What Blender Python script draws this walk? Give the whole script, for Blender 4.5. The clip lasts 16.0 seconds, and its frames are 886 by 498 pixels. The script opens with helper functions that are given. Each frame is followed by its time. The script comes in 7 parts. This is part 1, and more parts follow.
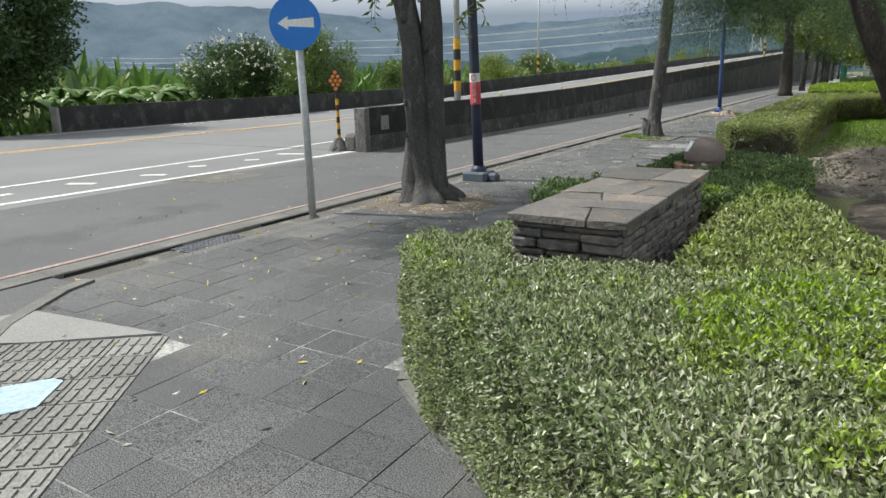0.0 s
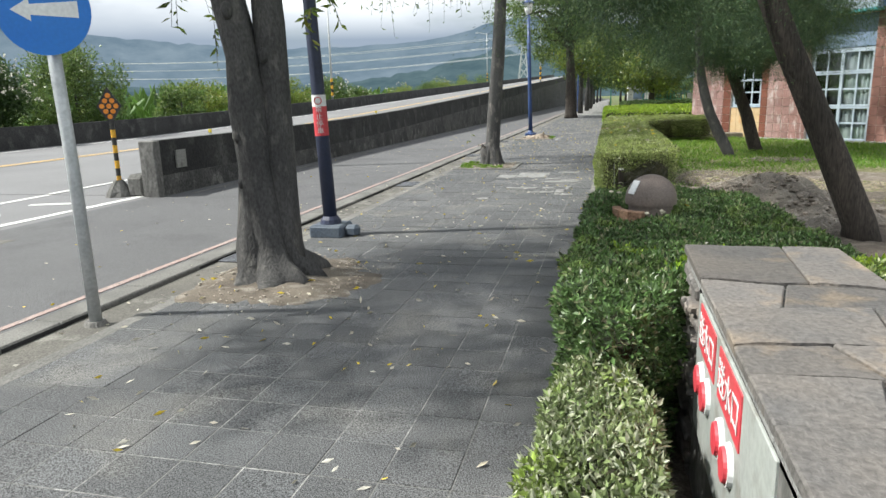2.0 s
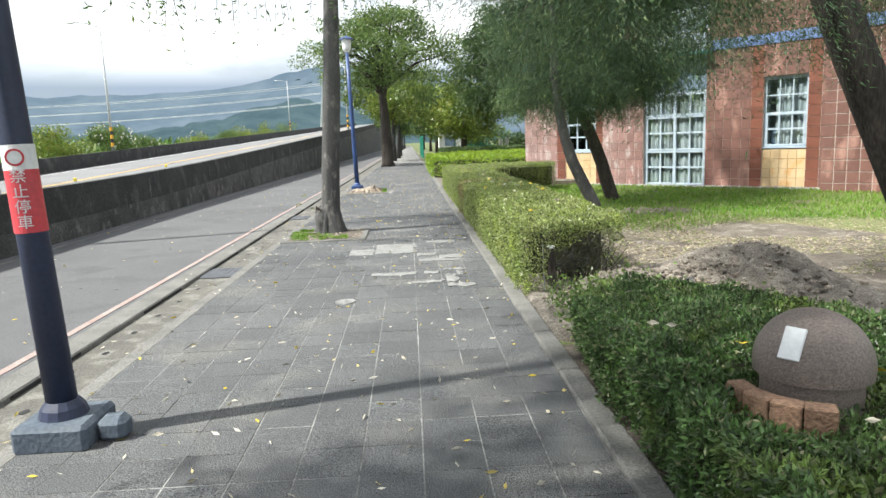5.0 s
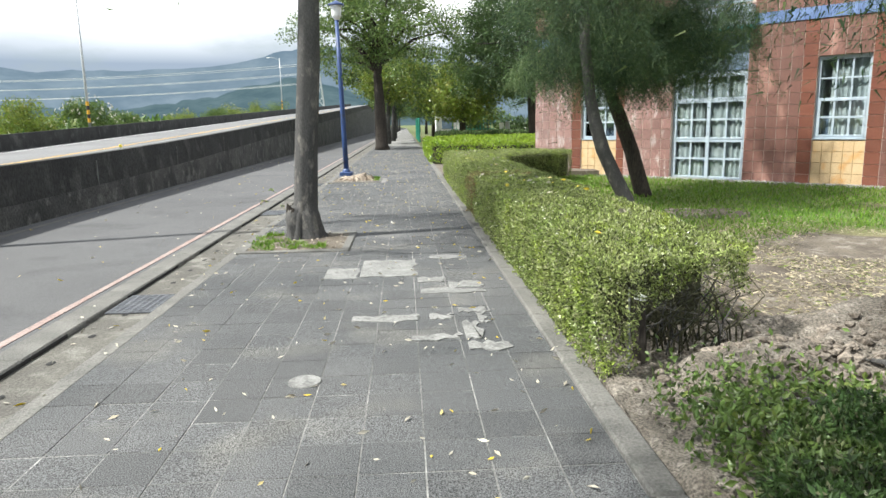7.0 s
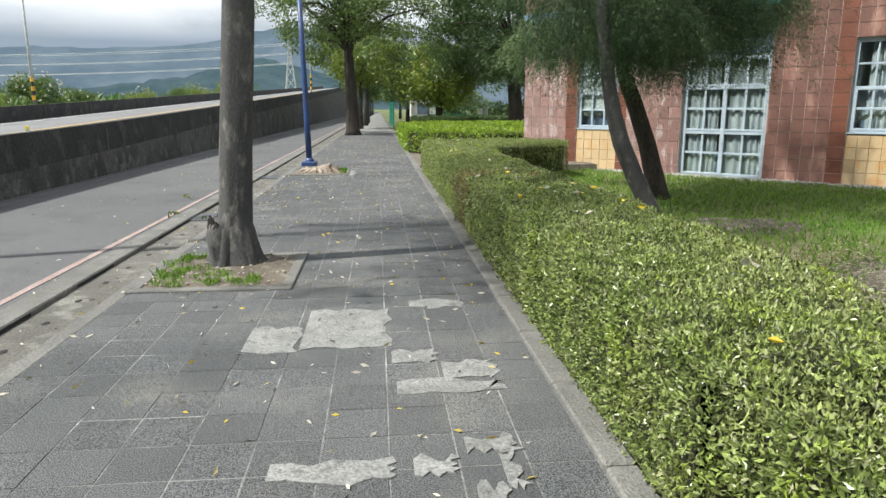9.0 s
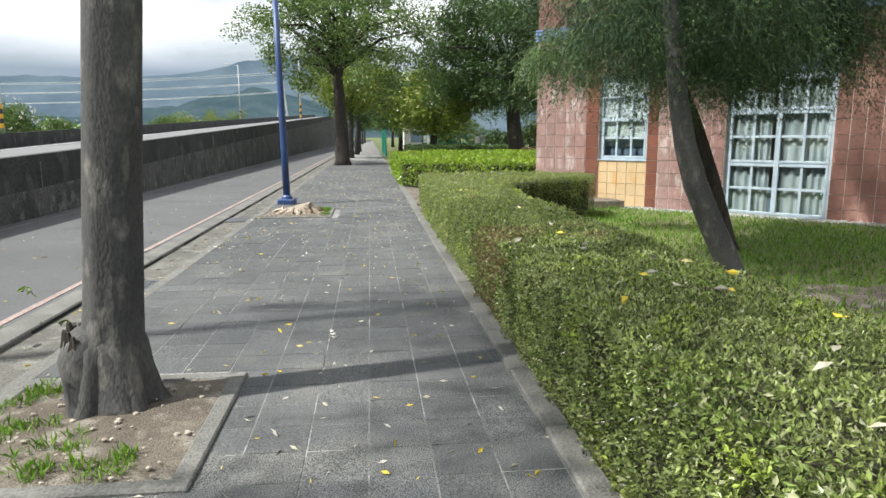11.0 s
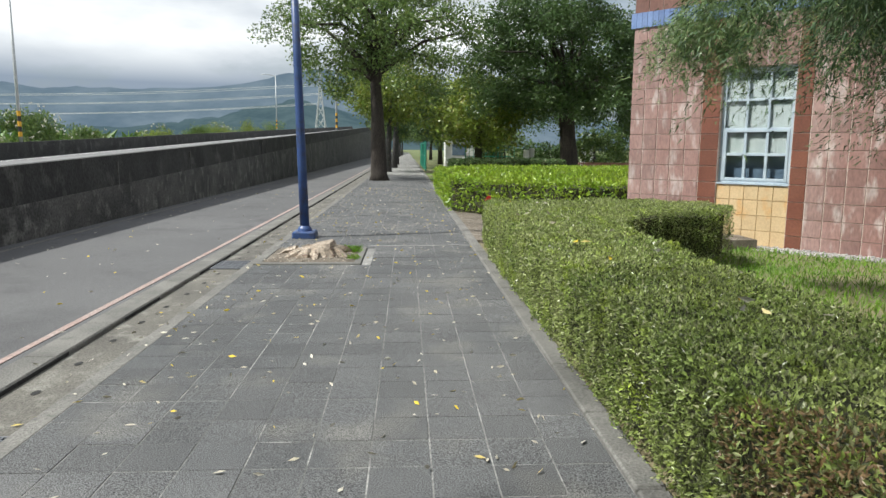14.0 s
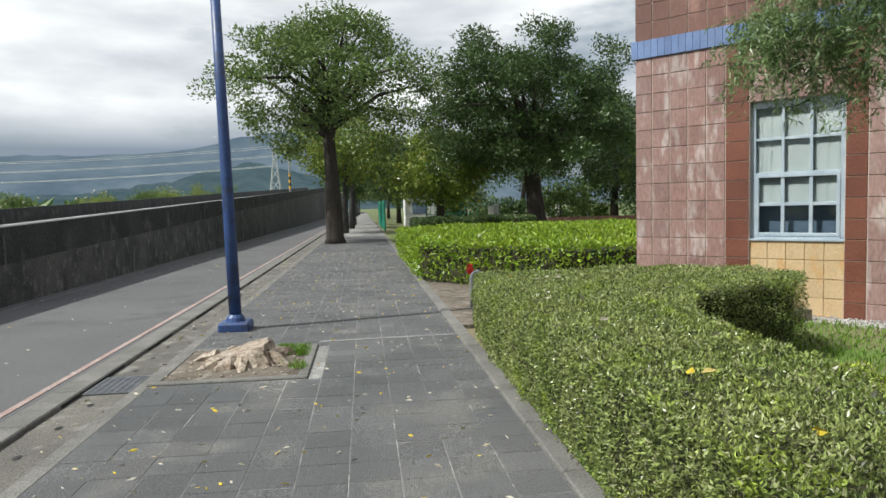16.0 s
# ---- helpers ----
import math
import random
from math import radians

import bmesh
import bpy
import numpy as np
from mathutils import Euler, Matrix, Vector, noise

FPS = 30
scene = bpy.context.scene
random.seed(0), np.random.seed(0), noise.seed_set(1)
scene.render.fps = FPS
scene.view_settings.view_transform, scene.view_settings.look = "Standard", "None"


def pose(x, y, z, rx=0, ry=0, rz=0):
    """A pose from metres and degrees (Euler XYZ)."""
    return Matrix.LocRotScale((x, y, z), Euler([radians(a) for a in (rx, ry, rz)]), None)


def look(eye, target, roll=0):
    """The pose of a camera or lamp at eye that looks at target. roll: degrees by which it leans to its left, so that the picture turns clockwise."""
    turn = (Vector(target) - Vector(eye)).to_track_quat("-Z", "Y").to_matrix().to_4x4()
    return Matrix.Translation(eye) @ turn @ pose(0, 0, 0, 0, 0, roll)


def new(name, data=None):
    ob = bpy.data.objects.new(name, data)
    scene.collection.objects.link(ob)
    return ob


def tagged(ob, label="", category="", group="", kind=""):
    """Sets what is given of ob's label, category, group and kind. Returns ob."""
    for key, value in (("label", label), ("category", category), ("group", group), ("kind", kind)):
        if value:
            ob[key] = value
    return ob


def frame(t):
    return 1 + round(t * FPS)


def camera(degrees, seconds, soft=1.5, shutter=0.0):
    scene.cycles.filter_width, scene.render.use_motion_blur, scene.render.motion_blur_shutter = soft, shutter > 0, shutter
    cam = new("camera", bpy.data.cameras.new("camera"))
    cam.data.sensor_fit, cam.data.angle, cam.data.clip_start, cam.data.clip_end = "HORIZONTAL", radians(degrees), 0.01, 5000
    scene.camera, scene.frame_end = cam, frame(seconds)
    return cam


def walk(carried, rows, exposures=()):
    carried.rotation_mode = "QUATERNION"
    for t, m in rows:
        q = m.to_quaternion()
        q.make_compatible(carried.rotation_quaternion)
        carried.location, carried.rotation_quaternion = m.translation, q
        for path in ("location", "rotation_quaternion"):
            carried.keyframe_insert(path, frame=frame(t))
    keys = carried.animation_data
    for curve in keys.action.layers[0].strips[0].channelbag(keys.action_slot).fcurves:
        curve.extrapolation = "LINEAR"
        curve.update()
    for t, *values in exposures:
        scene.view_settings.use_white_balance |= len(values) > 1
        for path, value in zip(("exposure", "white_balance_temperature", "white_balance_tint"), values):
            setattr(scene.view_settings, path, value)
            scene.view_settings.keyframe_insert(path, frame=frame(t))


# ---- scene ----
cam = camera(66.8, 16.0)
METRES, EYE, TILT, LEAN, TURN = 21.7, 1.55, 0.0, 0.0, 31.7
ROWS = [
    (0.0, 0.0, 0.0, 0.0, -0.31, -14.16, 1.23),
    (0.5, -0.009, 0.031, -0.0004, -3.44, -13.62, 2.67),
    (1.0, -0.018, 0.0601, -0.0017, -10.36, -12.24, 0.94),
    (1.5, -0.0223, 0.0907, -0.0007, -14.58, -10.29, 2.57),
    (2.0, -0.0253, 0.1217, -0.0002, -18.05, -12.57, 1.49),
    (2.5, -0.0281, 0.1511, -0.0005, -22.22, -16.19, 3.54),
    (3.0, -0.027, 0.1809, 0.0004, -28.89, -11.96, 2.13),
    (3.5, -0.0235, 0.2099, -0.001, -31.56, -9.91, 1.99),
    (4.0, -0.013, 0.2394, 0.0011, -32.93, -8.05, 2.28),
    (6.5, 0.0638, 0.3746, -0.0001, -35.43, -11.1, 1.63),
    (7.0, 0.0791, 0.401, 0.0002, -34.96, -10.57, 1.06),
    (7.5, 0.0957, 0.4257, 0.0007, -34.45, -7.2, 2.68),
    (8.0, 0.1137, 0.4503, 0.0001, -32.76, -8.57, -0.33),
    (8.5, 0.1274, 0.4764, -0.0005, -36.5, -11.84, 0.08),
    (11.0, 0.2158, 0.6145, -0.0002, -37.83, -9.51, 0.1),
    (11.5, 0.2328, 0.6407, 0.0005, -35.56, -7.55, 1.19),
    (12.0, 0.2454, 0.6688, 0.0008, -34.23, -9.9, 2.84),
    (12.5, 0.2616, 0.6951, -0.0005, -34.57, -8.5, 1.43),
    (13.0, 0.2774, 0.7231, -0.0008, -37.14, -8.05, 0.25),
    (13.5, 0.2918, 0.7514, 0.0007, -38.15, -9.46, 1.54),
    (14.0, 0.308, 0.7775, 0.0005, -34.77, -8.47, -0.39),
    (14.5, 0.3229, 0.8052, 0.0011, -38.45, -7.73, 0.16),
    (15.0, 0.341, 0.8317, 0.0011, -37.73, -5.63, 1.62),
    (15.5, 0.3566, 0.8593, 0.0013, -40.08, -4.35, 1.41),
    (16.0, 0.3717, 0.8854, 0.0015, -38.45, -3.64, 1.31),
]
walk(cam, [(t, pose(0, 0, EYE, TILT, LEAN, TURN) @ pose(METRES * x, METRES * y, METRES * z, 90 + pitch, roll, yaw)) for t, x, y, z, yaw, pitch, roll in ROWS], exposures=[(t, stops, 6420, 6.5) for t, stops in ((0.0, 0.22), (1.0, 0.55), (2.0, 0.58), (2.5, 0.82), (4.0, 0.92), (6.5, 0.9), (7.5, 0.5), (8.0, 0.22), (8.5, 0.38), (11.0, 0.6), (12.5, 0.45), (14.0, 0.33), (16.0, 0.12))])

# ---- world, sun ----
SUN = Vector((-0.93, -0.25, 1.15)).normalized()
world = bpy.data.worlds.new("world")
scene.world = world
world.use_nodes = True
wn = world.node_tree
wn.nodes.clear()


def wnode(kind, **props):
    n = wn.nodes.new(kind)
    for key, value in props.items():
        if key == "operation":
            n.operation = value
        elif key == "blend":
            n.blend_type = value
    return n


w_out = wnode("ShaderNodeOutputWorld")
w_bg = wnode("ShaderNodeBackground")
w_sky = wnode("ShaderNodeTexSky")
w_sky.sky_type, w_sky.sun_disc = "NISHITA", False
w_sky.sun_elevation, w_sky.sun_rotation = math.asin(SUN.z), math.atan2(SUN.x, SUN.y)
w_sky.air_density, w_sky.dust_density = 1.2, 1.5
w_co = wnode("ShaderNodeTexCoord")
w_map = wnode("ShaderNodeMapping")
w_map.inputs["Scale"].default_value = (1.0, 1.0, 3.2)
w_map.inputs["Location"].default_value = (0.35, 0.1, 0.2)
w_n1 = wnode("ShaderNodeTexNoise")
w_n1.inputs["Scale"].default_value, w_n1.inputs["Detail"].default_value, w_n1.inputs["Roughness"].default_value = 2.2, 8, 0.55
w_n2 = wnode("ShaderNodeTexNoise")
w_n2.inputs["Scale"].default_value, w_n2.inputs["Detail"].default_value = 3.1, 6
w_r1 = wnode("ShaderNodeValToRGB")
w_r1.color_ramp.elements[0].position, w_r1.color_ramp.elements[1].position = 0.34, 0.50
w_r2 = wnode("ShaderNodeValToRGB")
w_r2.color_ramp.elements[0].position, w_r2.color_ramp.elements[1].position = 0.32, 0.66
w_r2.color_ramp.elements[0].color, w_r2.color_ramp.elements[1].color = (6.8, 7.3, 8.2, 1), (15.5, 15.5, 15.5, 1)
w_sep = wnode("ShaderNodeSeparateXYZ")
w_hr = wnode("ShaderNodeMapRange")
w_hr.inputs["From Min"].default_value, w_hr.inputs["From Max"].default_value = 0.085, 0.15
w_low = wnode("ShaderNodeMix")
w_low.data_type = "RGBA"
w_low.inputs["A"].default_value = (3.6, 4.3, 5.4, 1)
w_mix = wnode("ShaderNodeMix")
w_mix.data_type = "RGBA"
L = wn.links.new
L(w_co.outputs["Generated"], w_map.inputs["Vector"])
L(w_map.outputs["Vector"], w_n1.inputs["Vector"])
L(w_map.outputs["Vector"], w_n2.inputs["Vector"])
L(w_n1.outputs["Fac"], w_r1.inputs["Fac"])
L(w_n2.outputs["Fac"], w_r2.inputs["Fac"])
L(w_co.outputs["Generated"], w_sep.inputs["Vector"])
L(w_sep.outputs["Z"], w_hr.inputs["Value"])
L(w_hr.outputs["Result"], w_low.inputs["Factor"])
L(w_r2.outputs["Color"], w_low.inputs["B"])
L(w_r1.outputs["Color"], w_mix.inputs["Factor"])
L(w_sky.outputs["Color"], w_mix.inputs["A"])
L(w_low.outputs["Result"], w_mix.inputs["B"])
L(w_mix.outputs["Result"], w_bg.inputs["Color"])
w_bg.inputs["Strength"].default_value = 0.07
L(w_bg.outputs["Background"], w_out.inputs["Surface"])

sun_data = bpy.data.lights.new("sun", "SUN")
sun_data.energy, sun_data.angle, sun_data.color = 5.0, radians(1.2), (1.0, 0.965, 0.9)
sun = new("sun", sun_data)
sun.matrix_world = look(SUN * 60, (0, 0, 0))

# ---- materials ----


def material(name, c1, c2, scale=4.0, rough=0.85, bump=0.15, fine=60.0, fine_mix=0.3, metallic=0.0, island=0.0, piece=0.0, stretch=(1, 1, 1), c3=None, spot=1.0, through_light=0.0, hue=None, crisp=0.2):
    """Two colours mixed by a broad noise, speckled by a fine one, with a third for stains; real-world metres."""
    m = bpy.data.materials.new(name)
    m.use_nodes = True
    t = m.node_tree
    t.nodes.clear()
    out = t.nodes.new("ShaderNodeOutputMaterial")
    p = t.nodes.new("ShaderNodeBsdfPrincipled")
    geo = t.nodes.new("ShaderNodeNewGeometry")
    mp = t.nodes.new("ShaderNodeMapping")
    mp.inputs["Scale"].default_value = stretch
    t.links.new(geo.outputs["Position"], mp.inputs["Vector"])

    def noise_node(s, d=4):
        n = t.nodes.new("ShaderNodeTexNoise")
        n.inputs["Scale"].default_value, n.inputs["Detail"].default_value = s, d
        t.links.new(mp.outputs["Vector"], n.inputs["Vector"])
        return n

    def ramp(n, a, b):
        r = t.nodes.new("ShaderNodeMapRange")
        r.inputs["From Min"].default_value, r.inputs["From Max"].default_value = a, b
        t.links.new(n, r.inputs["Value"])
        return r.outputs["Result"]

    def mix(f, a, b, blend="MIX"):
        x = t.nodes.new("ShaderNodeMix")
        x.data_type, x.blend_type = "RGBA", blend
        for key, v in (("Factor", f), ("A", a), ("B", b)):
            if isinstance(v, (tuple, float, int)):
                x.inputs[key].default_value = (*v, 1) if isinstance(v, tuple) else v
            else:
                t.links.new(v, x.inputs[key])
        return x.outputs["Result"]

    broad, small = noise_node(scale), noise_node(fine, 2)
    col = mix(ramp(broad.outputs["Fac"], 0.35, 0.65), c1, c2)
    if c3:
        stain = noise_node(scale * 2.7 * spot, 5)
        col = mix(ramp(stain.outputs["Fac"], 0.54, 0.68), col, c3)
    shade = t.nodes.new("ShaderNodeMapRange")
    shade.inputs["From Min"].default_value, shade.inputs["From Max"].default_value = 0.5 - crisp, 0.5 + crisp
    shade.inputs["To Min"].default_value, shade.inputs["To Max"].default_value = 1 - fine_mix, 1 + fine_mix
    t.links.new(small.outputs["Fac"], shade.inputs["Value"])
    col = mix(1.0, col, shade.outputs["Result"], "MULTIPLY")
    for amount, source in ((island, geo.outputs["Random Per Island"]), (piece, None)):
        if amount:
            if source is None:
                source = t.nodes.new("ShaderNodeObjectInfo").outputs["Random"]
            r = t.nodes.new("ShaderNodeMapRange")
            r.inputs["To Min"].default_value, r.inputs["To Max"].default_value = 1 - amount, 1 + amount
            t.links.new(source, r.inputs["Value"])
            col = mix(1.0, col, r.outputs["Result"], "MULTIPLY")
    if hue:
        r = t.nodes.new("ShaderNodeMath")
        r.operation = "MULTIPLY"
        r.inputs[1].default_value = 7.31
        t.links.new(geo.outputs["Random Per Island"], r.inputs[0])
        fr = t.nodes.new("ShaderNodeMath")
        fr.operation = "FRACT"
        t.links.new(r.outputs[0], fr.inputs[0])
        col = mix(ramp(fr.outputs[0], hue[1], min(1.0, hue[1] + 0.12)), col, hue[0])
    t.links.new(col, p.inputs["Base Color"])
    p.inputs["Roughness"].default_value, p.inputs["Metallic"].default_value = rough, metallic
    if bump:
        b = t.nodes.new("ShaderNodeBump")
        b.inputs["Strength"].default_value, b.inputs["Distance"].default_value = min(1.0, bump * 3), 0.01
        t.links.new(small.outputs["Fac"], b.inputs["Height"])
        t.links.new(b.outputs["Normal"], p.inputs["Normal"])
    if through_light:
        tr = t.nodes.new("ShaderNodeBsdfTranslucent")
        t.links.new(col, tr.inputs["Color"])
        mx = t.nodes.new("ShaderNodeMixShader")
        mx.inputs["Fac"].default_value = through_light
        t.links.new(p.outputs["BSDF"], mx.inputs[1])
        t.links.new(tr.outputs["BSDF"], mx.inputs[2])
        t.links.new(mx.outputs["Shader"], out.inputs["Surface"])
    else:
        t.links.new(p.outputs["BSDF"], out.inputs["Surface"])
    return m


def leaf_material(name, c1, c2, odd, rough=0.38, share=0.9, light=0.3, spread=0.45, c3=None):
    return material(name, c1, c2, scale=1.9, rough=rough, bump=0, fine=25, fine_mix=0.25, island=spread, through_light=light, hue=(odd, share), c3=c3, spot=0.55)


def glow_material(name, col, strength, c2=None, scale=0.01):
    """For the far distance only: daylight and haze as one glowing colour."""
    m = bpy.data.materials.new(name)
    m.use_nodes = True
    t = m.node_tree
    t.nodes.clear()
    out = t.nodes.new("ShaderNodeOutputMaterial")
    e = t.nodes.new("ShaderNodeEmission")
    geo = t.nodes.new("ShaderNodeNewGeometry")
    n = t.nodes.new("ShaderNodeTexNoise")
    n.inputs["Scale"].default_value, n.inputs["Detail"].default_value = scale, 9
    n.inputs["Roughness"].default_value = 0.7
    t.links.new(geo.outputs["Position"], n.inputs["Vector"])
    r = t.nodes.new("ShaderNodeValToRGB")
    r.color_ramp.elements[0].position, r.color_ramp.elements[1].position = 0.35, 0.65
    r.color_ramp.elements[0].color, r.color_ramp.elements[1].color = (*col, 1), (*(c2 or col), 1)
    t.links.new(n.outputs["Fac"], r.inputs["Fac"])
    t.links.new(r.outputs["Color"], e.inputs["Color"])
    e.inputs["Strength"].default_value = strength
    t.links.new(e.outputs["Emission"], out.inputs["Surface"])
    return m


M_ASPHALT = material("asphalt", (0.09, 0.09, 0.094), (0.112, 0.112, 0.116), 0.35, 0.85, 0.25, 90, 0.28, c3=(0.078, 0.078, 0.082), spot=1.2)
# Paler asphalt for the main road: low sun glare is in its colour.
M_ASPHALT_GLARE = material("asphalt_with_glare", (0.15, 0.15, 0.155), (0.18, 0.18, 0.185), 0.3, 0.9, 0.15, 60, 0.18)
M_WHITE = material("road_paint_white", (0.62, 0.62, 0.60), (0.72, 0.72, 0.70), 2.5, 0.8, 0.1, 50, 0.15, c3=(0.34, 0.34, 0.34), spot=1.6)
M_YELLOW = material("road_paint_yellow", (0.62, 0.40, 0.12), (0.55, 0.36, 0.13), 2, 0.8, 0.1, 50, 0.15)
M_RED_LINE = material("road_paint_red", (0.3, 0.21, 0.19), (0.34, 0.27, 0.25), 3, 0.85, 0.1, 50, 0.3, c3=(0.19, 0.17, 0.16), spot=2.5)
M_TILE = material("paving_tile", (0.074, 0.077, 0.081), (0.11, 0.111, 0.114), 0.55, 0.85, 0.2, 165, 0.85, crisp=0.12, c3=(0.135, 0.133, 0.128), spot=0.9, piece=0.13)
M_TILE_FAR = material("paving_tile_far", (0.074, 0.077, 0.081), (0.11, 0.111, 0.114), 0.55, 0.85, 0.2, 165, 0.85, crisp=0.12, c3=(0.135, 0.133, 0.128), spot=0.9, island=0.13)
M_JOINT = material("paving_joint", (0.25, 0.247, 0.238), (0.1, 0.1, 0.098), 0.9, 0.95, 0.3, 40, 0.4, c3=(0.38, 0.375, 0.36))
M_MORTAR = material("pale_mortar", (0.27, 0.27, 0.262), (0.19, 0.19, 0.186), 4, 0.95, 0.4, 60, 0.3, c3=(0.15, 0.15, 0.147), spot=1.2)
M_KERB = material("kerb_concrete", (0.185, 0.18, 0.168), (0.125, 0.122, 0.115), 2.2, 0.93, 0.4, 60, 0.25, c3=(0.13, 0.13, 0.12))
M_GUTTER = material("gutter_concrete", (0.135, 0.128, 0.113), (0.095, 0.09, 0.081), 1.5, 0.95, 0.4, 60, 0.3, c3=(0.2, 0.195, 0.175))
# Near-black for drain openings: the shade inside them as a flat colour.
M_OPENING_SHADE = material("opening_shade_dark", (0.02, 0.02, 0.02), (0.03, 0.03, 0.03), 3, 1.0, 0)
M_BARRIER = material("stained_concrete", (0.02, 0.02, 0.02), (0.04, 0.04, 0.039), 0.9, 0.95, 0.4, 22, 0.4, stretch=(1, 1, 0.7), c3=(0.07, 0.069, 0.065), spot=0.8)
M_WALL_LOW = material("bare_concrete", (0.15, 0.146, 0.138), (0.075, 0.074, 0.07), 1.2, 0.95, 0.4, 25, 0.3, stretch=(1, 1, 0.6), c3=(0.2, 0.195, 0.185))
M_WALL_FOOT = material("blotched_concrete", (0.045, 0.045, 0.044), (0.095, 0.093, 0.089), 1.5, 0.95, 0.5, 24, 0.4, stretch=(1, 1, 0.8), c3=(0.15, 0.146, 0.138), spot=0.9)
M_COPING = material("pale_coping", (0.3, 0.295, 0.28), (0.22, 0.215, 0.2), 1.5, 0.95, 0.3, 30, 0.2, c3=(0.12, 0.12, 0.11))
M_SOIL = material("bare_soil", (0.17, 0.145, 0.115), (0.095, 0.078, 0.062), 2.2, 1.0, 0.35, 110, 0.5, c3=(0.25, 0.225, 0.19))
M_LAWN = material("lawn_ground", (0.1, 0.15, 0.035), (0.2, 0.17, 0.1), 0.32, 1.0, 0.8, 40, 0.4, c3=(0.1, 0.17, 0.03))
M_GROUND = material("rough_ground", (0.08, 0.12, 0.03), (0.13, 0.13, 0.06), 0.15, 1.0, 0.5, 8, 0.4, c3=(0.06, 0.11, 0.02))
M_GRAVEL = material("gravel_strip", (0.4, 0.39, 0.37), (0.27, 0.26, 0.25), 3, 1.0, 1.0, 45, 0.6)
M_BARK = material("smooth_grey_bark", (0.066, 0.064, 0.062), (0.036, 0.035, 0.035), 2.6, 0.85, 0.3, 45, 0.35, stretch=(1.3, 1.3, 0.6), c3=(0.1, 0.096, 0.088))
M_BARK_PALE = material("pale_bark", (0.08, 0.078, 0.076), (0.05, 0.049, 0.049), 2.6, 0.85, 0.2, 50, 0.25, stretch=(1.3, 1.3, 0.6), c3=(0.16, 0.15, 0.135))
# Dark bark, lowered further so its colour holds the leaning trunk's backlit shade.
M_BARK_DARK = material("dark_rough_bark_shaded", (0.03, 0.025, 0.021), (0.055, 0.045, 0.037), 3, 0.95, 1.0, 30, 0.5, stretch=(2, 2, 0.3))
M_CUT = material("cut_wood", (0.4, 0.35, 0.29), (0.22, 0.17, 0.125), 5, 0.9, 0.8, 30, 0.4, c3=(0.12, 0.07, 0.05))
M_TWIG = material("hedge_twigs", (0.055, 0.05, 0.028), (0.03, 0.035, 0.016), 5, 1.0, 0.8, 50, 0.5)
M_LEAF_HEDGE = leaf_material("hedge_leaf", (0.175, 0.235, 0.06), (0.265, 0.31, 0.11), (0.46, 0.47, 0.27), share=0.84, rough=0.3, spread=0.85, c3=(0.25, 0.32, 0.05))
M_LEAF_PALE = leaf_material("pale_hedge_leaf", (0.165, 0.22, 0.09), (0.225, 0.27, 0.12), (0.48, 0.5, 0.36), share=0.68, spread=0.75, c3=(0.24, 0.33, 0.05))
M_LEAF_DARK = leaf_material("dark_hedge_leaf", (0.065, 0.125, 0.035), (0.1, 0.165, 0.055), (0.28, 0.28, 0.16), share=0.86, spread=0.75, c3=(0.14, 0.2, 0.05))
M_LEAF_BRIGHT = leaf_material("bright_hedge_leaf", (0.19, 0.31, 0.02), (0.27, 0.37, 0.035), (0.09, 0.18, 0.02), share=0.85)
M_LEAF_DRY = leaf_material("dry_hedge_leaf", (0.2, 0.125, 0.06), (0.27, 0.19, 0.1), (0.15, 0.17, 0.06), share=0.7)
M_LEAF_TREE = leaf_material("tree_leaf", (0.085, 0.15, 0.038), (0.135, 0.2, 0.05), (0.22, 0.28, 0.07), share=0.85)
M_LEAF_YOUNG = leaf_material("yellow_green_leaf", (0.13, 0.2, 0.03), (0.2, 0.25, 0.04), (0.28, 0.27, 0.05), share=0.85)
M_LEAF_DEEP = leaf_material("deep_green_leaf", (0.042, 0.085, 0.025), (0.072, 0.125, 0.034), (0.1, 0.15, 0.04), share=0.85)
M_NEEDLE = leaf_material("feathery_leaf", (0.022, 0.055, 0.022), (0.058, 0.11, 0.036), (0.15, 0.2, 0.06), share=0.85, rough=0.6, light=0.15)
# Lighter copy of the feathery leaf, with sunlight put into its colour.
M_FROND_SUNLIT = leaf_material("feathery_leaf_sunlit_tone", (0.11, 0.185, 0.07), (0.17, 0.25, 0.1), (0.24, 0.3, 0.13), share=0.8, light=0.4)
M_BANANA = leaf_material("banana_leaf", (0.07, 0.145, 0.028), (0.11, 0.2, 0.042), (0.25, 0.3, 0.1), share=0.85, rough=0.5)
M_BLOSSOM = leaf_material("white_blossom", (0.6, 0.58, 0.5), (0.7, 0.68, 0.6), (0.55, 0.5, 0.4), rough=0.7)
M_GRASS = leaf_material("grass_blade", (0.12, 0.255, 0.02), (0.175, 0.31, 0.032), (0.28, 0.27, 0.1), share=0.86, rough=0.6)
M_LITTER = leaf_material("fallen_leaf", (0.5, 0.48, 0.42), (0.4, 0.36, 0.27), (0.62, 0.47, 0.04), share=0.72, rough=0.7, light=0.1, spread=0.3)
M_RED_FLOWER = material("red_petal", (0.65, 0.06, 0.04), (0.5, 0.03, 0.03), 30, 0.6, 0)
M_POLE_BLUE = material("blue_painted_steel", (0.025, 0.055, 0.17), (0.035, 0.075, 0.2), 3, 0.45, 0.05, 40, 0.15, c3=(0.03, 0.045, 0.1))
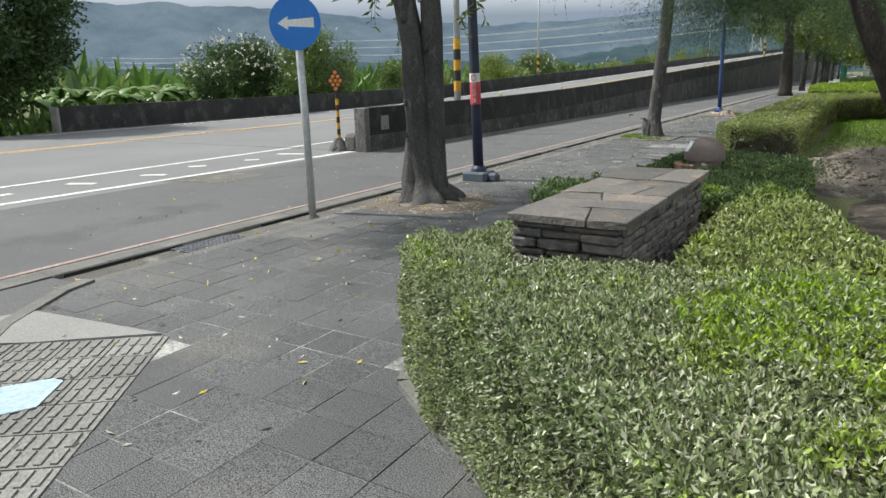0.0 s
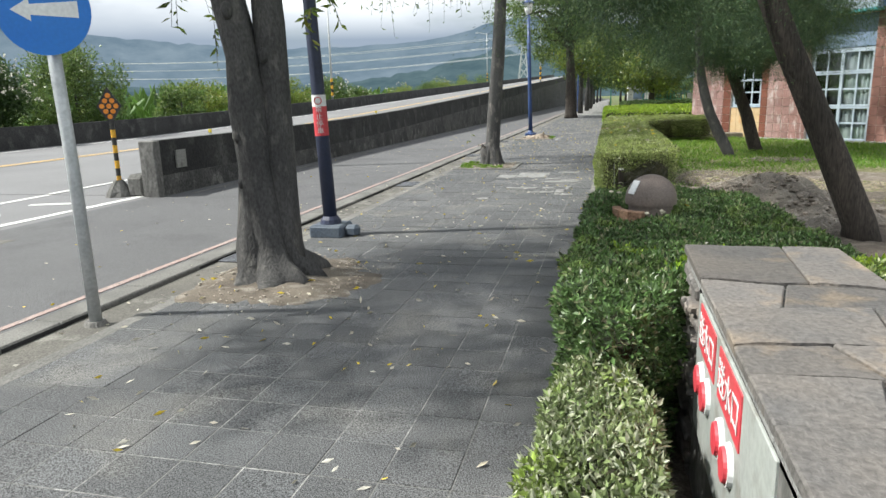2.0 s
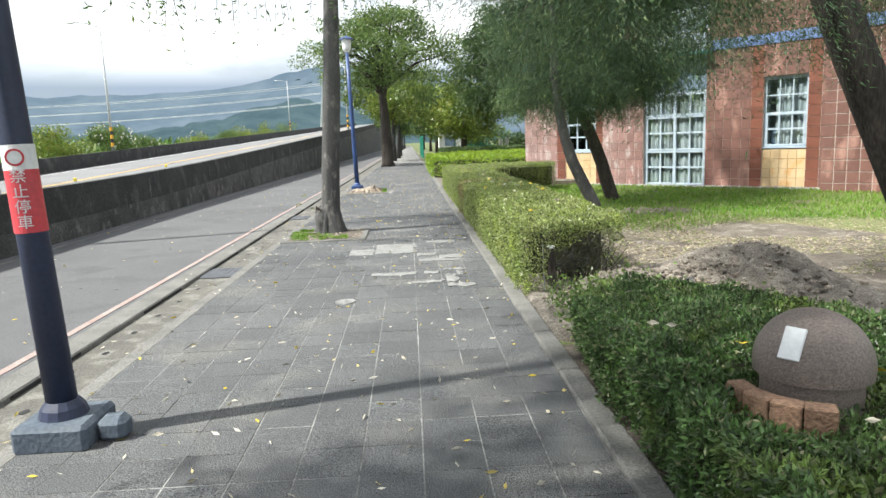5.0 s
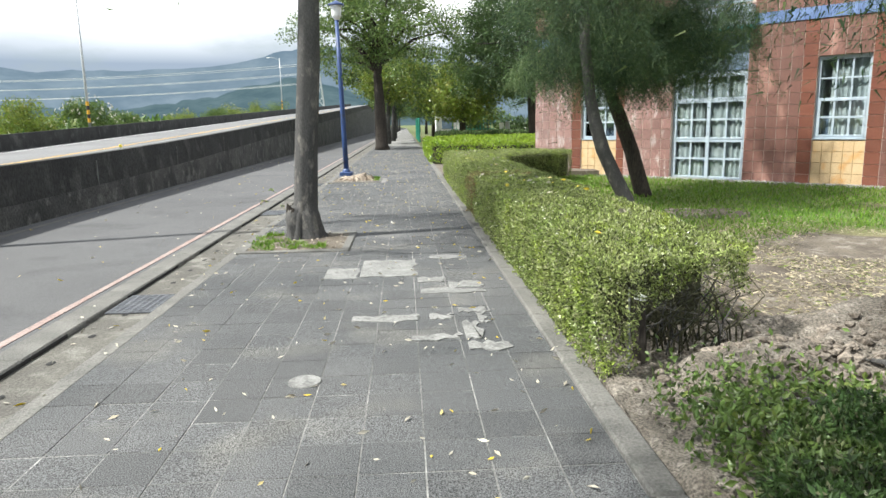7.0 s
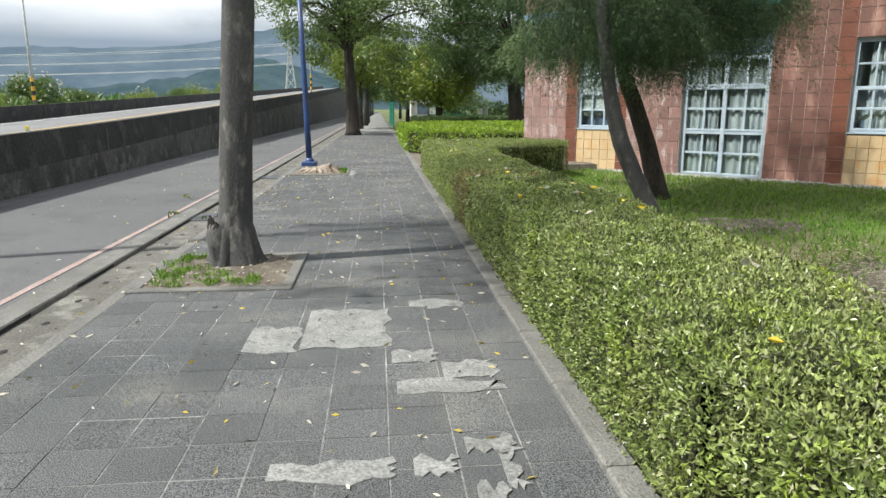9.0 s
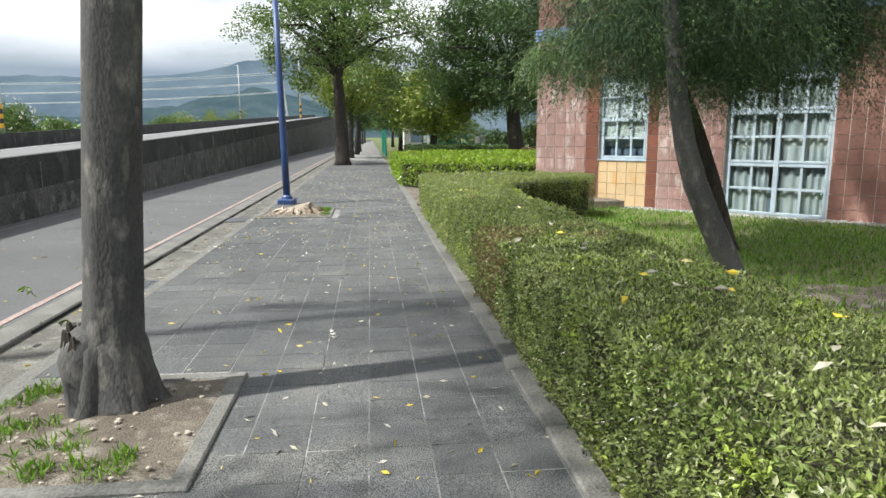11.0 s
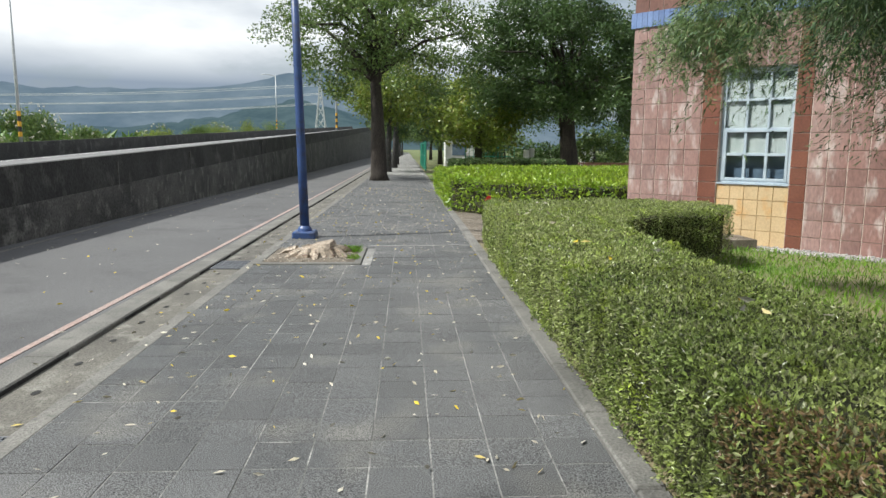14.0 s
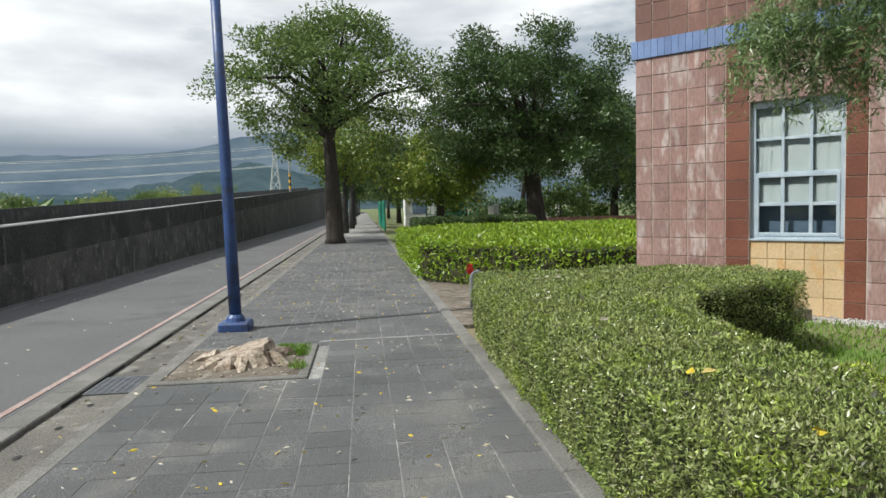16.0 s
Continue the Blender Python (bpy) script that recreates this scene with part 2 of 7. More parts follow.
M_POLE_NAVY = material("navy_painted_steel", (0.018, 0.025, 0.055), (0.03, 0.038, 0.075), 3, 0.5, 0.05, 40, 0.15)
M_POLE_BASE = material("slate_blue_base", (0.07, 0.09, 0.12), (0.1, 0.12, 0.145), 5, 0.75, 0.2, 40, 0.2)
M_GALV = material("galvanised_steel", (0.4, 0.42, 0.43), (0.5, 0.52, 0.53), 6, 0.5, 0.05, 40, 0.12, metallic=0.35)
M_SIGN_BLUE = material("sign_blue", (0.012, 0.16, 0.58), (0.02, 0.18, 0.6), 3, 0.4, 0, 40, 0.05)
M_SIGN_WHITE = material("sign_white", (0.75, 0.76, 0.76), (0.68, 0.69, 0.7), 4, 0.45, 0, 40, 0.08)
M_PALE_BLUE = material("pale_blue_paint", (0.3, 0.4, 0.47), (0.36, 0.46, 0.52), 4, 0.7, 0.1, 40, 0.15)
M_SIGN_RED = material("sign_red", (0.6, 0.05, 0.07), (0.5, 0.07, 0.08), 4, 0.5, 0, 40, 0.1)
M_GRATE = material("grate_steel", (0.17, 0.18, 0.2), (0.23, 0.24, 0.265), 6, 0.6, 0.05, 40, 0.15, metallic=0.3)
M_ORANGE = material("orange_reflector", (0.75, 0.27, 0.03), (0.68, 0.22, 0.02), 20, 0.3, 0, 80, 0.1)
M_BLACK = material("black_paint", (0.02, 0.02, 0.02), (0.035, 0.035, 0.035), 6, 0.5, 0.05)
M_WARN = material("warning_yellow", (0.7, 0.38, 0.03), (0.6, 0.33, 0.03), 6, 0.5, 0.05)
M_SLATE = material("slate_stone", (0.11, 0.106, 0.103), (0.17, 0.152, 0.14), 1.8, 0.85, 0.8, 22, 0.3, piece=0.28, stretch=(1, 1, 1.4), c3=(0.2, 0.17, 0.145))
M_SLAB = material("stone_slab", (0.092, 0.089, 0.088), (0.14, 0.124, 0.11), 2.0, 0.85, 0.25, 60, 0.25, piece=0.3, c3=(0.21, 0.165, 0.12), spot=0.6)
M_PANEL = material("grey_steel_panel", (0.3, 0.32, 0.31), (0.36, 0.38, 0.36), 3, 0.6, 0.05, 40, 0.1, c3=(0.24, 0.24, 0.22))
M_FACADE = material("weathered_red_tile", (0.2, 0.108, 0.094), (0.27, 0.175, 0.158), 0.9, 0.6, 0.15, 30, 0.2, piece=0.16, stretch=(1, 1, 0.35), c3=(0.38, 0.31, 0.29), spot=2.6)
# Red tile, its base lowered to carry tree shade on the front's right part.
M_FACADE_SHADED = material("red_tile_shaded", (0.128, 0.056, 0.043), (0.16, 0.078, 0.061), 0.8, 0.6, 0.15, 30, 0.15, island=0.13, stretch=(1, 1, 0.4), c3=(0.36, 0.2, 0.16))
M_FACADE_BROWN = material("brown_tile", (0.13, 0.042, 0.025), (0.17, 0.062, 0.038), 1.5, 0.5, 0.15, 30, 0.15, piece=0.12, island=0.1)
M_GROUT = material("pale_grout", (0.52, 0.43, 0.385), (0.4, 0.32, 0.28), 2, 0.9, 0.1)
M_OCHRE = material("ochre_tile", (0.47, 0.34, 0.19), (0.53, 0.4, 0.235), 2, 0.6, 0.1, 30, 0.1, piece=0.06, c3=(0.5, 0.29, 0.11), spot=0.6)
M_GROUT_OCHRE = material("ochre_grout", (0.52, 0.39, 0.22), (0.46, 0.33, 0.18), 2, 0.9, 0.1)
M_BLUE_TILE = material("blue_band_tile", (0.11, 0.17, 0.34), (0.15, 0.22, 0.4), 3, 0.4, 0.05, 30, 0.1, piece=0.1, island=0.1)
M_FRAME = material("pale_blue_aluminium", (0.34, 0.41, 0.48), (0.42, 0.49, 0.55), 5, 0.45, 0.02, 40, 0.06, metallic=0.2)
M_CURTAIN = material("pale_curtain", (0.62, 0.66, 0.65), (0.74, 0.76, 0.75), 3, 0.9, 0.05, 30, 0.06)
M_DRAPE = material("grey_curtain", (0.4, 0.45, 0.46), (0.5, 0.54, 0.54), 3, 0.9, 0.05, 30, 0.06)
M_ROOM = material("dim_room", (0.5, 0.53, 0.53), (0.56, 0.58, 0.57), 1, 0.9, 0)
M_TEAL = material("teal_sheet", (0.04, 0.24, 0.25), (0.06, 0.28, 0.28), 3, 0.5, 0.02)
M_BAY = material("blue_grey_panel", (0.13, 0.19, 0.27), (0.17, 0.23, 0.31), 2, 0.5, 0.05, 30, 0.1)
M_FENCE = material("green_fence_paint", (0.02, 0.2, 0.13), (0.03, 0.24, 0.16), 4, 0.5, 0.03)
M_PLASTER = material("white_plaster", (0.62, 0.63, 0.6), (0.7, 0.7, 0.68), 1, 0.85, 0.1, 30, 0.08)
M_DOME = material("brown_granite", (0.15, 0.12, 0.105), (0.19, 0.15, 0.13), 6, 0.55, 0.15, 120, 0.35)
M_BRICK = material("red_brick", (0.2, 0.105, 0.08), (0.15, 0.08, 0.062), 8, 0.9, 0.4, 60, 0.3, piece=0.2)
M_PIPE = material("grey_pipe", (0.22, 0.23, 0.23), (0.3, 0.31, 0.31), 4, 0.6, 0.05, 40, 0.15, c3=(0.16, 0.15, 0.13))
M_PAVER_BRICK = material("tan_brick", (0.3, 0.185, 0.12), (0.23, 0.135, 0.088), 8, 0.9, 0.4, 60, 0.3, piece=0.2)
M_WEED_PLATE = material("yellow_weed_plate", (0.7, 0.56, 0.06), (0.62, 0.5, 0.05), 20, 0.4, 0, 80, 0.1)
M_ROCK = material("rubble", (0.33, 0.28, 0.23), (0.42, 0.37, 0.31), 5, 0.95, 0.7, 40, 0.3)
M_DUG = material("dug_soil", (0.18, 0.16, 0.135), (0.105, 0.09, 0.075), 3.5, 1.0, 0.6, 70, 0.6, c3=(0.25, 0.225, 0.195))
# Soil darkened to hold the leaning tree's shade; also fills the hedge bed.
M_EARTH_SHADED = material("garden_earth_shaded", (0.095, 0.078, 0.062), (0.055, 0.045, 0.036), 2.0, 1.0, 0.5, 80, 0.5, c3=(0.14, 0.12, 0.1))
M_STRAW = leaf_material("dry_straw", (0.34, 0.295, 0.21), (0.42, 0.37, 0.27), (0.2, 0.26, 0.06), share=0.8, rough=0.8, light=0.1)
M_CLOD = material("soil_clod", (0.22, 0.19, 0.16), (0.14, 0.118, 0.097), 9, 1.0, 0.8, 60, 0.5, island=0.3)
M_CABLE = material("pale_cable", (0.5, 0.52, 0.54), (0.5, 0.52, 0.54), 1, 0.6, 0)
M_RAMP = material("smooth_concrete", (0.22, 0.218, 0.215), (0.27, 0.265, 0.26), 1.2, 0.9, 0.2, 60, 0.15, c3=(0.24, 0.235, 0.225))
M_RIB = material("ribbed_paver", (0.23, 0.228, 0.215), (0.17, 0.168, 0.16), 2, 0.9, 0.3, 60, 0.25, piece=0.15)
# Haze is mixed into the hills' own emissive colours.
M_HILL = glow_material("hill_haze_glow", (0.115, 0.165, 0.215), 1.0, (0.19, 0.245, 0.295), 0.007)
M_HILL_NEAR = glow_material("near_hill_haze_glow", (0.06, 0.1, 0.12), 1.0, (0.105, 0.155, 0.17), 0.014)

M_GLASS = bpy.data.materials.new("window_glass")
M_GLASS.use_nodes = True
g = M_GLASS.node_tree
g.nodes.clear()
g_out, g_mix, g_t, g_g, g_f = (g.nodes.new("ShaderNode" + k) for k in ("OutputMaterial", "MixShader", "BsdfTransparent", "BsdfGlossy", "Fresnel"))
g_t.inputs["Color"].default_value = (0.79, 0.83, 0.84, 1)
g_g.inputs["Roughness"].default_value = 0.04
g_f.inputs["IOR"].default_value = 1.95
g.links.new(g_f.outputs["Fac"], g_mix.inputs["Fac"])
g.links.new(g_t.outputs["BSDF"], g_mix.inputs[1])
g.links.new(g_g.outputs["BSDF"], g_mix.inputs[2])
g.links.new(g_mix.outputs["Shader"], g_out.inputs["Surface"])

# ---- mesh helpers ----
RNG = np.random.default_rng(7)


def part(name, bm, mat, parent=None, label="", smooth=False):
    """Links a bmesh (or a mesh) as one object, under a thing or part where one is given."""
    if isinstance(bm, bpy.types.Mesh):
        me = bm
    else:
        me = bpy.data.meshes.new(name)
        bmesh.ops.recalc_face_normals(bm, faces=bm.faces)
        if smooth:
            for f in bm.faces:
                f.smooth = True
        bm.to_mesh(me)
        bm.free()
    if not me.materials:
        me.materials.append(mat)
    ob = new(name, me)
    if parent:
        ob.parent = parent
    if label:
        ob["label"] = label
    return ob


def empty(name, x=0, y=0, z=0, rz=0):
    ob = new(name)
    ob.matrix_world = pose(x, y, z, 0, 0, rz)
    ob.empty_display_size = 0.2
    return ob


def box(x0, x1, y0, y1, z0, z1, bevel=0.0, bm=None):
    bm = bm or bmesh.new()
    r = bmesh.ops.create_cube(bm, size=1.0)
    m = Matrix.Translation(((x0 + x1) / 2, (y0 + y1) / 2, (z0 + z1) / 2)) @ Matrix.Diagonal((x1 - x0, y1 - y0, z1 - z0, 1))
    bmesh.ops.transform(bm, matrix=m, verts=r["verts"])
    if bevel:
        es = list({e for v in r["verts"] for e in v.link_edges})
        bmesh.ops.bevel(bm, geom=es, offset=bevel, segments=1, affect="EDGES", profile=0.5)
    return bm


def tube(points, radii, seg=10, bm=None, rough=0.0, cap=True, lobes=None):
    """A tapered tube along a line of points, its skin uneven by rough."""
    bm = bm or bmesh.new()
    pts = [Vector(p) for p in points]
    rings = []
    side = Vector((1, 0, 0))
    for i, p in enumerate(pts):
        d = (pts[min(i + 1, len(pts) - 1)] - pts[max(i - 1, 0)]).normalized()
        if abs(d.dot(side)) > 0.95:
            side = Vector((0, 1, 0))
        u = (side - d * d.dot(side)).normalized()
        v = d.cross(u)
        ring = []
        for k in range(seg):
            a = 2 * math.pi * k / seg
            q = u * math.cos(a) + v * math.sin(a)
            lobe = lobes[1][i] * (math.sin(lobes[0] * a + 0.8) * 0.6 + math.sin((lobes[0] + 4) * a + 2.1) * 0.4) if lobes else 0.0
            rr = radii[i] * (1 + lobe + rough * noise.noise(p * 1.7 + q * 1.3))
            ring.append(bm.verts.new(p + q * rr))
        rings.append(ring)
    for a, b in zip(rings, rings[1:]):
        for k in range(seg):
            bm.faces.new((a[k], a[(k + 1) % seg], b[(k + 1) % seg], b[k]))
    if cap:
        bm.faces.new(rings[0][::-1])
        bm.faces.new(rings[-1])
    return bm


def prism(outline, z0, z1, bm=None):
    """An upright prism over an outline in plan."""
    bm = bm or bmesh.new()
    lo = [bm.verts.new((x, y, z0)) for x, y in outline]
    hi = [bm.verts.new((x, y, z1)) for x, y in outline]
    bm.faces.new(lo[::-1])
    bm.faces.new(hi)
    n = len(outline)
    for i in range(n):
        bm.faces.new((lo[i], lo[(i + 1) % n], hi[(i + 1) % n], hi[i]))
    return bm


def ribbon(xa, xb, ys, za, zb, bm=None):
    """A strip along y between xa and xb; za and zb give its height at each y."""
    bm = bm or bmesh.new()
    rows = [(bm.verts.new((xa, y, za(y))), bm.verts.new((xb, y, zb(y)))) for y in ys]
    for (a, b), (c, d) in zip(rows, rows[1:]):
        bm.faces.new((a, b, d, c))
    return bm


def raw_mesh(name, verts, tris):
    me = bpy.data.meshes.new(name)
    me.vertices.add(len(verts))
    me.vertices.foreach_set("co", np.asarray(verts, np.float32).ravel())
    n = len(tris)
    me.loops.add(n * 3)
    me.loops.foreach_set("vertex_index", np.asarray(tris, np.int32).ravel())
    me.polygons.add(n)
    me.polygons.foreach_set("loop_start", np.arange(0, n * 3, 3, dtype=np.int32))
    me.polygons.foreach_set("loop_total", np.full(n, 3, np.int32))
    me.polygons.foreach_set("use_smooth", np.zeros(n, bool))
    me.update()
    return me


def leaf_mesh(name, at, way, size, aspect=0.45, scatter=0.7, fold=0.25):
    """Many small folded leaves, two triangles each, that start at the points and lean along way."""
    at, way = np.asarray(at, float), np.asarray(way, float)
    n = len(at)
    d = way + RNG.normal(0, scatter, (n, 3))
    d /= np.linalg.norm(d, axis=1)[:, None] + 1e-9
    s = np.cross(d, RNG.normal(0, 1, (n, 3)))
    s /= np.linalg.norm(s, axis=1)[:, None] + 1e-9
    up = np.cross(s, d)
    ln = (size * RNG.uniform(0.65, 1.35, n))[:, None]
    mid = at + d * ln * 0.5 + up * ln * fold * 0.4
    v = np.stack([at, mid + s * ln * aspect * 0.5, at + d * ln, mid - s * ln * aspect * 0.5], 1).reshape(-1, 3)
    k = np.arange(n)[:, None] * 4
    t = np.concatenate([k + [0, 1, 2], k + [0, 2, 3]], 1).reshape(-1, 3)
    return raw_mesh(name, v, t)


def needle_mesh(name, at, way, size, width=0.14, scatter=0.3):
    """Very many fine leaflets, one narrow triangle each."""
    at, way = np.asarray(at, float), np.asarray(way, float)
    n = len(at)
    d = way + RNG.normal(0, scatter, (n, 3))
    d /= np.linalg.norm(d, axis=1)[:, None] + 1e-9
    s = np.cross(d, RNG.normal(0, 1, (n, 3)))
    s /= np.linalg.norm(s, axis=1)[:, None] + 1e-9
    ln = (size * RNG.uniform(0.6, 1.4, n))[:, None]
    v = np.stack([at - s * ln * width, at + s * ln * width, at + d * ln], 1).reshape(-1, 3)
    return raw_mesh(name, v, np.arange(n * 3).reshape(-1, 3))


def soft_noise(p, scale, seed=0.0):
    """Cheap smooth waves for uneven outlines."""
    x, y, z = p[:, 0] * scale + seed, p[:, 1] * scale + seed * 1.7, p[:, 2] * scale + seed * 0.6
    return (np.sin(x * 1.3 + 1.7 * np.sin(y * 0.9)) + np.sin(y * 1.7 + 1.3 * np.sin(z * 1.1 + x)) + np.sin(z * 1.9 + x * 0.7)) / 3


def inside(outline, x, y):
    ok = np.zeros(len(x), bool)
    n = len(outline)
    for i in range(n):
        (x0, y0), (x1, y1) = outline[i], outline[(i + 1) % n]
        if y0 != y1:
            ok ^= ((y0 > y) != (y1 > y)) & (x < (x1 - x0) * (y - y0) / (y1 - y0) + x0)
    return ok


def rounded(outline, times=2):
    for _ in range(times):
        new_line = []
        n = len(outline)
        for i in range(n):
            (x0, y0), (x1, y1) = outline[i], outline[(i + 1) % n]
            new_line += [(x0 * 0.8 + x1 * 0.2, y0 * 0.8 + y1 * 0.2), (x0 * 0.2 + x1 * 0.8, y0 * 0.2 + y1 * 0.8)]
        outline = new_line
    return outline


def inset(outline, by):
    a = np.array(outline)
    c = np.roll(a, -1, 0) - np.roll(a, 1, 0)
    c /= np.linalg.norm(c, axis=1)[:, None] + 1e-9
    area = np.sum(a[:, 0] * np.roll(a[:, 1], -1) - a[:, 1] * np.roll(a[:, 0], -1))
    s = 1 if area > 0 else -1
    return [tuple(q) for q in a + s * by * np.stack([-c[:, 1], c[:, 0]], 1)]

# ---- large structure ----


def near_z(y):
    """Height of the climbing carriageway along the wall beside the slip road."""
    return 0.037 * 3.5 * math.log1p(math.exp((y - 22.0) / 3.5)) - 0.05


def far_z(y):
    return 0.036 * 4.5 * math.log1p(math.exp((y - 33.0) / 4.5)) - 0.05


def steps(a, b, s):
    n = max(1, round((b - a) / s))
    return [a + (b - a) * i / n for i in range(n + 1)]


ground = tagged(part("ground", box(-2500, 2500, -2500, 2500, -1.2, -0.4), M_GROUND), "rough green ground reaching to the horizon", "ground", kind="structure")

bm = box(-9.9, -6.12, -60, 420, -0.5, -0.05)
road = tagged(part("road", bm, M_ASPHALT), "worn grey asphalt slip road beside the pavement", "road", kind="structure")
bm = box(-25.5, -9.9, -60, 12.6, -0.5, -0.05)
tagged(part("road_main", bm, M_ASPHALT_GLARE), "worn grey asphalt main road", "road", kind="structure")
bm = ribbon(-9.95, -25.5, steps(12.6, 300, 4), near_z, far_z)
r = bmesh.ops.extrude_face_region(bm, geom=bm.faces[:])
bmesh.ops.translate(bm, vec=(0, 0, -0.35), verts=[v for v in r["geom"] if isinstance(v, bmesh.types.BMVert)])
tagged(part("road_ramp", bm, M_ASPHALT_GLARE), "carriageway climbing onto a viaduct, sun glare painted pale", "road", kind="structure")


def line(name, x0, y0, x1, y1, width, mat, z=-0.046, label=""):
    d = Vector((x1 - x0, y1 - y0)).normalized()
    s = Vector((-d.y, d.x)) * width / 2
    bm = prism([(x0 + s.x, y0 + s.y), (x1 + s.x, y1 + s.y), (x1 - s.x, y1 - s.y), (x0 - s.x, y0 - s.y)], z - 0.003, z + 0.002)
    return tagged(part(name, bm, mat), label, "road marking", kind="structure")


line("edge_line", -10.55, -4, -10.15, 12.5, 0.15, M_WHITE, label="white edge line on the asphalt road")
line("edge_line", -12.1, -4, -12.25, 12.6, 0.13, M_WHITE, label="white edge line on the asphalt road")
line("centre_line", -18.3, -8, -18.8, 12.6, 0.12, M_YELLOW, label="yellow centre line on the asphalt road")
line("centre_line", -18.55, -8, -19.05, 12.6, 0.1, M_YELLOW, label="yellow centre line on the asphalt road")
for k in range(9):
    line("hatch_mark", -11.5 + 0.25 * (k % 2), 1.4 + k * 1.25, -11.25 + 0.2 * (k % 3), 1.62 + k * 1.25, 0.16, M_WHITE, label="worn white hatch mark between edge lines")


def deck_z(x, y):
    f = (x + 9.95) / (-25.5 + 9.95)
    return near_z(y) * (1 - f) + far_z(y) * f


for x, w, mat, words in ((-18.85, 0.06, M_YELLOW, "yellow centre line on the climbing carriageway"), (-19.1, 0.05, M_YELLOW, "yellow centre line on the climbing carriageway"), (-12.25, 0.07, M_WHITE, "white edge line on the climbing carriageway"), (-24.3, 0.07, M_WHITE, "white edge line on the climbing carriageway")):
    bm = ribbon(x - w, x + w, steps(12.6, 200, 4), lambda y: deck_z(x, y) + 0.012, lambda y: deck_z(x, y) + 0.012)
    tagged(part("deck_line", bm, mat), words, "road marking", kind="structure")
bm = bmesh.new()
for y in np.arange(1.6, 150, 1.3):
    w = 0.036 + 0.012 * noise.noise((0, y, 1))
    box(-6.235 - w, -6.235 + w, y, y + 1.3, -0.05, -0.044, 0, bm)
tagged(part("red_line", bm, M_RED_LINE), "faded red no-stopping line along the kerb", "road marking", kind="structure")
bm = bmesh.new()
box(-9.45, -9.36, 13, 300, -0.05, -0.045, 0, bm)
tagged(part("wall_line", bm, M_KERB), "worn grey line beside the concrete wall", "road marking", kind="structure")

# kerb, gutter
bm = bmesh.new()
y = 3.0
while y < 120:
    w = 1.0
    box(-6.12, -5.86, y + 0.004, y + w - 0.004, -0.3, -0.034 + 0.005 * noise.noise((y, 0, 3)), 0.012, bm)
    y += w
ramped = box(-6.12, -5.86, 1.7, 2.996, -0.3, -0.034)
for v in ramped.verts:
    if v.co.z > -0.1 and v.co.y < 2:
        v.co.z = -0.047
tagged(part("kerb_end", ramped, M_KERB), "concrete kerb stone sloping down to the road", "kerb", kind="structure")
kerb = tagged(part("kerb", bm, M_KERB), "worn concrete kerb stones along the road", "kerb", kind="structure")
tagged(part("gutter", box(-5.86, -5.36, 3.0, 120, -0.4, -0.078), M_GUTTER), "dusty concrete gutter channel beside the kerb", "gutter", kind="structure")
tagged(part("pavement_edge", box(-5.36, -5.22, 2.95, 120, -0.4, -0.006, 0.012), M_KERB), "narrow concrete edging of the pavement", "kerb", kind="structure")
# Slots are thin dark plates on the kerb face, their shade painted.
for y0 in np.arange(3.0, 60, 2.35):
    bm = box(-5.862, -5.855, y0 + 0.1, y0 + 1.3 + 0.35 * math.sin(y0), -0.077, -0.048)
    tagged(part("drain_slot", bm, M_OPENING_SHADE), "dark drain slot under the kerb edge", "drain", group="drain slots", kind="structure")
# Holes are flat dark circles; the depth's shade is only colour.
for y0 in np.arange(9.3, 40, 0.62):
    bm = bmesh.new()
    bmesh.ops.create_circle(bm, cap_ends=True, segments=10, radius=0.05, matrix=Matrix.Translation((-5.66 + 0.02 * math.sin(y0 * 9), y0, -0.074)) @ Matrix.Diagonal((0.55, 0.95, 1, 1)))
    tagged(part("drain_hole", bm, M_OPENING_SHADE), "small dark drain hole in the gutter", "drain", group="drain holes", kind="structure")


def drain_grate(y0, y1):
    th = empty("drain_grate", -5.61, (y0 + y1) / 2, -0.074)
    h = (y1 - y0) / 2
    bm = box(-0.235, 0.235, -h, h, -0.004, 0.002)
    part("pit", bm, M_OPENING_SHADE, th)
    n = round((y1 - y0) / 0.05)
    for i in range(n + 1):
        yy = -h + 2 * h * i / n
        part("bar", box(-0.235, 0.235, yy - 0.006, yy + 0.006, 0.003, 0.014), M_GRATE, th)
    for i in range(8):
        xx = -0.225 + 0.45 * i / 7
        part("cross_bar", box(xx - 0.005, xx + 0.005, -h, h, 0.004, 0.012), M_GRATE, th)
    return tagged(th, "grey steel drain grate set in the gutter", "drain grate", group="gutter grates")


for a, b in ((4.2, 4.95), (8.12, 8.72), (14.3, 14.92), (20.96, 21.58), (27.0, 27.6)):
    drain_grate(a, b)

# the kerb drops and turns at the corner
tagged(part("road_corner", box(-6.12, -5.0, -8, 3.0, -0.5, -0.05), M_ASPHALT), "worn grey asphalt at the dropped kerb", "road", kind="structure")
turn = [(-5.29, 3.0), (-5.2, 2.72), (-4.98, 2.38), (-4.78, 2.08), (-4.4, 1.72)]
tagged(part("road_apron", prism([(-5.24, 3.0), *turn[1:], (-5.24, 1.72)], -0.3, 0.004), M_ASPHALT), "asphalt apron inside the dropped kerb", "road", kind="structure")
bm = bmesh.new()
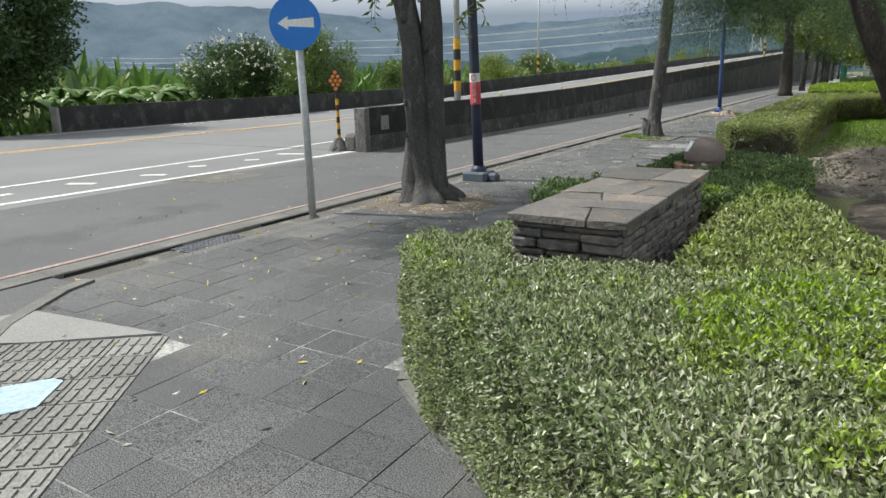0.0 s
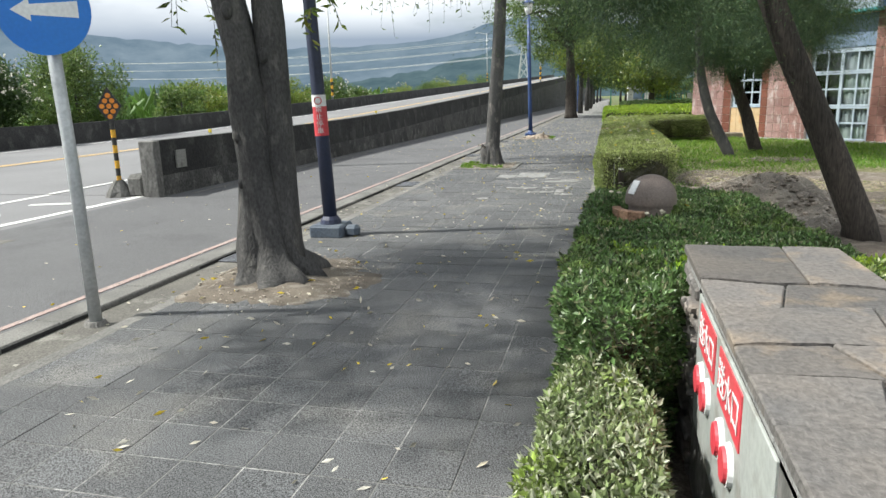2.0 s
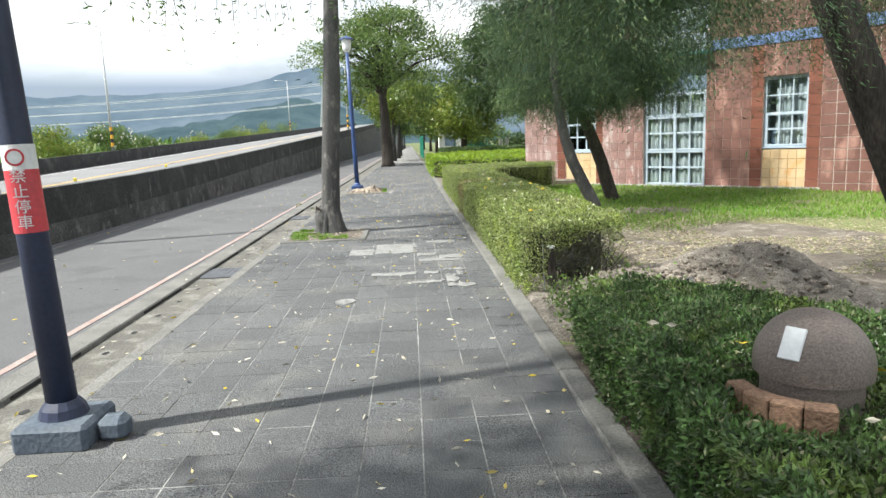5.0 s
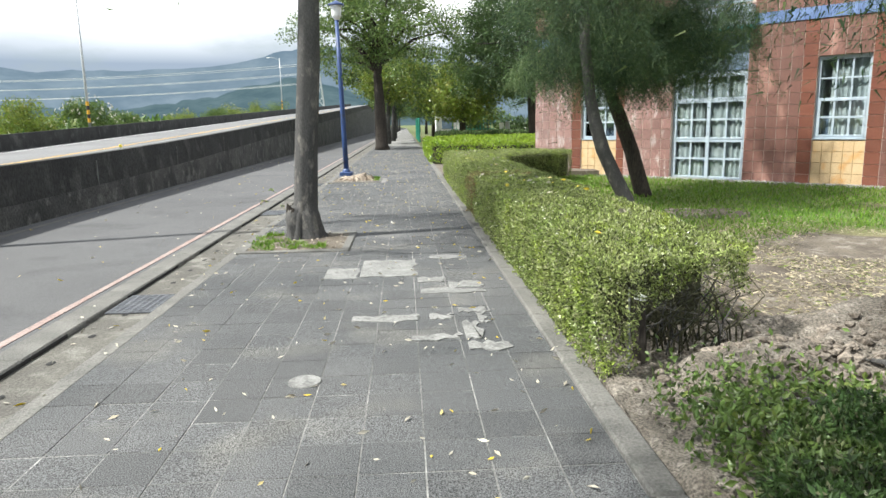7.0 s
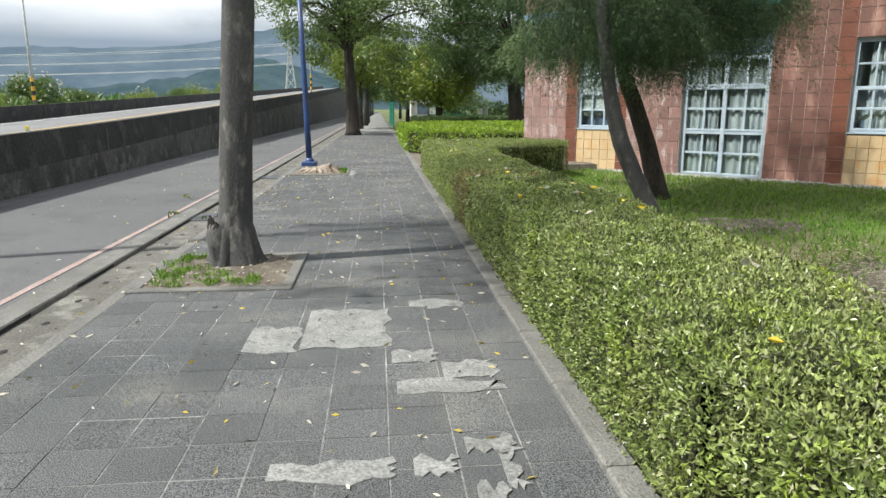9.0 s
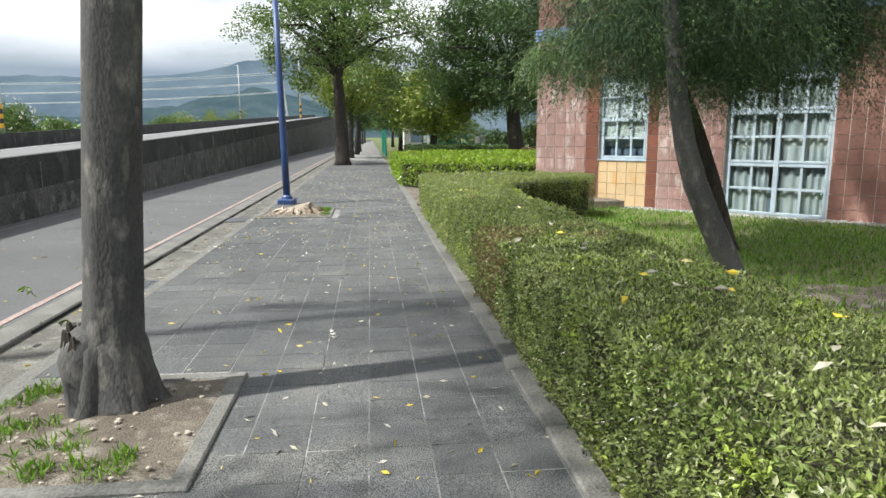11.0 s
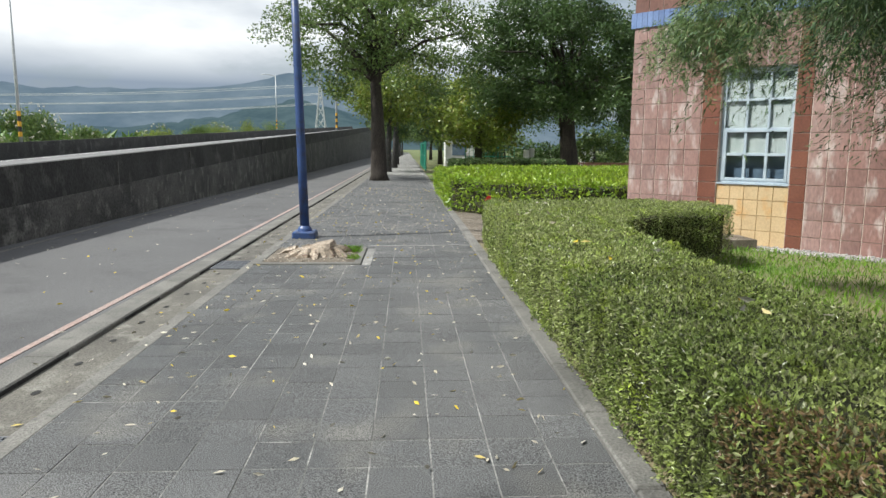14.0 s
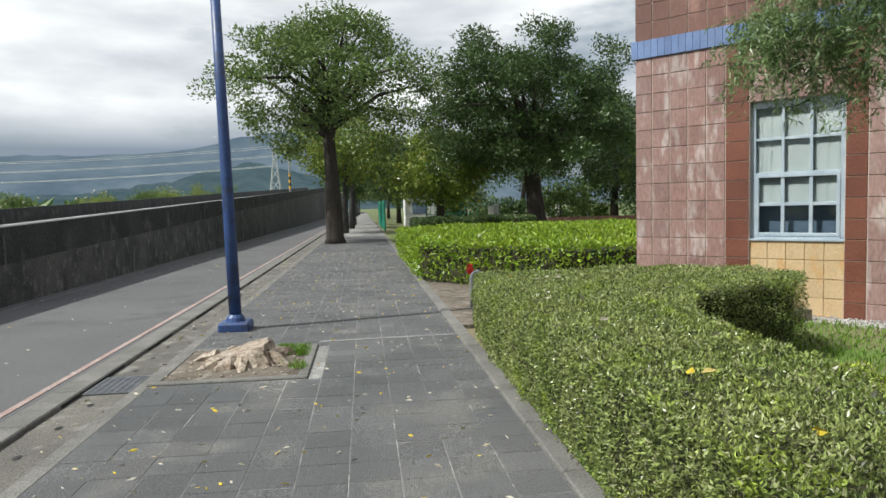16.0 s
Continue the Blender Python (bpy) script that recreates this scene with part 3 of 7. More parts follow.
for (xa, ya), (xb, yb) in zip(turn, turn[1:]):
    d = Vector((xb - xa, yb - ya)).normalized()
    q = Vector((-d.y, d.x)) * 0.055
    prism([(xa + q.x, ya + q.y), (xb + q.x, yb + q.y), (xb - q.x, yb - q.y), (xa - q.x, ya - q.y)], -0.3, 0.017, bm)
tagged(part("dropped_kerb", bm, M_KERB), "worn concrete kerb turning the corner", "kerb", kind="structure")
tagged(part("asphalt_patch", prism([(-10.2, 7.25), (-8.95, 7.6), (-9.1, 8.75), (-10.15, 8.6)], -0.06, -0.0475), M_GUTTER), "rough cracked repair patch in the asphalt", "patch", kind="structure")

# pavement bed and the kerb beside the hedge
WALKX0, WALKX1 = -5.22, -2.13
tagged(part("pavement", box(WALKX0, WALKX1, -8, 300, -0.35, -0.0028), M_JOINT), "grey pavement bed with pale joints between tiles", "pavement", kind="structure")
bm = prism([(WALKX1, -8), (6, -8), (6, 0.0), (0.35, 0.62), (-0.35, 1.35), (-1.05, 1.98), (-1.45, 2.26), (-1.92, 2.62), (-2.12, 3.0), (WALKX1, 3.6)], -0.35, -0.005)
tagged(part("pavement_corner", bm, M_JOINT), "grey pavement bed at the rounded corner", "pavement", kind="structure")
bm = bmesh.new()
for y in np.arange(3.6, 120, 0.9):
    box(-2.13, -1.98, y + 0.005, y + 0.895, -0.3, 0.03 + 0.008 * noise.noise((y, 5, 0)), 0.012, bm)
tagged(part("hedge_kerb", bm, M_KERB), "narrow concrete kerb between pavement and hedge", "kerb", kind="structure")
bm = bmesh.new()
corner = [(-2.055, 3.6), (-2.04, 3.03), (-1.86, 2.66), (-1.4, 2.32), (-1.0, 2.04), (-0.3, 1.42), (0.4, 0.68), (1.5, 0.4)]
for (xa, ya), (xb, yb) in zip(corner, corner[1:]):
    d = Vector((xb - xa, yb - ya)).normalized()
    s = Vector((-d.y, d.x)) * 0.07
    prism([(xa + s.x, ya + s.y), (xb + s.x, yb + s.y), (xb - s.x, yb - s.y), (xa - s.x, ya - s.y)], -0.3, 0.035, bm)
tagged(part("corner_kerb", bm, M_KERB), "cracked concrete kerb curving round the hedge", "kerb", kind="structure")

tagged(part("hedge_bed", box(-1.978, -0.5, 3.6, 10.5, -0.2, 0.004), M_EARTH_SHADED), "dark earth bed under the low hedge", "soil", kind="structure")
# garden ground with gentle humps


def hump(x, y):
    """A heap of dug earth, a low ridge and a shallow hole in the hedge gap."""
    z = -0.02 - 0.13 * min(1, max(0, (x + 1) / 3))
    z += 0.44 * math.exp(-((x - 0.4) / 0.8) ** 2 - ((y - 12.3) / 0.75) ** 2) + 0.2 * math.exp(-((x + 1.0) / 0.55) ** 2 - ((y - 12.0) / 0.26) ** 2)
    return z - 0.2 * math.exp(-((x + 0.85) / 0.4) ** 2 - ((y - 11.3) / 0.32) ** 2)


bm = bmesh.new()
nx, ny = 80, 320
grid = []
for j in range(ny + 1):
    row = []
    for i in range(nx + 1):
        x, y = -1.985 + 27 * (i / nx) ** 1.6, 0.5 + 110 * (j / ny) ** 1.35
        z = hump(x, y) + 0.02 * noise.noise((x * 0.7, y * 0.7, 0)) - 0.02
        if x < -1.7:
            z = min(z, -0.01)
        row.append(bm.verts.new((x, y, z)))
    grid.append(row)
for j in range(ny):
    for i in range(nx):
        bm.faces.new((grid[j][i], grid[j][i + 1], grid[j + 1][i + 1], grid[j + 1][i]))
tagged(part("lawn", bm, M_LAWN, smooth=True), "patchy lawn with bare dry soil", "lawn", kind="structure")

# wall beside the slip road: a dark parapet over bare concrete


def loft(rings):
    """One closed skin over equal rings of points."""
    bm = bmesh.new()
    vs = [[bm.verts.new(p) for p in r] for r in rings]
    n = len(vs[0])
    for a, b in zip(vs, vs[1:]):
        for k in range(n):
            bm.faces.new((a[k], a[(k + 1) % n], b[(k + 1) % n], b[k]))
    bm.faces.new(vs[0][::-1])
    bm.faces.new(vs[-1])
    return bm


def split_z(y):
    return 0.32 + max(0.0, near_z(y))


ys = steps(12.6, 300, 2.5)
bm = loft([((-9.99, y, split_z(y)), (-9.73, y, split_z(y)), (-9.78, y, near_z(y) + 0.99), (-9.97, y, near_z(y) + 0.99)) for y in ys])
wall = tagged(part("wall_roadside", bm, M_BARRIER), "long black-stained concrete parapet wall along the slip road", "wall", kind="structure")
bm = loft([((-10.0, y, -0.3), (-9.70, y, -0.3), (-9.715, y, split_z(y) + 0.001), (-10.0, y, split_z(y) + 0.001)) for y in ys])
part("wall_foot", bm, M_WALL_FOOT, wall, "bare grey concrete foot")
for k, y in enumerate(np.arange(18.0, 70, 5.2)):
    part("rust_streak", box(-9.752, -9.72, y, y + 0.04, split_z(y) - 0.02, near_z(y) + 0.85), M_WALL_LOW, wall, "pale seam streak")
part("end_cap", box(-10.02, -9.69, 12.42, 12.6, -0.1, 0.955, 0.02), M_WALL_LOW, wall)
part("end_block", box(-10.45, -10.05, 12.5, 13.0, -0.1, 0.35, 0.08), M_WALL_LOW, wall, "rough concrete block at the wall's end")
part("plate", box(-9.727, -9.70, 13.05, 13.35, 0.42, 0.75), M_COPING, wall, "pale square plate on the wall")

ysf = steps(14.2, 300, 3)
bm = loft([tuple((x, y, far_z(y) + z) for x, z in ((-25.75, -0.3), (-25.3, -0.3), (-25.4, 0.92), (-25.65, 0.92))) for y in ysf])
far_wall = tagged(part("wall_far_parapet", bm, M_BARRIER), "dark stained concrete parapet across the main road", "wall", kind="structure")
part("end_face", box(-25.78, -25.28, 14.1, 14.2, -0.3, 0.86, 0.03), M_COPING, far_wall, "pale worn end face")

# ---- foliage and trees ----


def hedge(name, outline, top, leaf, mat, density, label, roundness=2, base=0.0, shag=0.05, slope=None, dry=None, aspect=0.42, thin=None, hollow=None, young=None, core_from=None):
    """A clipped hedge: a twiggy core and a skin of many leaves."""
    out = rounded(outline, roundness)
    th = empty(name, out[0][0], out[0][1], 0)
    inv = Matrix.Translation((-out[0][0], -out[0][1], 0))
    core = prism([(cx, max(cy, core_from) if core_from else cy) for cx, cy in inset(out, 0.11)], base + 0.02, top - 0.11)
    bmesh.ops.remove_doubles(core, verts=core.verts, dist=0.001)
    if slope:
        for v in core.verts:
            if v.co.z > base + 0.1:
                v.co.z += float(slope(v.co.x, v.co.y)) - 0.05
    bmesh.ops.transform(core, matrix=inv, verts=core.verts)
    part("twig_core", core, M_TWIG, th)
    a = np.array(out)
    nxt = np.roll(a, -1, 0)
    seg = np.linalg.norm(nxt - a, axis=1)
    area_sign = 1 if np.sum(a[:, 0] * nxt[:, 1] - a[:, 1] * nxt[:, 0]) > 0 else -1
    lo, hi = a.min(0), a.max(0)
    n_top = int(np.prod(hi - lo) * density)
    x, y = RNG.uniform(lo[0], hi[0], n_top), RNG.uniform(lo[1], hi[1], n_top)
    ok = inside(out, x, y)
    x, y = x[ok], y[ok]
    pt = np.stack([x, y, np.full(len(x), top)], 1)
    nt = np.tile([0, 0, 1.0], (len(x), 1))
    n_side = int(seg.sum() * (top - base) * density)
    i = RNG.choice(len(a), n_side, p=seg / seg.sum())
    f = RNG.uniform(0, 1, n_side)[:, None]
    q = a[i] * (1 - f) + nxt[i] * f
    d = (nxt[i] - a[i]) / (seg[i][:, None] + 1e-9)
    ns = np.stack([d[:, 1], -d[:, 0], np.zeros(n_side)], 1) * area_sign
    zs = base + (top - base) * RNG.uniform(0.02, 1, n_side) ** 0.8
    ps = np.stack([q[:, 0], q[:, 1], zs], 1)
    if thin:
        ok = (ns @ np.array([*thin, 0.0]) < 0.5) | (RNG.uniform(0, 1, n_side) < 0.3)
        ps, ns = ps[ok], ns[ok]
    p, nn = np.concatenate([pt, ps]), np.concatenate([nt, ns])
    if hollow:
        ok = ~hollow(p[:, 0], p[:, 1], p[:, 2])
        p, nn = p[ok], nn[ok]
    wave = soft_noise(p, 3.1, len(name)) * 0.45 + soft_noise(p, 11.0, 3.0) * 0.55
    p = p + nn * (wave * shag - RNG.exponential(0.034, len(p)))[:, None]
    # leaves at the rim round the edge off
    if slope:
        p[:, 2] += slope(p[:, 0], p[:, 1]) * np.clip((p[:, 2] - base) / (top - base), 0, 1)
    p -= np.array([out[0][0], out[0][1], 0])
    way = nn * 0.45 + np.array([0, 0, 0.2])
    pick = np.zeros(len(p), bool)
    if dry:
        cx, cy, rad = dry
        dist = np.hypot(p[:, 0] + out[0][0] - cx, p[:, 1] + out[0][1] - cy)
        pick = (dist < rad * (0.6 + 0.5 * soft_noise(p, 6.0, 1.0))) & (RNG.uniform(0, 1, len(p)) < 0.6)
        ob = part("dry_leaves", leaf_mesh("dry_leaves", p[pick], way[pick], leaf, aspect), M_LEAF_DRY, th, "dry brown leaves")
        ob["kind"] = "stuff"
    if young:
        cx, cy, rad = young
        dist = np.hypot(p[:, 0] + out[0][0] - cx, p[:, 1] + out[0][1] - cy)
        fresh = ~pick & (dist < rad * (0.75 + 0.5 * soft_noise(p, 4.0, 2.0))) & (RNG.uniform(0, 1, len(p)) < 0.45)
        ob = part("young_leaves", leaf_mesh("young_leaves", p[fresh], way[fresh], leaf * 1.15, aspect), M_LEAF_BRIGHT, th, "fresh yellow-green shoots")
        ob["kind"] = "stuff"
        pick = pick | fresh
    ob = part("leaves", leaf_mesh("leaves", p[~pick], way[~pick], leaf, aspect), mat, th)
    ob["kind"] = "stuff"
    return tagged(th, label, "hedge")


def crown_points(clumps, per, spread, flat=0.7):
    c = np.repeat(np.array(clumps, float), per, 0)
    o = RNG.normal(0, 1, c.shape)
    o /= np.linalg.norm(o, axis=1)[:, None] + 1e-9
    r = RNG.uniform(0.25, 1, len(c)) ** 0.6
    o *= (r * spread * RNG.uniform(0.7, 1.2, len(c)))[:, None]
    o[:, 2] *= flat
    return c + o, o / spread


def ellipsoid_clumps(n, cx, cy, cz, rx, ry, rz, seed, hollow=0.5, bite=0.25):
    g = np.random.default_rng(seed)
    d = g.normal(0, 1, (n, 3))
    d /= np.linalg.norm(d, axis=1)[:, None]
    r = g.uniform(hollow, 1.0, n) ** 0.7 * (1 - bite * g.uniform(0, 1, n) ** 2)
    return d * r[:, None] * np.array([rx, ry, rz]) + np.array([cx, cy, cz])


def tree(name, x, y, trunk, radii, clumps, per, spread, leaf, leafmat, bark, label, limbs=8, aspect=0.45, rough=0.25, flat=0.7, limb_r=0.08, seg=14, droop=0.0, fork=None, roots=0):
    """A broadleaf tree: a tapered trunk, limbs that reach into the crown, and a crown of leaf clumps. Lines are local to its foot."""
    th = empty(name, x, y, 0)
    bm = tube(trunk, radii, 40 if roots else seg, rough=rough, lobes=(roots, [0.34 * math.exp(-max(0.0, q[2]) / 0.16) + (0.03 if q[2] < 1.5 else 0.0) for q in trunk]) if roots else None)
    if fork:
        tube(fork[0], fork[1], seg, bm, rough=rough)
    part("trunk", bm, bark, th, smooth=True)
    clumps = np.array(clumps, float)
    top = Vector(trunk[-1])
    if limbs:
        g = random.Random(len(clumps) + int(x * 10))
        for c in g.sample(range(len(clumps)), min(limbs, len(clumps))):
            e = Vector(clumps[c])
            s = Vector(trunk[-2]).lerp(top, g.uniform(0.0, 1.0))
            mid = s.lerp(e, 0.5) + Vector((g.uniform(-0.2, 0.2), g.uniform(-0.2, 0.2), 0.12 * (e - s).length))
            part("limb", tube([s, s.lerp(mid, 0.5), mid, e], [limb_r, limb_r * 0.75, limb_r * 0.5, limb_r * 0.15], 7, rough=0.15), bark, th, smooth=True)
    p, o = crown_points(clumps, per, spread, flat)
    way = o * 0.6 + np.array([0, 0, 0.1 - droop])
    ob = part("crown", leaf_mesh("crown", p, way, leaf, aspect), leafmat, th)
    ob["kind"] = "stuff"
    return tagged(th, label, "tree")


def feather_tree(name, x, y, trunk, radii, sprays, per, length, label, limbs=10, leaf=0.068, near=None, bark=None):
    """A tree with drooping feathery sprays: each spray is a thin hanging line of narrow leaflets."""
    th = empty(name, x, y, 0)
    bm = tube(trunk, radii, 14, rough=0.18)
    part("trunk", bm, bark or M_BARK_DARK, th, smooth=True)
    g = np.random.default_rng(int(abs(x) * 100 + y))
    sprays = np.array(sprays, float)
    top = Vector(trunk[-1])
    low = Vector(trunk[-2])
    for c in range(min(limbs, len(sprays))):
        e = Vector(sprays[c * max(1, len(sprays) // limbs) % len(sprays)])
        s = low.lerp(top, g.uniform(0, 1))
        mid = s.lerp(e, 0.55) + Vector((0, 0, 0.25))
        part("limb", tube([s, mid, e], [0.05, 0.03, 0.008], 6), M_BARK_DARK, th, smooth=True)
    n = len(sprays)
    t = g.uniform(0, 1, (n, per)) ** 0.8
    lean = g.normal(0, 0.5, (n, 1, 2))
    ln = length * g.uniform(0.45, 1.25, (n, 1))
    side = g.normal(0, 1, (n, per, 3)) * 0.035
    # side twigs branch off each spray
    twig = g.integers(0, 5, (n, per))
    out = g.normal(0, 1, (n, 5, 2)) * 0.22
    off = np.take_along_axis(out, twig[:, :, None].repeat(2, 2), 1) * (g.uniform(0, 1, (n, per, 1)))
    pos = np.empty((n, per, 3))
    pos[:, :, :2] = sprays[:, None, :2] + lean * (t * ln)[:, :, None] + off + side[:, :, :2]
    pos[:, :, 2] = sprays[:, None, 2] - (t ** 1.4) * ln + 0.1 * np.sin(t * 3) - 0.5 * np.linalg.norm(off, axis=2) + side[:, :, 2]
    way = np.concatenate([np.repeat(lean, per, 1) * 0.6 + off * 2.5, np.full((n, per, 1), -0.7)], 2)
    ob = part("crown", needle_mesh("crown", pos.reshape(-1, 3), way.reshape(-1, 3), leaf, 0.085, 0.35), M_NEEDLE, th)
    ob["kind"] = "stuff"
    if near is not None:
        # the low boughs that reach over the pavement, finer and denser, sunlight in their colour
        near = np.array(near, float)
        n, per = len(near), 240
        t = g.uniform(0, 1, (n, per))
        lean = g.normal(0, 0.45, (n, 1, 2))
        ln = 0.75 * g.uniform(0.5, 1.3, (n, 1))
        out = g.normal(0, 1, (n, 9, 2)) * 0.16
        twig = g.integers(0, 9, (n, per))
        far = g.uniform(0, 1, (n, per, 1))
        off = np.take_along_axis(out, twig[:, :, None].repeat(2, 2), 1) * far
        stem = (twig / 9.0) * 0.85
        tt = stem + 0.15 * t
        pos = np.empty((n, per, 3))
        pos[:, :, :2] = near[:, None, :2] + lean * (tt * ln)[:, :, None] + off + g.normal(0, 0.008, (n, per, 2))
        pos[:, :, 2] = near[:, None, 2] - (tt ** 1.3) * ln - 0.45 * np.linalg.norm(off, axis=2) + g.normal(0, 0.008, (n, per))
        way = np.concatenate([off * 3.0, np.full((n, per, 1), -0.45)], 2)
        ob2 = part("bough_leaves", needle_mesh("bough_leaves", pos.reshape(-1, 3), way.reshape(-1, 3), 0.05, 0.1, 0.4), M_FROND_SUNLIT, th, "fine feathery leaves of the low boughs, sunlight painted in")
        ob2["kind"] = "stuff"
        for c in near[:: max(1, len(near) // 12)]:
            e = Vector(c)
            mid = low.lerp(e, 0.55) + Vector((0, 0, 0.35))
            part("bough", tube([low, mid, e], [0.05, 0.028, 0.006], 6), M_BARK_DARK, th, smooth=True)
    return tagged(th, label, "tree")


# hedges
hedge("hedge", [(-2.0, 3.05), (-1.9, 2.68), (-1.46, 2.26), (-1.02, 1.93), (-0.35, 1.36), (0.3, 0.68), (1.2, 0.45), (1.8, 1.6), (1.4, 2.8), (-0.2, 3.0), (-0.95, 2.85), (-1.45, 2.68), (-1.62, 2.95)], 0.76, 0.0235, M_LEAF_PALE, 17500, "pale variegated clipped hedge round the pavement corner", 2, shag=0.06, thin=(0.6, 0.8), young=(0.25, 2.5, 0.85))
hedge("hedge", [(-2.03, 2.9), (-1.7, 2.9), (-1.68, 4.35), (-2.03, 4.35)], 0.58, 0.03, M_LEAF_PALE, 11000, "narrow pale green hedge beside the stone box", 1, shag=0.05)
hedge("hedge", [(-0.72, 2.9), (0.9, 2.6), (0.35, 3.5), (0.02, 4.3), (-0.24, 5.4), (-0.72, 5.7)], 0.68, 0.034, M_LEAF_HEDGE, 6200, "bright green clipped hedge behind the stone box", 2, shag=0.08)
hedge("hedge", [(-2.06, 4.4), (-1.64, 4.4), (-1.6, 5.15), (-0.72, 5.25), (-0.3, 5.6), (-0.33, 7.2), (-0.46, 9.0), (-0.6, 10.3), (-0.95, 10.8), (-1.6, 10.8), (-1.99, 10.3)], 0.6, 0.033, M_LEAF_DARK, 7600, "low dark green clipped hedge along the pavement", 2, shag=0.11, slope=lambda x, y: 0.12 * np.clip(6.0 - y, -0.6, 1.2) - 0.14 * np.clip((y - 9.0) / 1.5, 0, 1), young=(-0.9, 5.9, 0.9), hollow=lambda x, y, z: (np.hypot(x + 1.5, y - 8.13) < 0.2) & (z > 0.3))
hedge("hedge", [(-2.03, 11.95), (-1.82, 11.98), (-1.7, 12.25), (-0.85, 12.35), (-0.83, 12.9), (-0.82, 18), (-0.85, 24.2), (-0.6, 25.8), (0.1, 26.9), (1.5, 27.2), (1.85, 28.1), (1.5, 28.95), (0.3, 29.1), (-1.6, 29.1), (-2.03, 28.6), (-2.03, 20), (-2.03, 13.0), (-2.03, 12.5)], 0.73, 0.027, M_LEAF_HEDGE, 7400, "long clipped green hedge along the pavement", 2, shag=0.065, dry=(-1.85, 19.5, 0.85), thin=(1, 0), core_from=13.05, hollow=lambda x, y, z: (y < 12.95) & (x > -1.72) & (z < 0.5 + 0.08 * np.sin(x * 9)) & (x < -0.55))
hedge("hedge", [(-2.12, 31.9), (9.5, 31.9), (9.5, 46), (-2.12, 46)], 0.85, 0.1, M_LEAF_BRIGHT, 400, "bright yellow-green clipped hedge block beside the pavement", 1, shag=0.08)
for k, (x, y) in enumerate(((0.2, 49.5), (3.0, 50.5))):
    hedge("round_hedge", [(x - 1.4, y - 1.4), (x + 1.4, y - 1.4), (x + 1.4, y + 1.4), (x - 1.4, y + 1.4)], 1.05, 0.09, M_LEAF_DARK, 900, "grey-green rounded shrub by the fence", 3, shag=0.1)

# street trees
lower = np.concatenate([ellipsoid_clumps(50, -0.2, 0.4, 6.5, 3.4, 3.6, 1.7, 3), ellipsoid_clumps(36, -1.9, -1.4, 4.95, 1.5, 2.3, 0.9, 4)])
large_tree = tree("street_tree", -4.78, 7.35, [(0.02, 0, -0.05), (0.02, 0, 0.03), (0.0, 0, 0.09), (-0.02, 0, 0.18), (-0.04, 0, 0.32), (-0.07, 0, 0.6), (-0.1, 0.0, 1.0), (-0.12, 0.0, 1.5), (-0.14, 0.0, 1.95), (-0.26, 0, 2.5), (-0.44, 0, 3.1), (-0.75, 0, 4.2), (-0.9, 0.1, 5.0)],
     [0.48, 0.42, 0.35, 0.29, 0.24, 0.195, 0.165, 0.155, 0.15, 0.14, 0.132, 0.11, 0.09], lower, 420, 0.75, 0.1, M_LEAF_TREE, M_BARK, "large grey double-trunked street tree in the pavement", limbs=14, aspect=0.33, rough=0.3, droop=0.6,
     fork=([(0.05, 0.06, 0.0), (0.07, 0.08, 0.3), (0.08, 0.1, 0.8), (0.08, 0.12, 1.5), (0.075, 0.13, 2.2), (0.04, 0.13, 3.0), (0.03, 0.2, 4.2)], [0.28, 0.18, 0.14, 0.128, 0.13, 0.115, 0.09]), roots=9)
lower = ellipsoid_clumps(62, -0.8, 0.0, 6.9, 3.9, 3.9, 2.0, 5)
second_tree = tree("street_tree", -4.52, 17.75, [(0, 0, -0.05), (0.0, 0, 0.02), (0.0, 0, 0.1), (0, 0, 0.24), (0, 0, 0.36), (0.01, 0, 0.42), (0.02, 0, 0.6), (0.05, 0, 1.2), (0.14, 0, 2.4), (0.22, 0.1, 4.0), (0.2, 0.1, 5.4)],
     [0.28, 0.255, 0.235, 0.215, 0.2, 0.17, 0.16, 0.15, 0.145, 0.13, 0.08], lower, 300, 0.8, 0.1, M_LEAF_TREE, M_BARK_PALE, "smooth grey street tree in a square planting pit", limbs=12, aspect=0.33, droop=0.7, roots=6, rough=0.15)
big = ellipsoid_clumps(135, 0.35, 0, 7.4, 6.6, 5.4, 4.0, 8, 0.35, 0.5)
big = big[~((big[:, 2] < 5.2) & (np.hypot(big[:, 0], big[:, 1]) < 2.0)) & ~((big[:, 0] > 3.2) & (big[:, 2] > 8.6))]
tree("street_tree", -4.5, 51.6, [(0, 0, -0.1), (0, 0, 0.3), (-0.05, 0, 1.5), (-0.1, 0, 3.2), (-0.2, 0, 4.6), (0.1, 0, 6.5)],
     [0.55, 0.42, 0.36, 0.33, 0.27, 0.16], big, 240, 0.85, 0.17, M_LEAF_TREE, M_BARK_DARK, "spreading leafy street tree beside the road", limbs=26, limb_r=0.16)
for k, y in enumerate((64, 74, 85, 97, 111, 128, 150, 175)):
    c = ellipsoid_clumps(60, 0, 0, 5.6 + 0.5 * math.sin(k * 2.1), 3.6, 3.8, 2.6, 20 + k, 0.3)
    tree("street_tree", -4.4 + 0.3 * math.sin(k), y, [(0, 0, -0.1), (0, 0, 1.5), (0.1, 0, 3.4), (0.1, 0, 5.0)], [0.25, 0.19, 0.15, 0.1], c, 110, 1.0, 0.26, (M_LEAF_YOUNG, M_LEAF_TREE, M_LEAF_DEEP)[k % 3], M_BARK, "slender street tree in a row along the pavement", limbs=6)
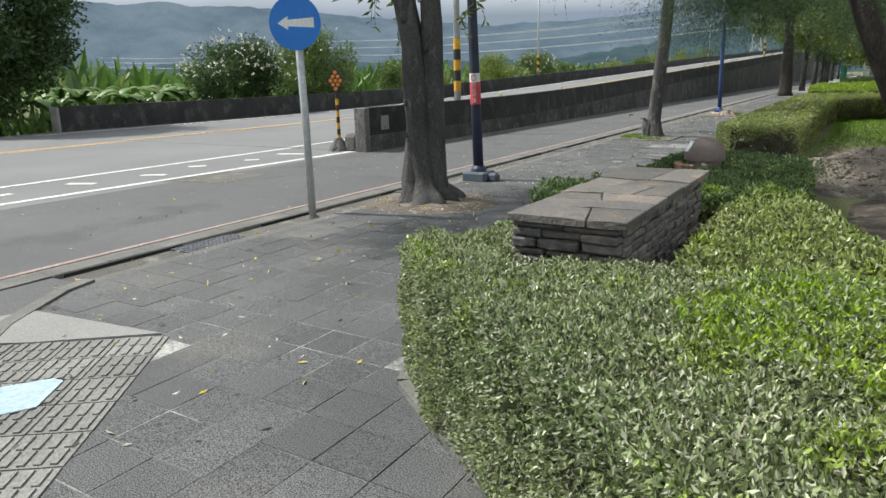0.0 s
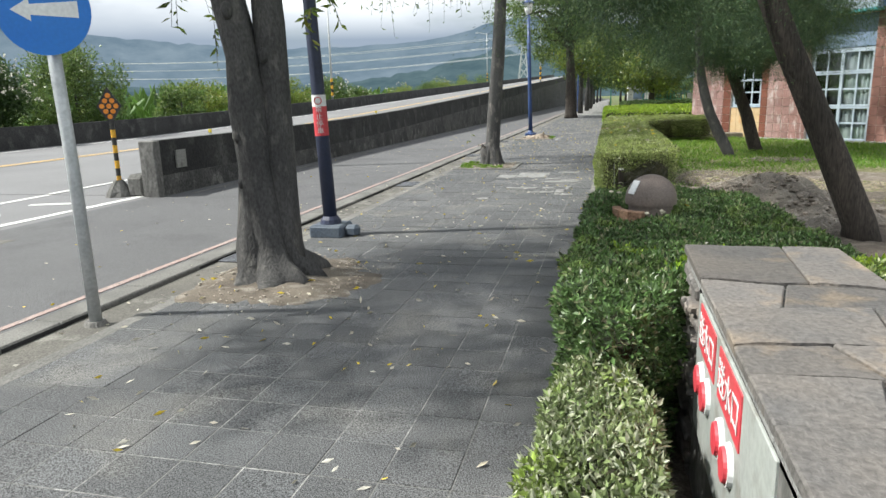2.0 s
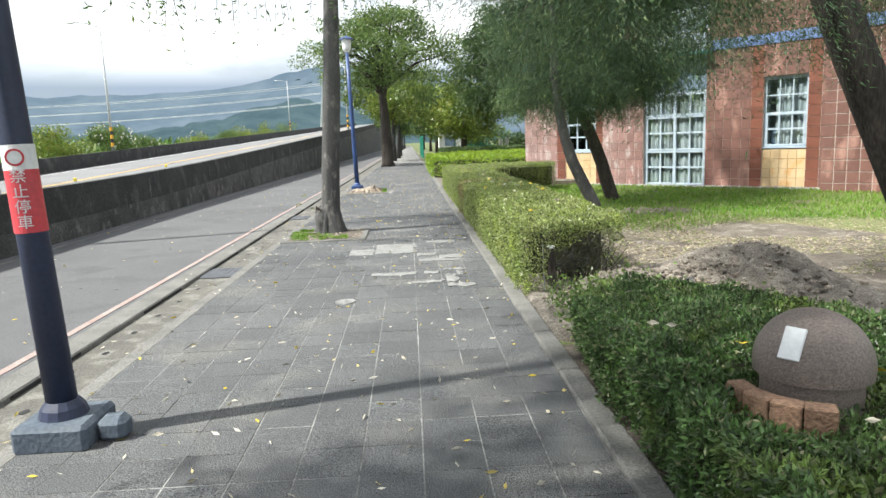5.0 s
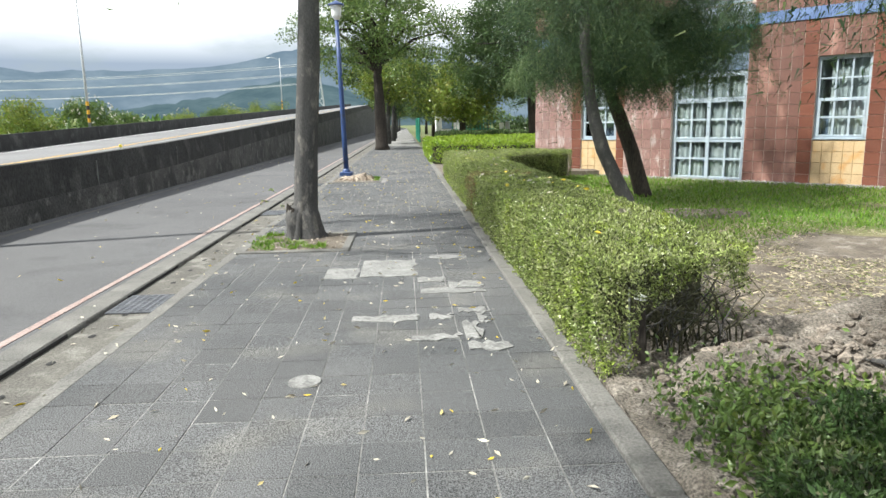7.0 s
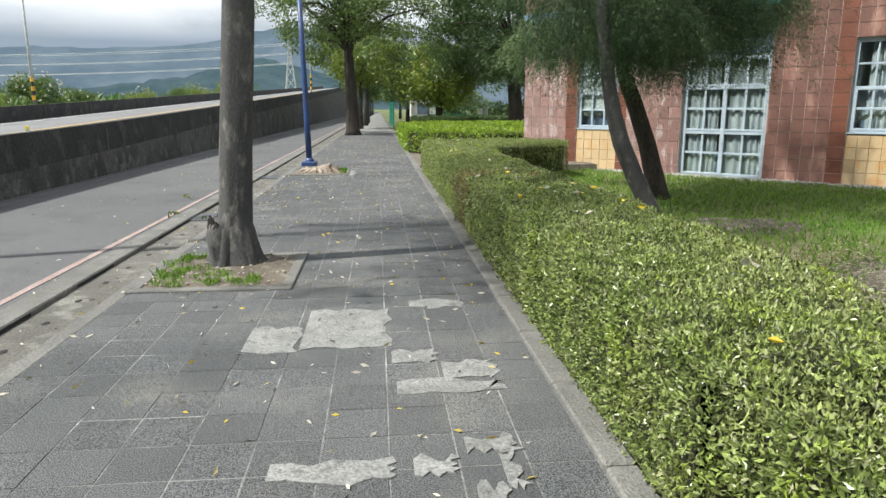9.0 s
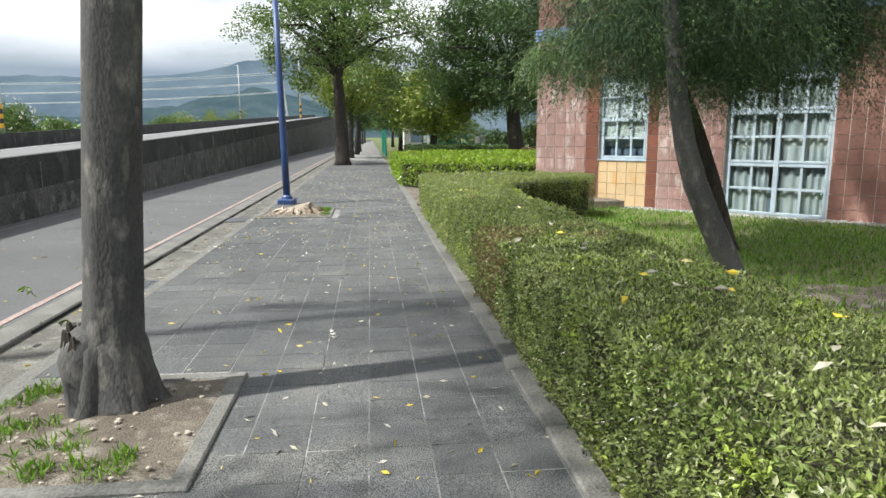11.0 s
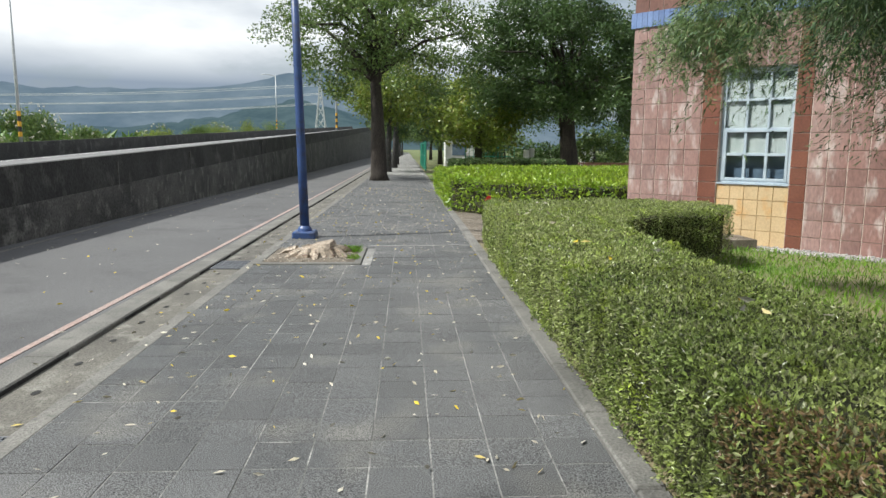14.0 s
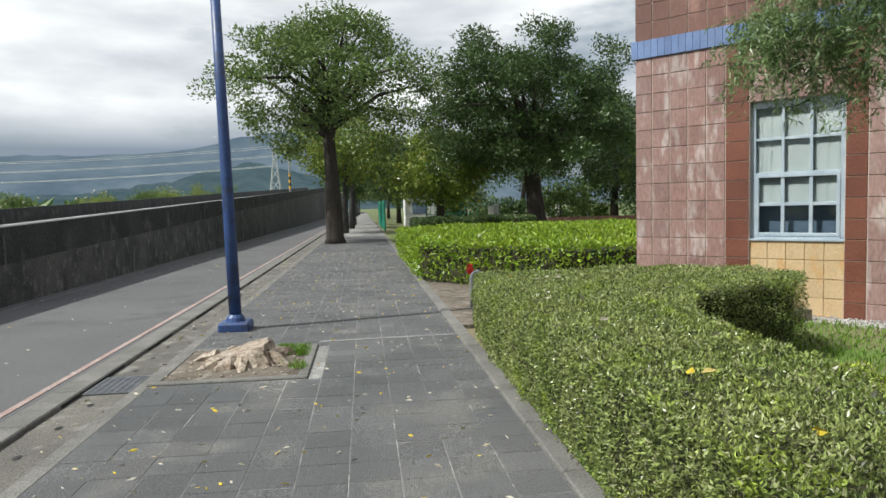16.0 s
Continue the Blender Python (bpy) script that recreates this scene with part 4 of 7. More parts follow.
for k, (x, y, r, h, mat) in enumerate(((1.5, 62, 3.8, 6.2, M_LEAF_YOUNG), (1.0, 76, 4.2, 7.5, M_LEAF_DEEP), (0.5, 92, 4.5, 8, M_LEAF_TREE), (3.5, 108, 6, 9, M_LEAF_DEEP), (1.0, 135, 6, 9, M_LEAF_TREE), (0.5, 170, 7, 10, M_LEAF_DEEP))):
    c = ellipsoid_clumps(70, 0, 0, h * 0.62, r, r, h * 0.42, 40 + k, 0.3)
    tree("garden_tree", x, y, [(0, 0, -0.3), (0, 0, 1.5), (0.1, 0, 3.0), (0.1, 0, h * 0.6)], [0.3, 0.22, 0.18, 0.1], c, 130, 1.15, 0.28, mat, M_BARK_DARK, "leafy green tree beside the pavement fence", limbs=6)
big = ellipsoid_clumps(190, 0, 0, 6.6, 7.2, 6.5, 5.0, 9, 0.4, 0.28)
big = big[~((big[:, 2] < 3.6) & (np.hypot(big[:, 0], big[:, 1]) < 3.0))]
tree("garden_tree", 6.6, 58.0, [(0, 0, -0.3), (0, 0, 0.6), (-0.2, 0, 2.2), (-0.3, 0, 3.8), (-0.2, 0, 6.0)], [0.75, 0.55, 0.5, 0.42, 0.2], big, 400, 1.0, 0.19, M_LEAF_DEEP, M_BARK_DARK, "large dark spreading tree behind the bright hedge", limbs=22, limb_r=0.16)
for k, (x, y, r, h) in enumerate(((15, 68, 5.0, 8.5), (22, 75, 6, 9), (12, 84, 6, 11), (30, 80, 7, 9))):
    c = ellipsoid_clumps(80, 0, 0, h * 0.58, r, r, h * 0.45, 60 + k, 0.3)
    tree("garden_tree", x, y, [(0, 0, -0.3), (0, 0, 1.5), (0.1, 0, 3.0), (0.1, 0, h * 0.6)], [0.35, 0.28, 0.2, 0.1], c, 150, 1.3, 0.28, (M_LEAF_DEEP, M_LEAF_YOUNG)[k % 2], M_BARK_DARK, "leafy garden tree beyond the building", limbs=6)


def hang(parent, tips, strands, length, leaf, seed, mat):
    """Thin hanging twigs with leaves, under a tree."""
    g = np.random.default_rng(seed)
    bm = bmesh.new()
    at, way = [], []
    for tip in tips:
        for _ in range(strands):
            s = np.array(tip) + g.normal(0, 0.16, 3)
            ln = length * g.uniform(0.5, 1.2)
            lean = g.normal(0, 0.3, 2)
            pts = [s + np.array([lean[0] * f * ln, lean[1] * f * ln, -f * f * ln + 0.12 * f]) for f in (0, 0.35, 0.7, 1.0)]
            tube(pts, [0.006, 0.005, 0.003, 0.002], 4, bm)
            for f in np.linspace(0.1, 1, 11):
                at.append(s + np.array([lean[0] * f * ln, lean[1] * f * ln, -f * f * ln + 0.12 * f]))
                way.append([g.normal(0, 0.8), g.normal(0, 0.8), -0.5])
    ob = part("hanging_twig", bm, M_BARK, parent)
    ob["kind"] = "stuff"
    ob = part("hanging_leaves", leaf_mesh("hanging_leaves", np.array(at), np.array(way), leaf, 0.3, 0.3), mat, parent)
    ob["kind"] = "stuff"


hang(large_tree, [(-1.1, 0.3, 3.1), (-0.8, 0.2, 2.75), (-1.35, 0.5, 3.3), (-0.55, 0.3, 2.6), (-1.6, 0.6, 3.0)], 5, 0.45, 0.12, 31, M_LEAF_YOUNG)
hang(large_tree, [(0.32, 0.5, 2.75), (0.42, 0.7, 3.0), (0.2, 0.9, 2.5), (0.5, 1.2, 2.9)], 3, 0.4, 0.11, 32, M_LEAF_YOUNG)
hang(second_tree, [(-2.6 + 0.42 * k + 0.2 * math.sin(k * 3), -2.0 + 0.5 * math.sin(k * 1.9), 4.3 + 0.3 * math.sin(k * 2.4)) for k in range(8)], 9, 1.0, 0.1, 33, M_LEAF_TREE)
hang(second_tree, [(0.5 + 0.3 * k, -0.6 + 0.4 * math.sin(k * 2.2), 4.4 + 0.25 * math.sin(k)) for k in range(5)], 6, 0.8, 0.1, 34, M_LEAF_TREE)
bm = tube([(-0.02, 0, -0.03), (-0.02, 0, 0.05), (-0.03, 0, 0.18), (-0.045, 0, 0.32), (-0.04, 0, 0.4), (-0.03, 0, 0.43)], [0.29, 0.262, 0.24, 0.225, 0.2, 0.16], 36, rough=0.25, lobes=(5, [0.12, 0.1, 0.07, 0.05, 0.06, 0.12]))
part("root_collar", bm, M_BARK_PALE, second_tree, "swollen grey root collar", smooth=True)
g = random.Random(77)
for k in range(9):
    a = 2.4 + k * 0.22
    part("broken_bark", tube([(-0.04 + 0.2 * math.cos(a), 0.2 * math.sin(a), 0.38), (-0.04 + 0.21 * math.cos(a), 0.21 * math.sin(a), 0.45 + 0.05 * g.random())], [0.035, 0.012], 5, rough=0.4), M_BARK_DARK, second_tree)
hang(second_tree, [(-0.3, -0.12, 0.5)], 3, 0.12, 0.05, 35, M_LEAF_YOUNG)
for k in range(16):
    z, a = 0.5 + 0.16 * k + 0.05 * math.sin(k * 7), k * 2.1
    bm = bmesh.new()
    bmesh.ops.create_icosphere(bm, subdivisions=2, radius=0.035 + 0.015 * math.sin(k * 3), matrix=Matrix.Translation((-0.1 + 0.155 * math.cos(a), 0.155 * math.sin(a), z)) @ Matrix.Diagonal((1, 1, 1.5, 1)))
    part("knot", bm, M_BARK, large_tree, smooth=True)


def spray_cloud(n, cx, cy, cz, rx, ry, rz, seed, tight=0.26):
    """Starting points of sprays, gathered in tufts at the ends of the boughs."""
    g = np.random.default_rng(seed)
    tufts = ellipsoid_clumps(max(3, n // 16), cx, cy, cz, rx, ry, rz, seed, 0.35, 0.2)
    p = tufts[g.integers(0, len(tufts), n)] + g.normal(0, tight, (n, 3)) * [1, 1, 0.6]
    return p


def clear_of(p, x, y, ax, ay, slope, low):
    """Leaves out what hangs low over the open side of the lawn, beyond a line through (ax, ay)."""
    wx, wy = p[:, 0] + x, p[:, 1] + y
    return p[~((wx - ax < slope * (wy - ay)) & (p[:, 2] < low))]


sprays = np.concatenate([spray_cloud(700, -0.5, 0.8, 5.7, 3.2, 2.6, 1.4, 71), spray_cloud(230, -2.45, -0.3, 3.0, 0.7, 0.45, 0.25, 72, 0.17), spray_cloud(100, -0.3, 0.5, 3.0, 0.6, 0.5, 0.3, 70, 0.16), spray_cloud(60, -0.9, 2.7, 3.1, 0.4, 0.4, 0.2, 69, 0.14)])
feather_tree("feathery_tree", 0.85, 10.1, [(0.05, 0, -0.25), (0, 0, 0.1), (-0.35, 0.05, 0.9), (-0.85, 0.1, 2.0), (-1.4, 0.2, 3.4), (-1.6, 0.2, 5.0), (-1.6, 0.2, 6.4)],
             [0.23, 0.18, 0.155, 0.14, 0.12, 0.1, 0.05], clear_of(sprays, 0.85, 10.1, -3.1, 8.9, 0.78, 4.8), 430, 0.9, "dark leaning tree with drooping feathery foliage", limbs=16, leaf=0.032)
sprays = np.concatenate([spray_cloud(640, -0.6, 0.3, 4.9, 2.2, 2.2, 2.1, 73), spray_cloud(300, -0.2, 0.9, 3.15, 1.7, 1.4, 0.5, 75)])
feather_tree("feathery_tree", 1.22, 21.25, [(0.06, 0, -0.25), (0, 0, 0.02), (-0.27, 0, 0.5), (-0.5, 0, 1.0), (-0.65, 0, 1.45), (-0.77, 0, 1.95), (-0.9, 0, 3.0), (-0.9, 0.1, 4.4), (-0.9, 0.1, 6.2)],
             [0.18, 0.15, 0.135, 0.128, 0.122, 0.115, 0.1, 0.07, 0.04], clear_of(sprays, 1.22, 21.25, -3.2, 20.6, 1.05, 4.9), 330, 1.0, "leaning tree with drooping feathery foliage on the lawn", limbs=14, leaf=0.052, bark=M_BARK_PALE)
sprays = np.concatenate([spray_cloud(620, -0.7, 0.2, 4.9, 2.6, 2.1, 1.9, 74), spray_cloud(200, -0.4, 0.0, 3.35, 1.8, 1.2, 0.5, 76), spray_cloud(280, 0.65, -1.1, 3.5, 1.3, 1.1, 0.6, 82)])
feather_tree("feathery_tree", 2.3, 23.4, [(0.08, 0, -0.3), (0, 0, -0.05), (-0.15, 0, 0.4), (-0.28, 0, 0.85), (-0.6, 0, 1.68), (-0.8, 0, 2.1), (-1.0, 0.05, 3.0), (-1.0, 0.1, 4.4), (-0.9, 0.1, 6.2)],
             [0.23, 0.19, 0.175, 0.165, 0.15, 0.14, 0.12, 0.09, 0.04], clear_of(sprays, 2.3, 23.4, -3.2, 20.6, 1.05, 4.9), 330, 1.0, "leaning tree with drooping feathery foliage on the lawn", limbs=14, leaf=0.052,
             near=np.concatenate([spray_cloud(85, -1.9, 1.9, 3.08, 0.6, 0.6, 0.28, 77, 0.13), spray_cloud(45, -1.15, -0.2, 3.2, 0.6, 0.6, 0.4, 78, 0.14), spray_cloud(70, -0.55, 1.1, 3.6, 1.1, 0.9, 0.5, 79, 0.16)]))

# ---- the tiled building, in its own lines: x along the front, y into the house ----
BX, BY, BR = 2.646, 30.303, -47.0
house = empty("tiled_building", BX, BY, 0, BR)
tagged(house, "red-tiled building with blue band, ochre panels and pale blue windows", "building")
TOP = 8.4
OPEN = [(0.0, 1.28, 0.95, 3.05), (3.08, 5.2, -0.2, 3.85), (6.9, 8.1, 0.98, 3.05), (3.08, 5.2, 4.6, 7.2), (0.0, 1.28, 5.2, 7.2), (6.9, 8.1, 5.2, 7.2)]
U0, U1 = -1.83, 8.85
BASE = -0.22


def front_wall(parent, u0, u1, z0, z1, holes, y0, y1, mat):
    us = sorted({u0, u1, *[h[0] for h in holes], *[h[1] for h in holes]})
    zs = sorted({z0, z1, *[h[2] for h in holes], *[h[3] for h in holes]})
    bm = bmesh.new()
    grid_v = [[bm.verts.new((u, y0, z)) for z in zs] for u in us]
    for i, (a, b) in enumerate(zip(us, us[1:])):
        for j, (c, d) in enumerate(zip(zs, zs[1:])):
            cu, cz = (a + b) / 2, (c + d) / 2
            if not any(h[0] < cu < h[1] and h[2] < cz < h[3] for h in holes):
                bm.faces.new((grid_v[i][j], grid_v[i + 1][j], grid_v[i + 1][j + 1], grid_v[i][j + 1]))
    bmesh.ops.delete(bm, geom=[v for v in bm.verts if not v.link_faces], context="VERTS")
    r = bmesh.ops.extrude_face_region(bm, geom=bm.faces[:])
    bmesh.ops.translate(bm, vec=(0, y1 - y0, 0), verts=[v for v in r["geom"] if isinstance(v, bmesh.types.BMVert)])
    bm.faces.ensure_lookup_table()
    return part("wall", bm, mat, parent)


wall_front = front_wall(house, U0 + 0.01, U1, BASE, TOP, [(a, b, BASE + 0.06 if d == 3.05 else max(c, BASE + 0.02), d) for a, b, c, d in OPEN], 0.012, 0.3, M_GROUT)
part("side_wall", box(U0, U0 + 0.28, 0.3, 11, BASE, TOP), M_FACADE_SHADED, house)
part("back_wall", box(U0, 16, 10.8, 11, BASE, TOP), M_FACADE_SHADED, house)
part("roof", box(U0 - 0.1, 16, 0.05, 11.2, TOP, TOP + 0.3), M_KERB, house)
part("inner_wall", box(U0 + 0.3, U1, 0.75, 0.85, BASE, TOP), M_ROOM, house)
part("inner_floor", box(U0 + 0.3, U1, 0.3, 0.75, 4.0, 4.2), M_ROOM, house)
# projecting wing
part("wing_wall", box(8.85, 16, -1.2, 0.5, BASE, TOP), M_GROUT, house)

# tiles on the front
TILE = 0.296
tile_cache = {}


def tile_mesh(w, h, mat, key):
    k = (round(w, 3), round(h, 3), key)
    if k not in tile_cache:
        bm = bmesh.new()
        lo = [bm.verts.new(p) for p in ((0, 0.012, 0), (w, 0.012, 0), (w, 0.012, h), (0, 0.012, h))]
        e = 0.004
        hi = [bm.verts.new(p) for p in ((e, 0, e), (w - e, 0, e), (w - e, 0, h - e), (e, 0, h - e))]
        bm.faces.new(hi)
        for i in range(4):
            bm.faces.new((lo[i], lo[(i + 1) % 4], hi[(i + 1) % 4], hi[i]))
        me = bpy.data.meshes.new("tile")
        bmesh.ops.recalc_face_normals(bm, faces=bm.faces)
        bm.to_mesh(me)
        bm.free()
        me.materials.append(mat)
        tile_cache[k] = me
    return tile_cache[k]


def tile_strip(u0, u1, z0, z1, mat, holes=(), single=False, far_mat=None, y=0.0, joined=None):
    """Square tiles over a stretch of the front, leaving the openings free."""
    n, m = max(1, round((u1 - u0) / TILE)), max(1, round((z1 - z0) / TILE))
    du, dz = (u1 - u0) / n, (z1 - z0) / m
    gap = 0.013 if single else (0.026 if y < -1 else 0.016)
    for i in range(n):
        for j in range(m):
            a, c = u0 + i * du, z0 + j * dz
            cu, cz = a + du / 2, c + dz / 2
            if any(h[0] < cu < h[1] and h[2] < cz < h[3] for h in holes):
                continue
            if single:
                ob = new("tile", tile_mesh(du - gap, dz - gap, mat, mat.name))
                ob.parent = wall_front
                ob.location = (a + gap / 2, y, c + gap / 2)
            else:
                box(a + gap / 2, a + du - gap / 2, y, y + 0.014, c + gap / 2, c + dz - gap / 2, 0, joined)


pieces = bmesh.new()
brown = bmesh.new()
tile_strip(U0, -0.355, BASE, 3.97, M_FACADE, single=True)
tile_strip(-0.355, 0.0, BASE, 3.97, M_FACADE_BROWN, single=True)
tile_strip(1.28, 1.56, BASE, 3.97, M_FACADE_BROWN, single=True)
tile_strip(0.0, 1.28, 3.05, 3.97, M_FACADE, single=True)
tile_strip(1.56, 3.08, BASE, 3.97, M_FACADE, single=True)
tile_strip(5.2, 6.55, BASE, 3.97, M_FACADE_SHADED, joined=pieces)
tile_strip(6.55, 6.9, BASE, 3.97, M_FACADE_BROWN, joined=brown)
tile_strip(6.9, 8.1, 3.05, 3.97, M_FACADE_SHADED, joined=pieces)
tile_strip(8.1, 8.45, BASE, 3.97, M_FACADE_BROWN, joined=brown)
tile_strip(8.45, 8.84, BASE, 3.97, M_FACADE_SHADED, joined=pieces)
tile_strip(U0, U1, 4.26, TOP, M_FACADE_SHADED, holes=OPEN, joined=pieces)
tile_strip(8.84, 16.0, BASE, 3.97, M_FACADE_SHADED, y=-1.214, joined=pieces)
tile_strip(8.84, 16.0, 4.26, TOP, M_FACADE_SHADED, y=-1.214, joined=pieces)
for j in range(14):
    for i in range(4):
        box(8.836, 8.85, -1.2 + i * 0.3 + 0.004, -0.9 + i * 0.3 - 0.004, BASE + j * 0.3 + 0.004, BASE + (j + 1) * 0.3 - 0.004, 0, pieces)
part("tile_field", pieces, M_FACADE_SHADED, wall_front, "red square tiles")["kind"] = "stuff"
part("brown_tile_field", brown, M_FACADE_BROWN, wall_front, "dark brown tiles beside the windows")["kind"] = "stuff"


def ochre_panel(u0, u1, z0, z1):
    part("ochre_panel", box(u0, u1, 0.06, 0.2, z0, z1), M_GROUT_OCHRE, house)
    for i in range(5):
        for j in range(4):
            du, dz = (u1 - u0) / 5, (z1 - z0) / 4
            ob = new("tile", tile_mesh(du - 0.008, dz - 0.008, M_OCHRE, "ochre"))
            ob.parent = wall_front
            ob.location = (u0 + i * du + 0.004, 0.047, z0 + j * dz + 0.004)


OPEN_PANELS = ((0.0, 1.28), (6.9, 8.1))
for a, b in OPEN_PANELS:
    bm = box(a, b, 0.0, 0.012, BASE, BASE + 0.06)
    part("base_tile", bm, M_FACADE_BROWN, wall_front)
    ochre_panel(a, b, BASE + 0.06, 0.95)

# blue band course
for (a, b, y) in ((U0 - 0.06, U1, -0.03), (8.8, 16.0, -1.25)):
    n = round((b - a) / 0.115)
    bm = bmesh.new()
    for i in range(n):
        u = a + (b - a) * i / n
        box(u + 0.003, u + (b - a) / n - 0.003, y, y + 0.1, 3.97, 4.26, 0, bm)
    part("blue_band", bm, M_BLUE_TILE, house, "course of upright blue tiles")["kind"] = "stuff"


def window(u0, u1, z0, z1, cols, sections, name="window", depth=0.1, curtain=True):
    """sections: (height share, rows, inset sash) from the sill up."""
    win = empty(name)
    win.parent = house
    w = 0.068
    fr = bmesh.new()
    for a, b, c, d in ((u0, u0 + w, z0, z1), (u1 - w, u1, z0, z1), (u0, u1, z0, z0 + w), (u0, u1, z1 - w, z1)):
        box(a, b, depth, depth + 0.08, c, d, 0.004, fr)
    part("window_frame", fr, M_FRAME, win)
    part("window_sill", box(u0 - 0.0, u1 + 0.0, depth - 0.08, depth, z0 - 0.0, z0 + 0.03), M_FRAME, win)
    z = z0 + w
    total = z1 - z0 - 2 * w
    for share, rows, sash in sections:
        h = total * share
        part("rail", box(u0 + w, u1 - w, depth + 0.003, depth + 0.07, z + h - 0.03, z + h + 0.0, 0.003), M_FRAME, win)
        bar = 0.05 if sash else 0.04
        if sash:
            fs = bmesh.new()
            for a, b, c, d in ((u0 + w, u0 + w + 0.05, z, z + h - 0.03), (u1 - w - 0.05, u1 - w, z, z + h - 0.03), (u0 + w + 0.05, u1 - w - 0.05, z, z + 0.05), (u0 + w + 0.05, u1 - w - 0.05, z + h - 0.08, z + h - 0.03)):
                box(a, b, depth - 0.012, depth + 0.05, c, d, 0.004, fs)
            part("sash", fs, M_FRAME, win)
        for i in range(1, cols):
            x = u0 + w + (u1 - u0 - 2 * w) * i / cols
            part("mullion", box(x - bar / 2, x + bar / 2, depth + 0.006, depth + 0.06, z, z + h - 0.03, 0.003), M_FRAME, win)
        for j in range(1, rows):
            zz = z + h * j / rows
            part("glazing_bar", box(u0 + w, u1 - w, depth + 0.009, depth + 0.056, zz - bar / 2, zz + bar / 2, 0.003), M_FRAME, win)
        for i in range(cols):
            for j in range(rows):
                a, b = u0 + w + (u1 - u0 - 2 * w) * i / cols, u0 + w + (u1 - u0 - 2 * w) * (i + 1) / cols
                pane = part("pane", box(a, b, depth + 0.03, depth + 0.036, z + h * j / rows, z + h * (j + 1) / rows), M_GLASS, win)
                pane.visible_shadow = False
        z += h
    if curtain:
        bm = bmesh.new()
        n = int((u1 - u0) / 0.018)
        lo, hi = [], []
        zc = z0 + 0.05 if curtain == "long" else z0 + (z1 - z0) * 0.25
        for i in range(n + 1):
            u = u0 + 0.02 + (u1 - u0 - 0.04) * i / n
            y = (0.24 if curtain == "long" else 0.175) + (0.03 if curtain == "long" else 0.004) * math.sin(u * 38 + 2 * math.sin(u * 5)) + 0.002 * math.sin(u * 91)
            lo.append(bm.verts.new((u, y, zc)))
            hi.append(bm.verts.new((u, y, z1)))
        for i in range(n):
            if curtain == "long" and math.sin(i * 0.09 + u0) > 0.93:
                continue
            bm.faces.new((lo[i], lo[i + 1], hi[i + 1], hi[i]))
        # Added panel, not a real blind; keeps the lower panes from going black.
        part("lower_blind", box(u0 + 0.05, u1 - 0.05, 0.285, 0.295, z0 + 0.04, z0 + 0.6), M_BAY, win, "added blue-grey backing behind the dark lower panes")
        part("curtain", bm, M_DRAPE if curtain == "long" else M_CURTAIN, win, "pale hanging curtain", smooth=True)
    return win


window(0.0, 1.28, 0.95, 3.05, 3, [(0.49, 2, True), (0.51, 2, False)])
window(3.08, 5.2, BASE + 0.02, 2.85, 4, [(0.38, 2, True), (0.38, 2, True), (0.24, 1, True)], depth=0.13, curtain="long")
part("mullion", box(4.09, 4.19, 0.11, 0.2, BASE + 0.09, 2.8, 0.004), M_FRAME, house, "broad middle mullion")
window(6.9, 8.1, 0.98, 3.05, 3, [(0.5, 2, True), (0.5, 2, False)], curtain="long")
for a, b in ((0.0, 1.28), (6.9, 8.1)):
    window(a, b, 5.2, 7.2, 3, [(0.5, 2, True), (0.5, 2, False)])
part("panel", box(3.08, 5.2, 0.1, 0.2, 2.85, 3.85, 0.01), M_BAY, house, "blue-grey panel above the tall window")
part("canopy", box(2.95, 5.35, -0.35, 0.25, 3.88, 3.96, 0.01), M_TEAL, house, "teal canopy sheet")
part("bay_base", box(3.0, 5.3, -0.3, 0.2, 3.965, 4.5, 0.02), M_FRAME, house, "pale bay under the upper window")
window(3.08, 5.2, 4.6, 7.2, 3, [(0.5, 2, False), (0.5, 2, False)], depth=0.02, curtain="long")

bm = bmesh.new()
g = random.Random(4)
strip = tagged(part("gravel_strip", box(0, 12.8, -0.5, 0, 0, 0.09), M_GRAVEL), "pale gravel strip along the building's foot", "gravel", kind="stuff")
strip.matrix_world = pose(BX, BY, BASE + 0.0, 0, 0, BR) @ pose(-1.9, 0.0, -0.02)
bm = bmesh.new()
for i in range(900):
    u, v, s = g.uniform(-1.9, 8.8), g.uniform(-0.55, -0.02), g.uniform(0.012, 0.03)
    bmesh.ops.create_icosphere(bm, subdivisions=1, radius=s, matrix=Matrix.Translation((u, v, -0.135)) @ Matrix.Diagonal((1, 0.8, 0.6, 1)))
st = tagged(part("gravel", bm, M_GRAVEL), "loose pale gravel along the building's foot", "gravel", kind="stuff")
st.matrix_world = pose(BX, BY, 0, 0, 0, BR)

# ---- street things ----


def text_mesh(word, size, depth=0.002):
    cu = bpy.data.curves.new("words", "FONT")
    cu.body, cu.size, cu.extrude, cu.align_x, cu.align_y = word, size, depth, "CENTER", "CENTER"
    ob = bpy.data.objects.new("words", cu)
    scene.collection.objects.link(ob)
    me = bpy.data.meshes.new_from_object(ob.evaluated_get(bpy.context.evaluated_depsgraph_get()))
    bpy.data.objects.remove(ob)
    return me


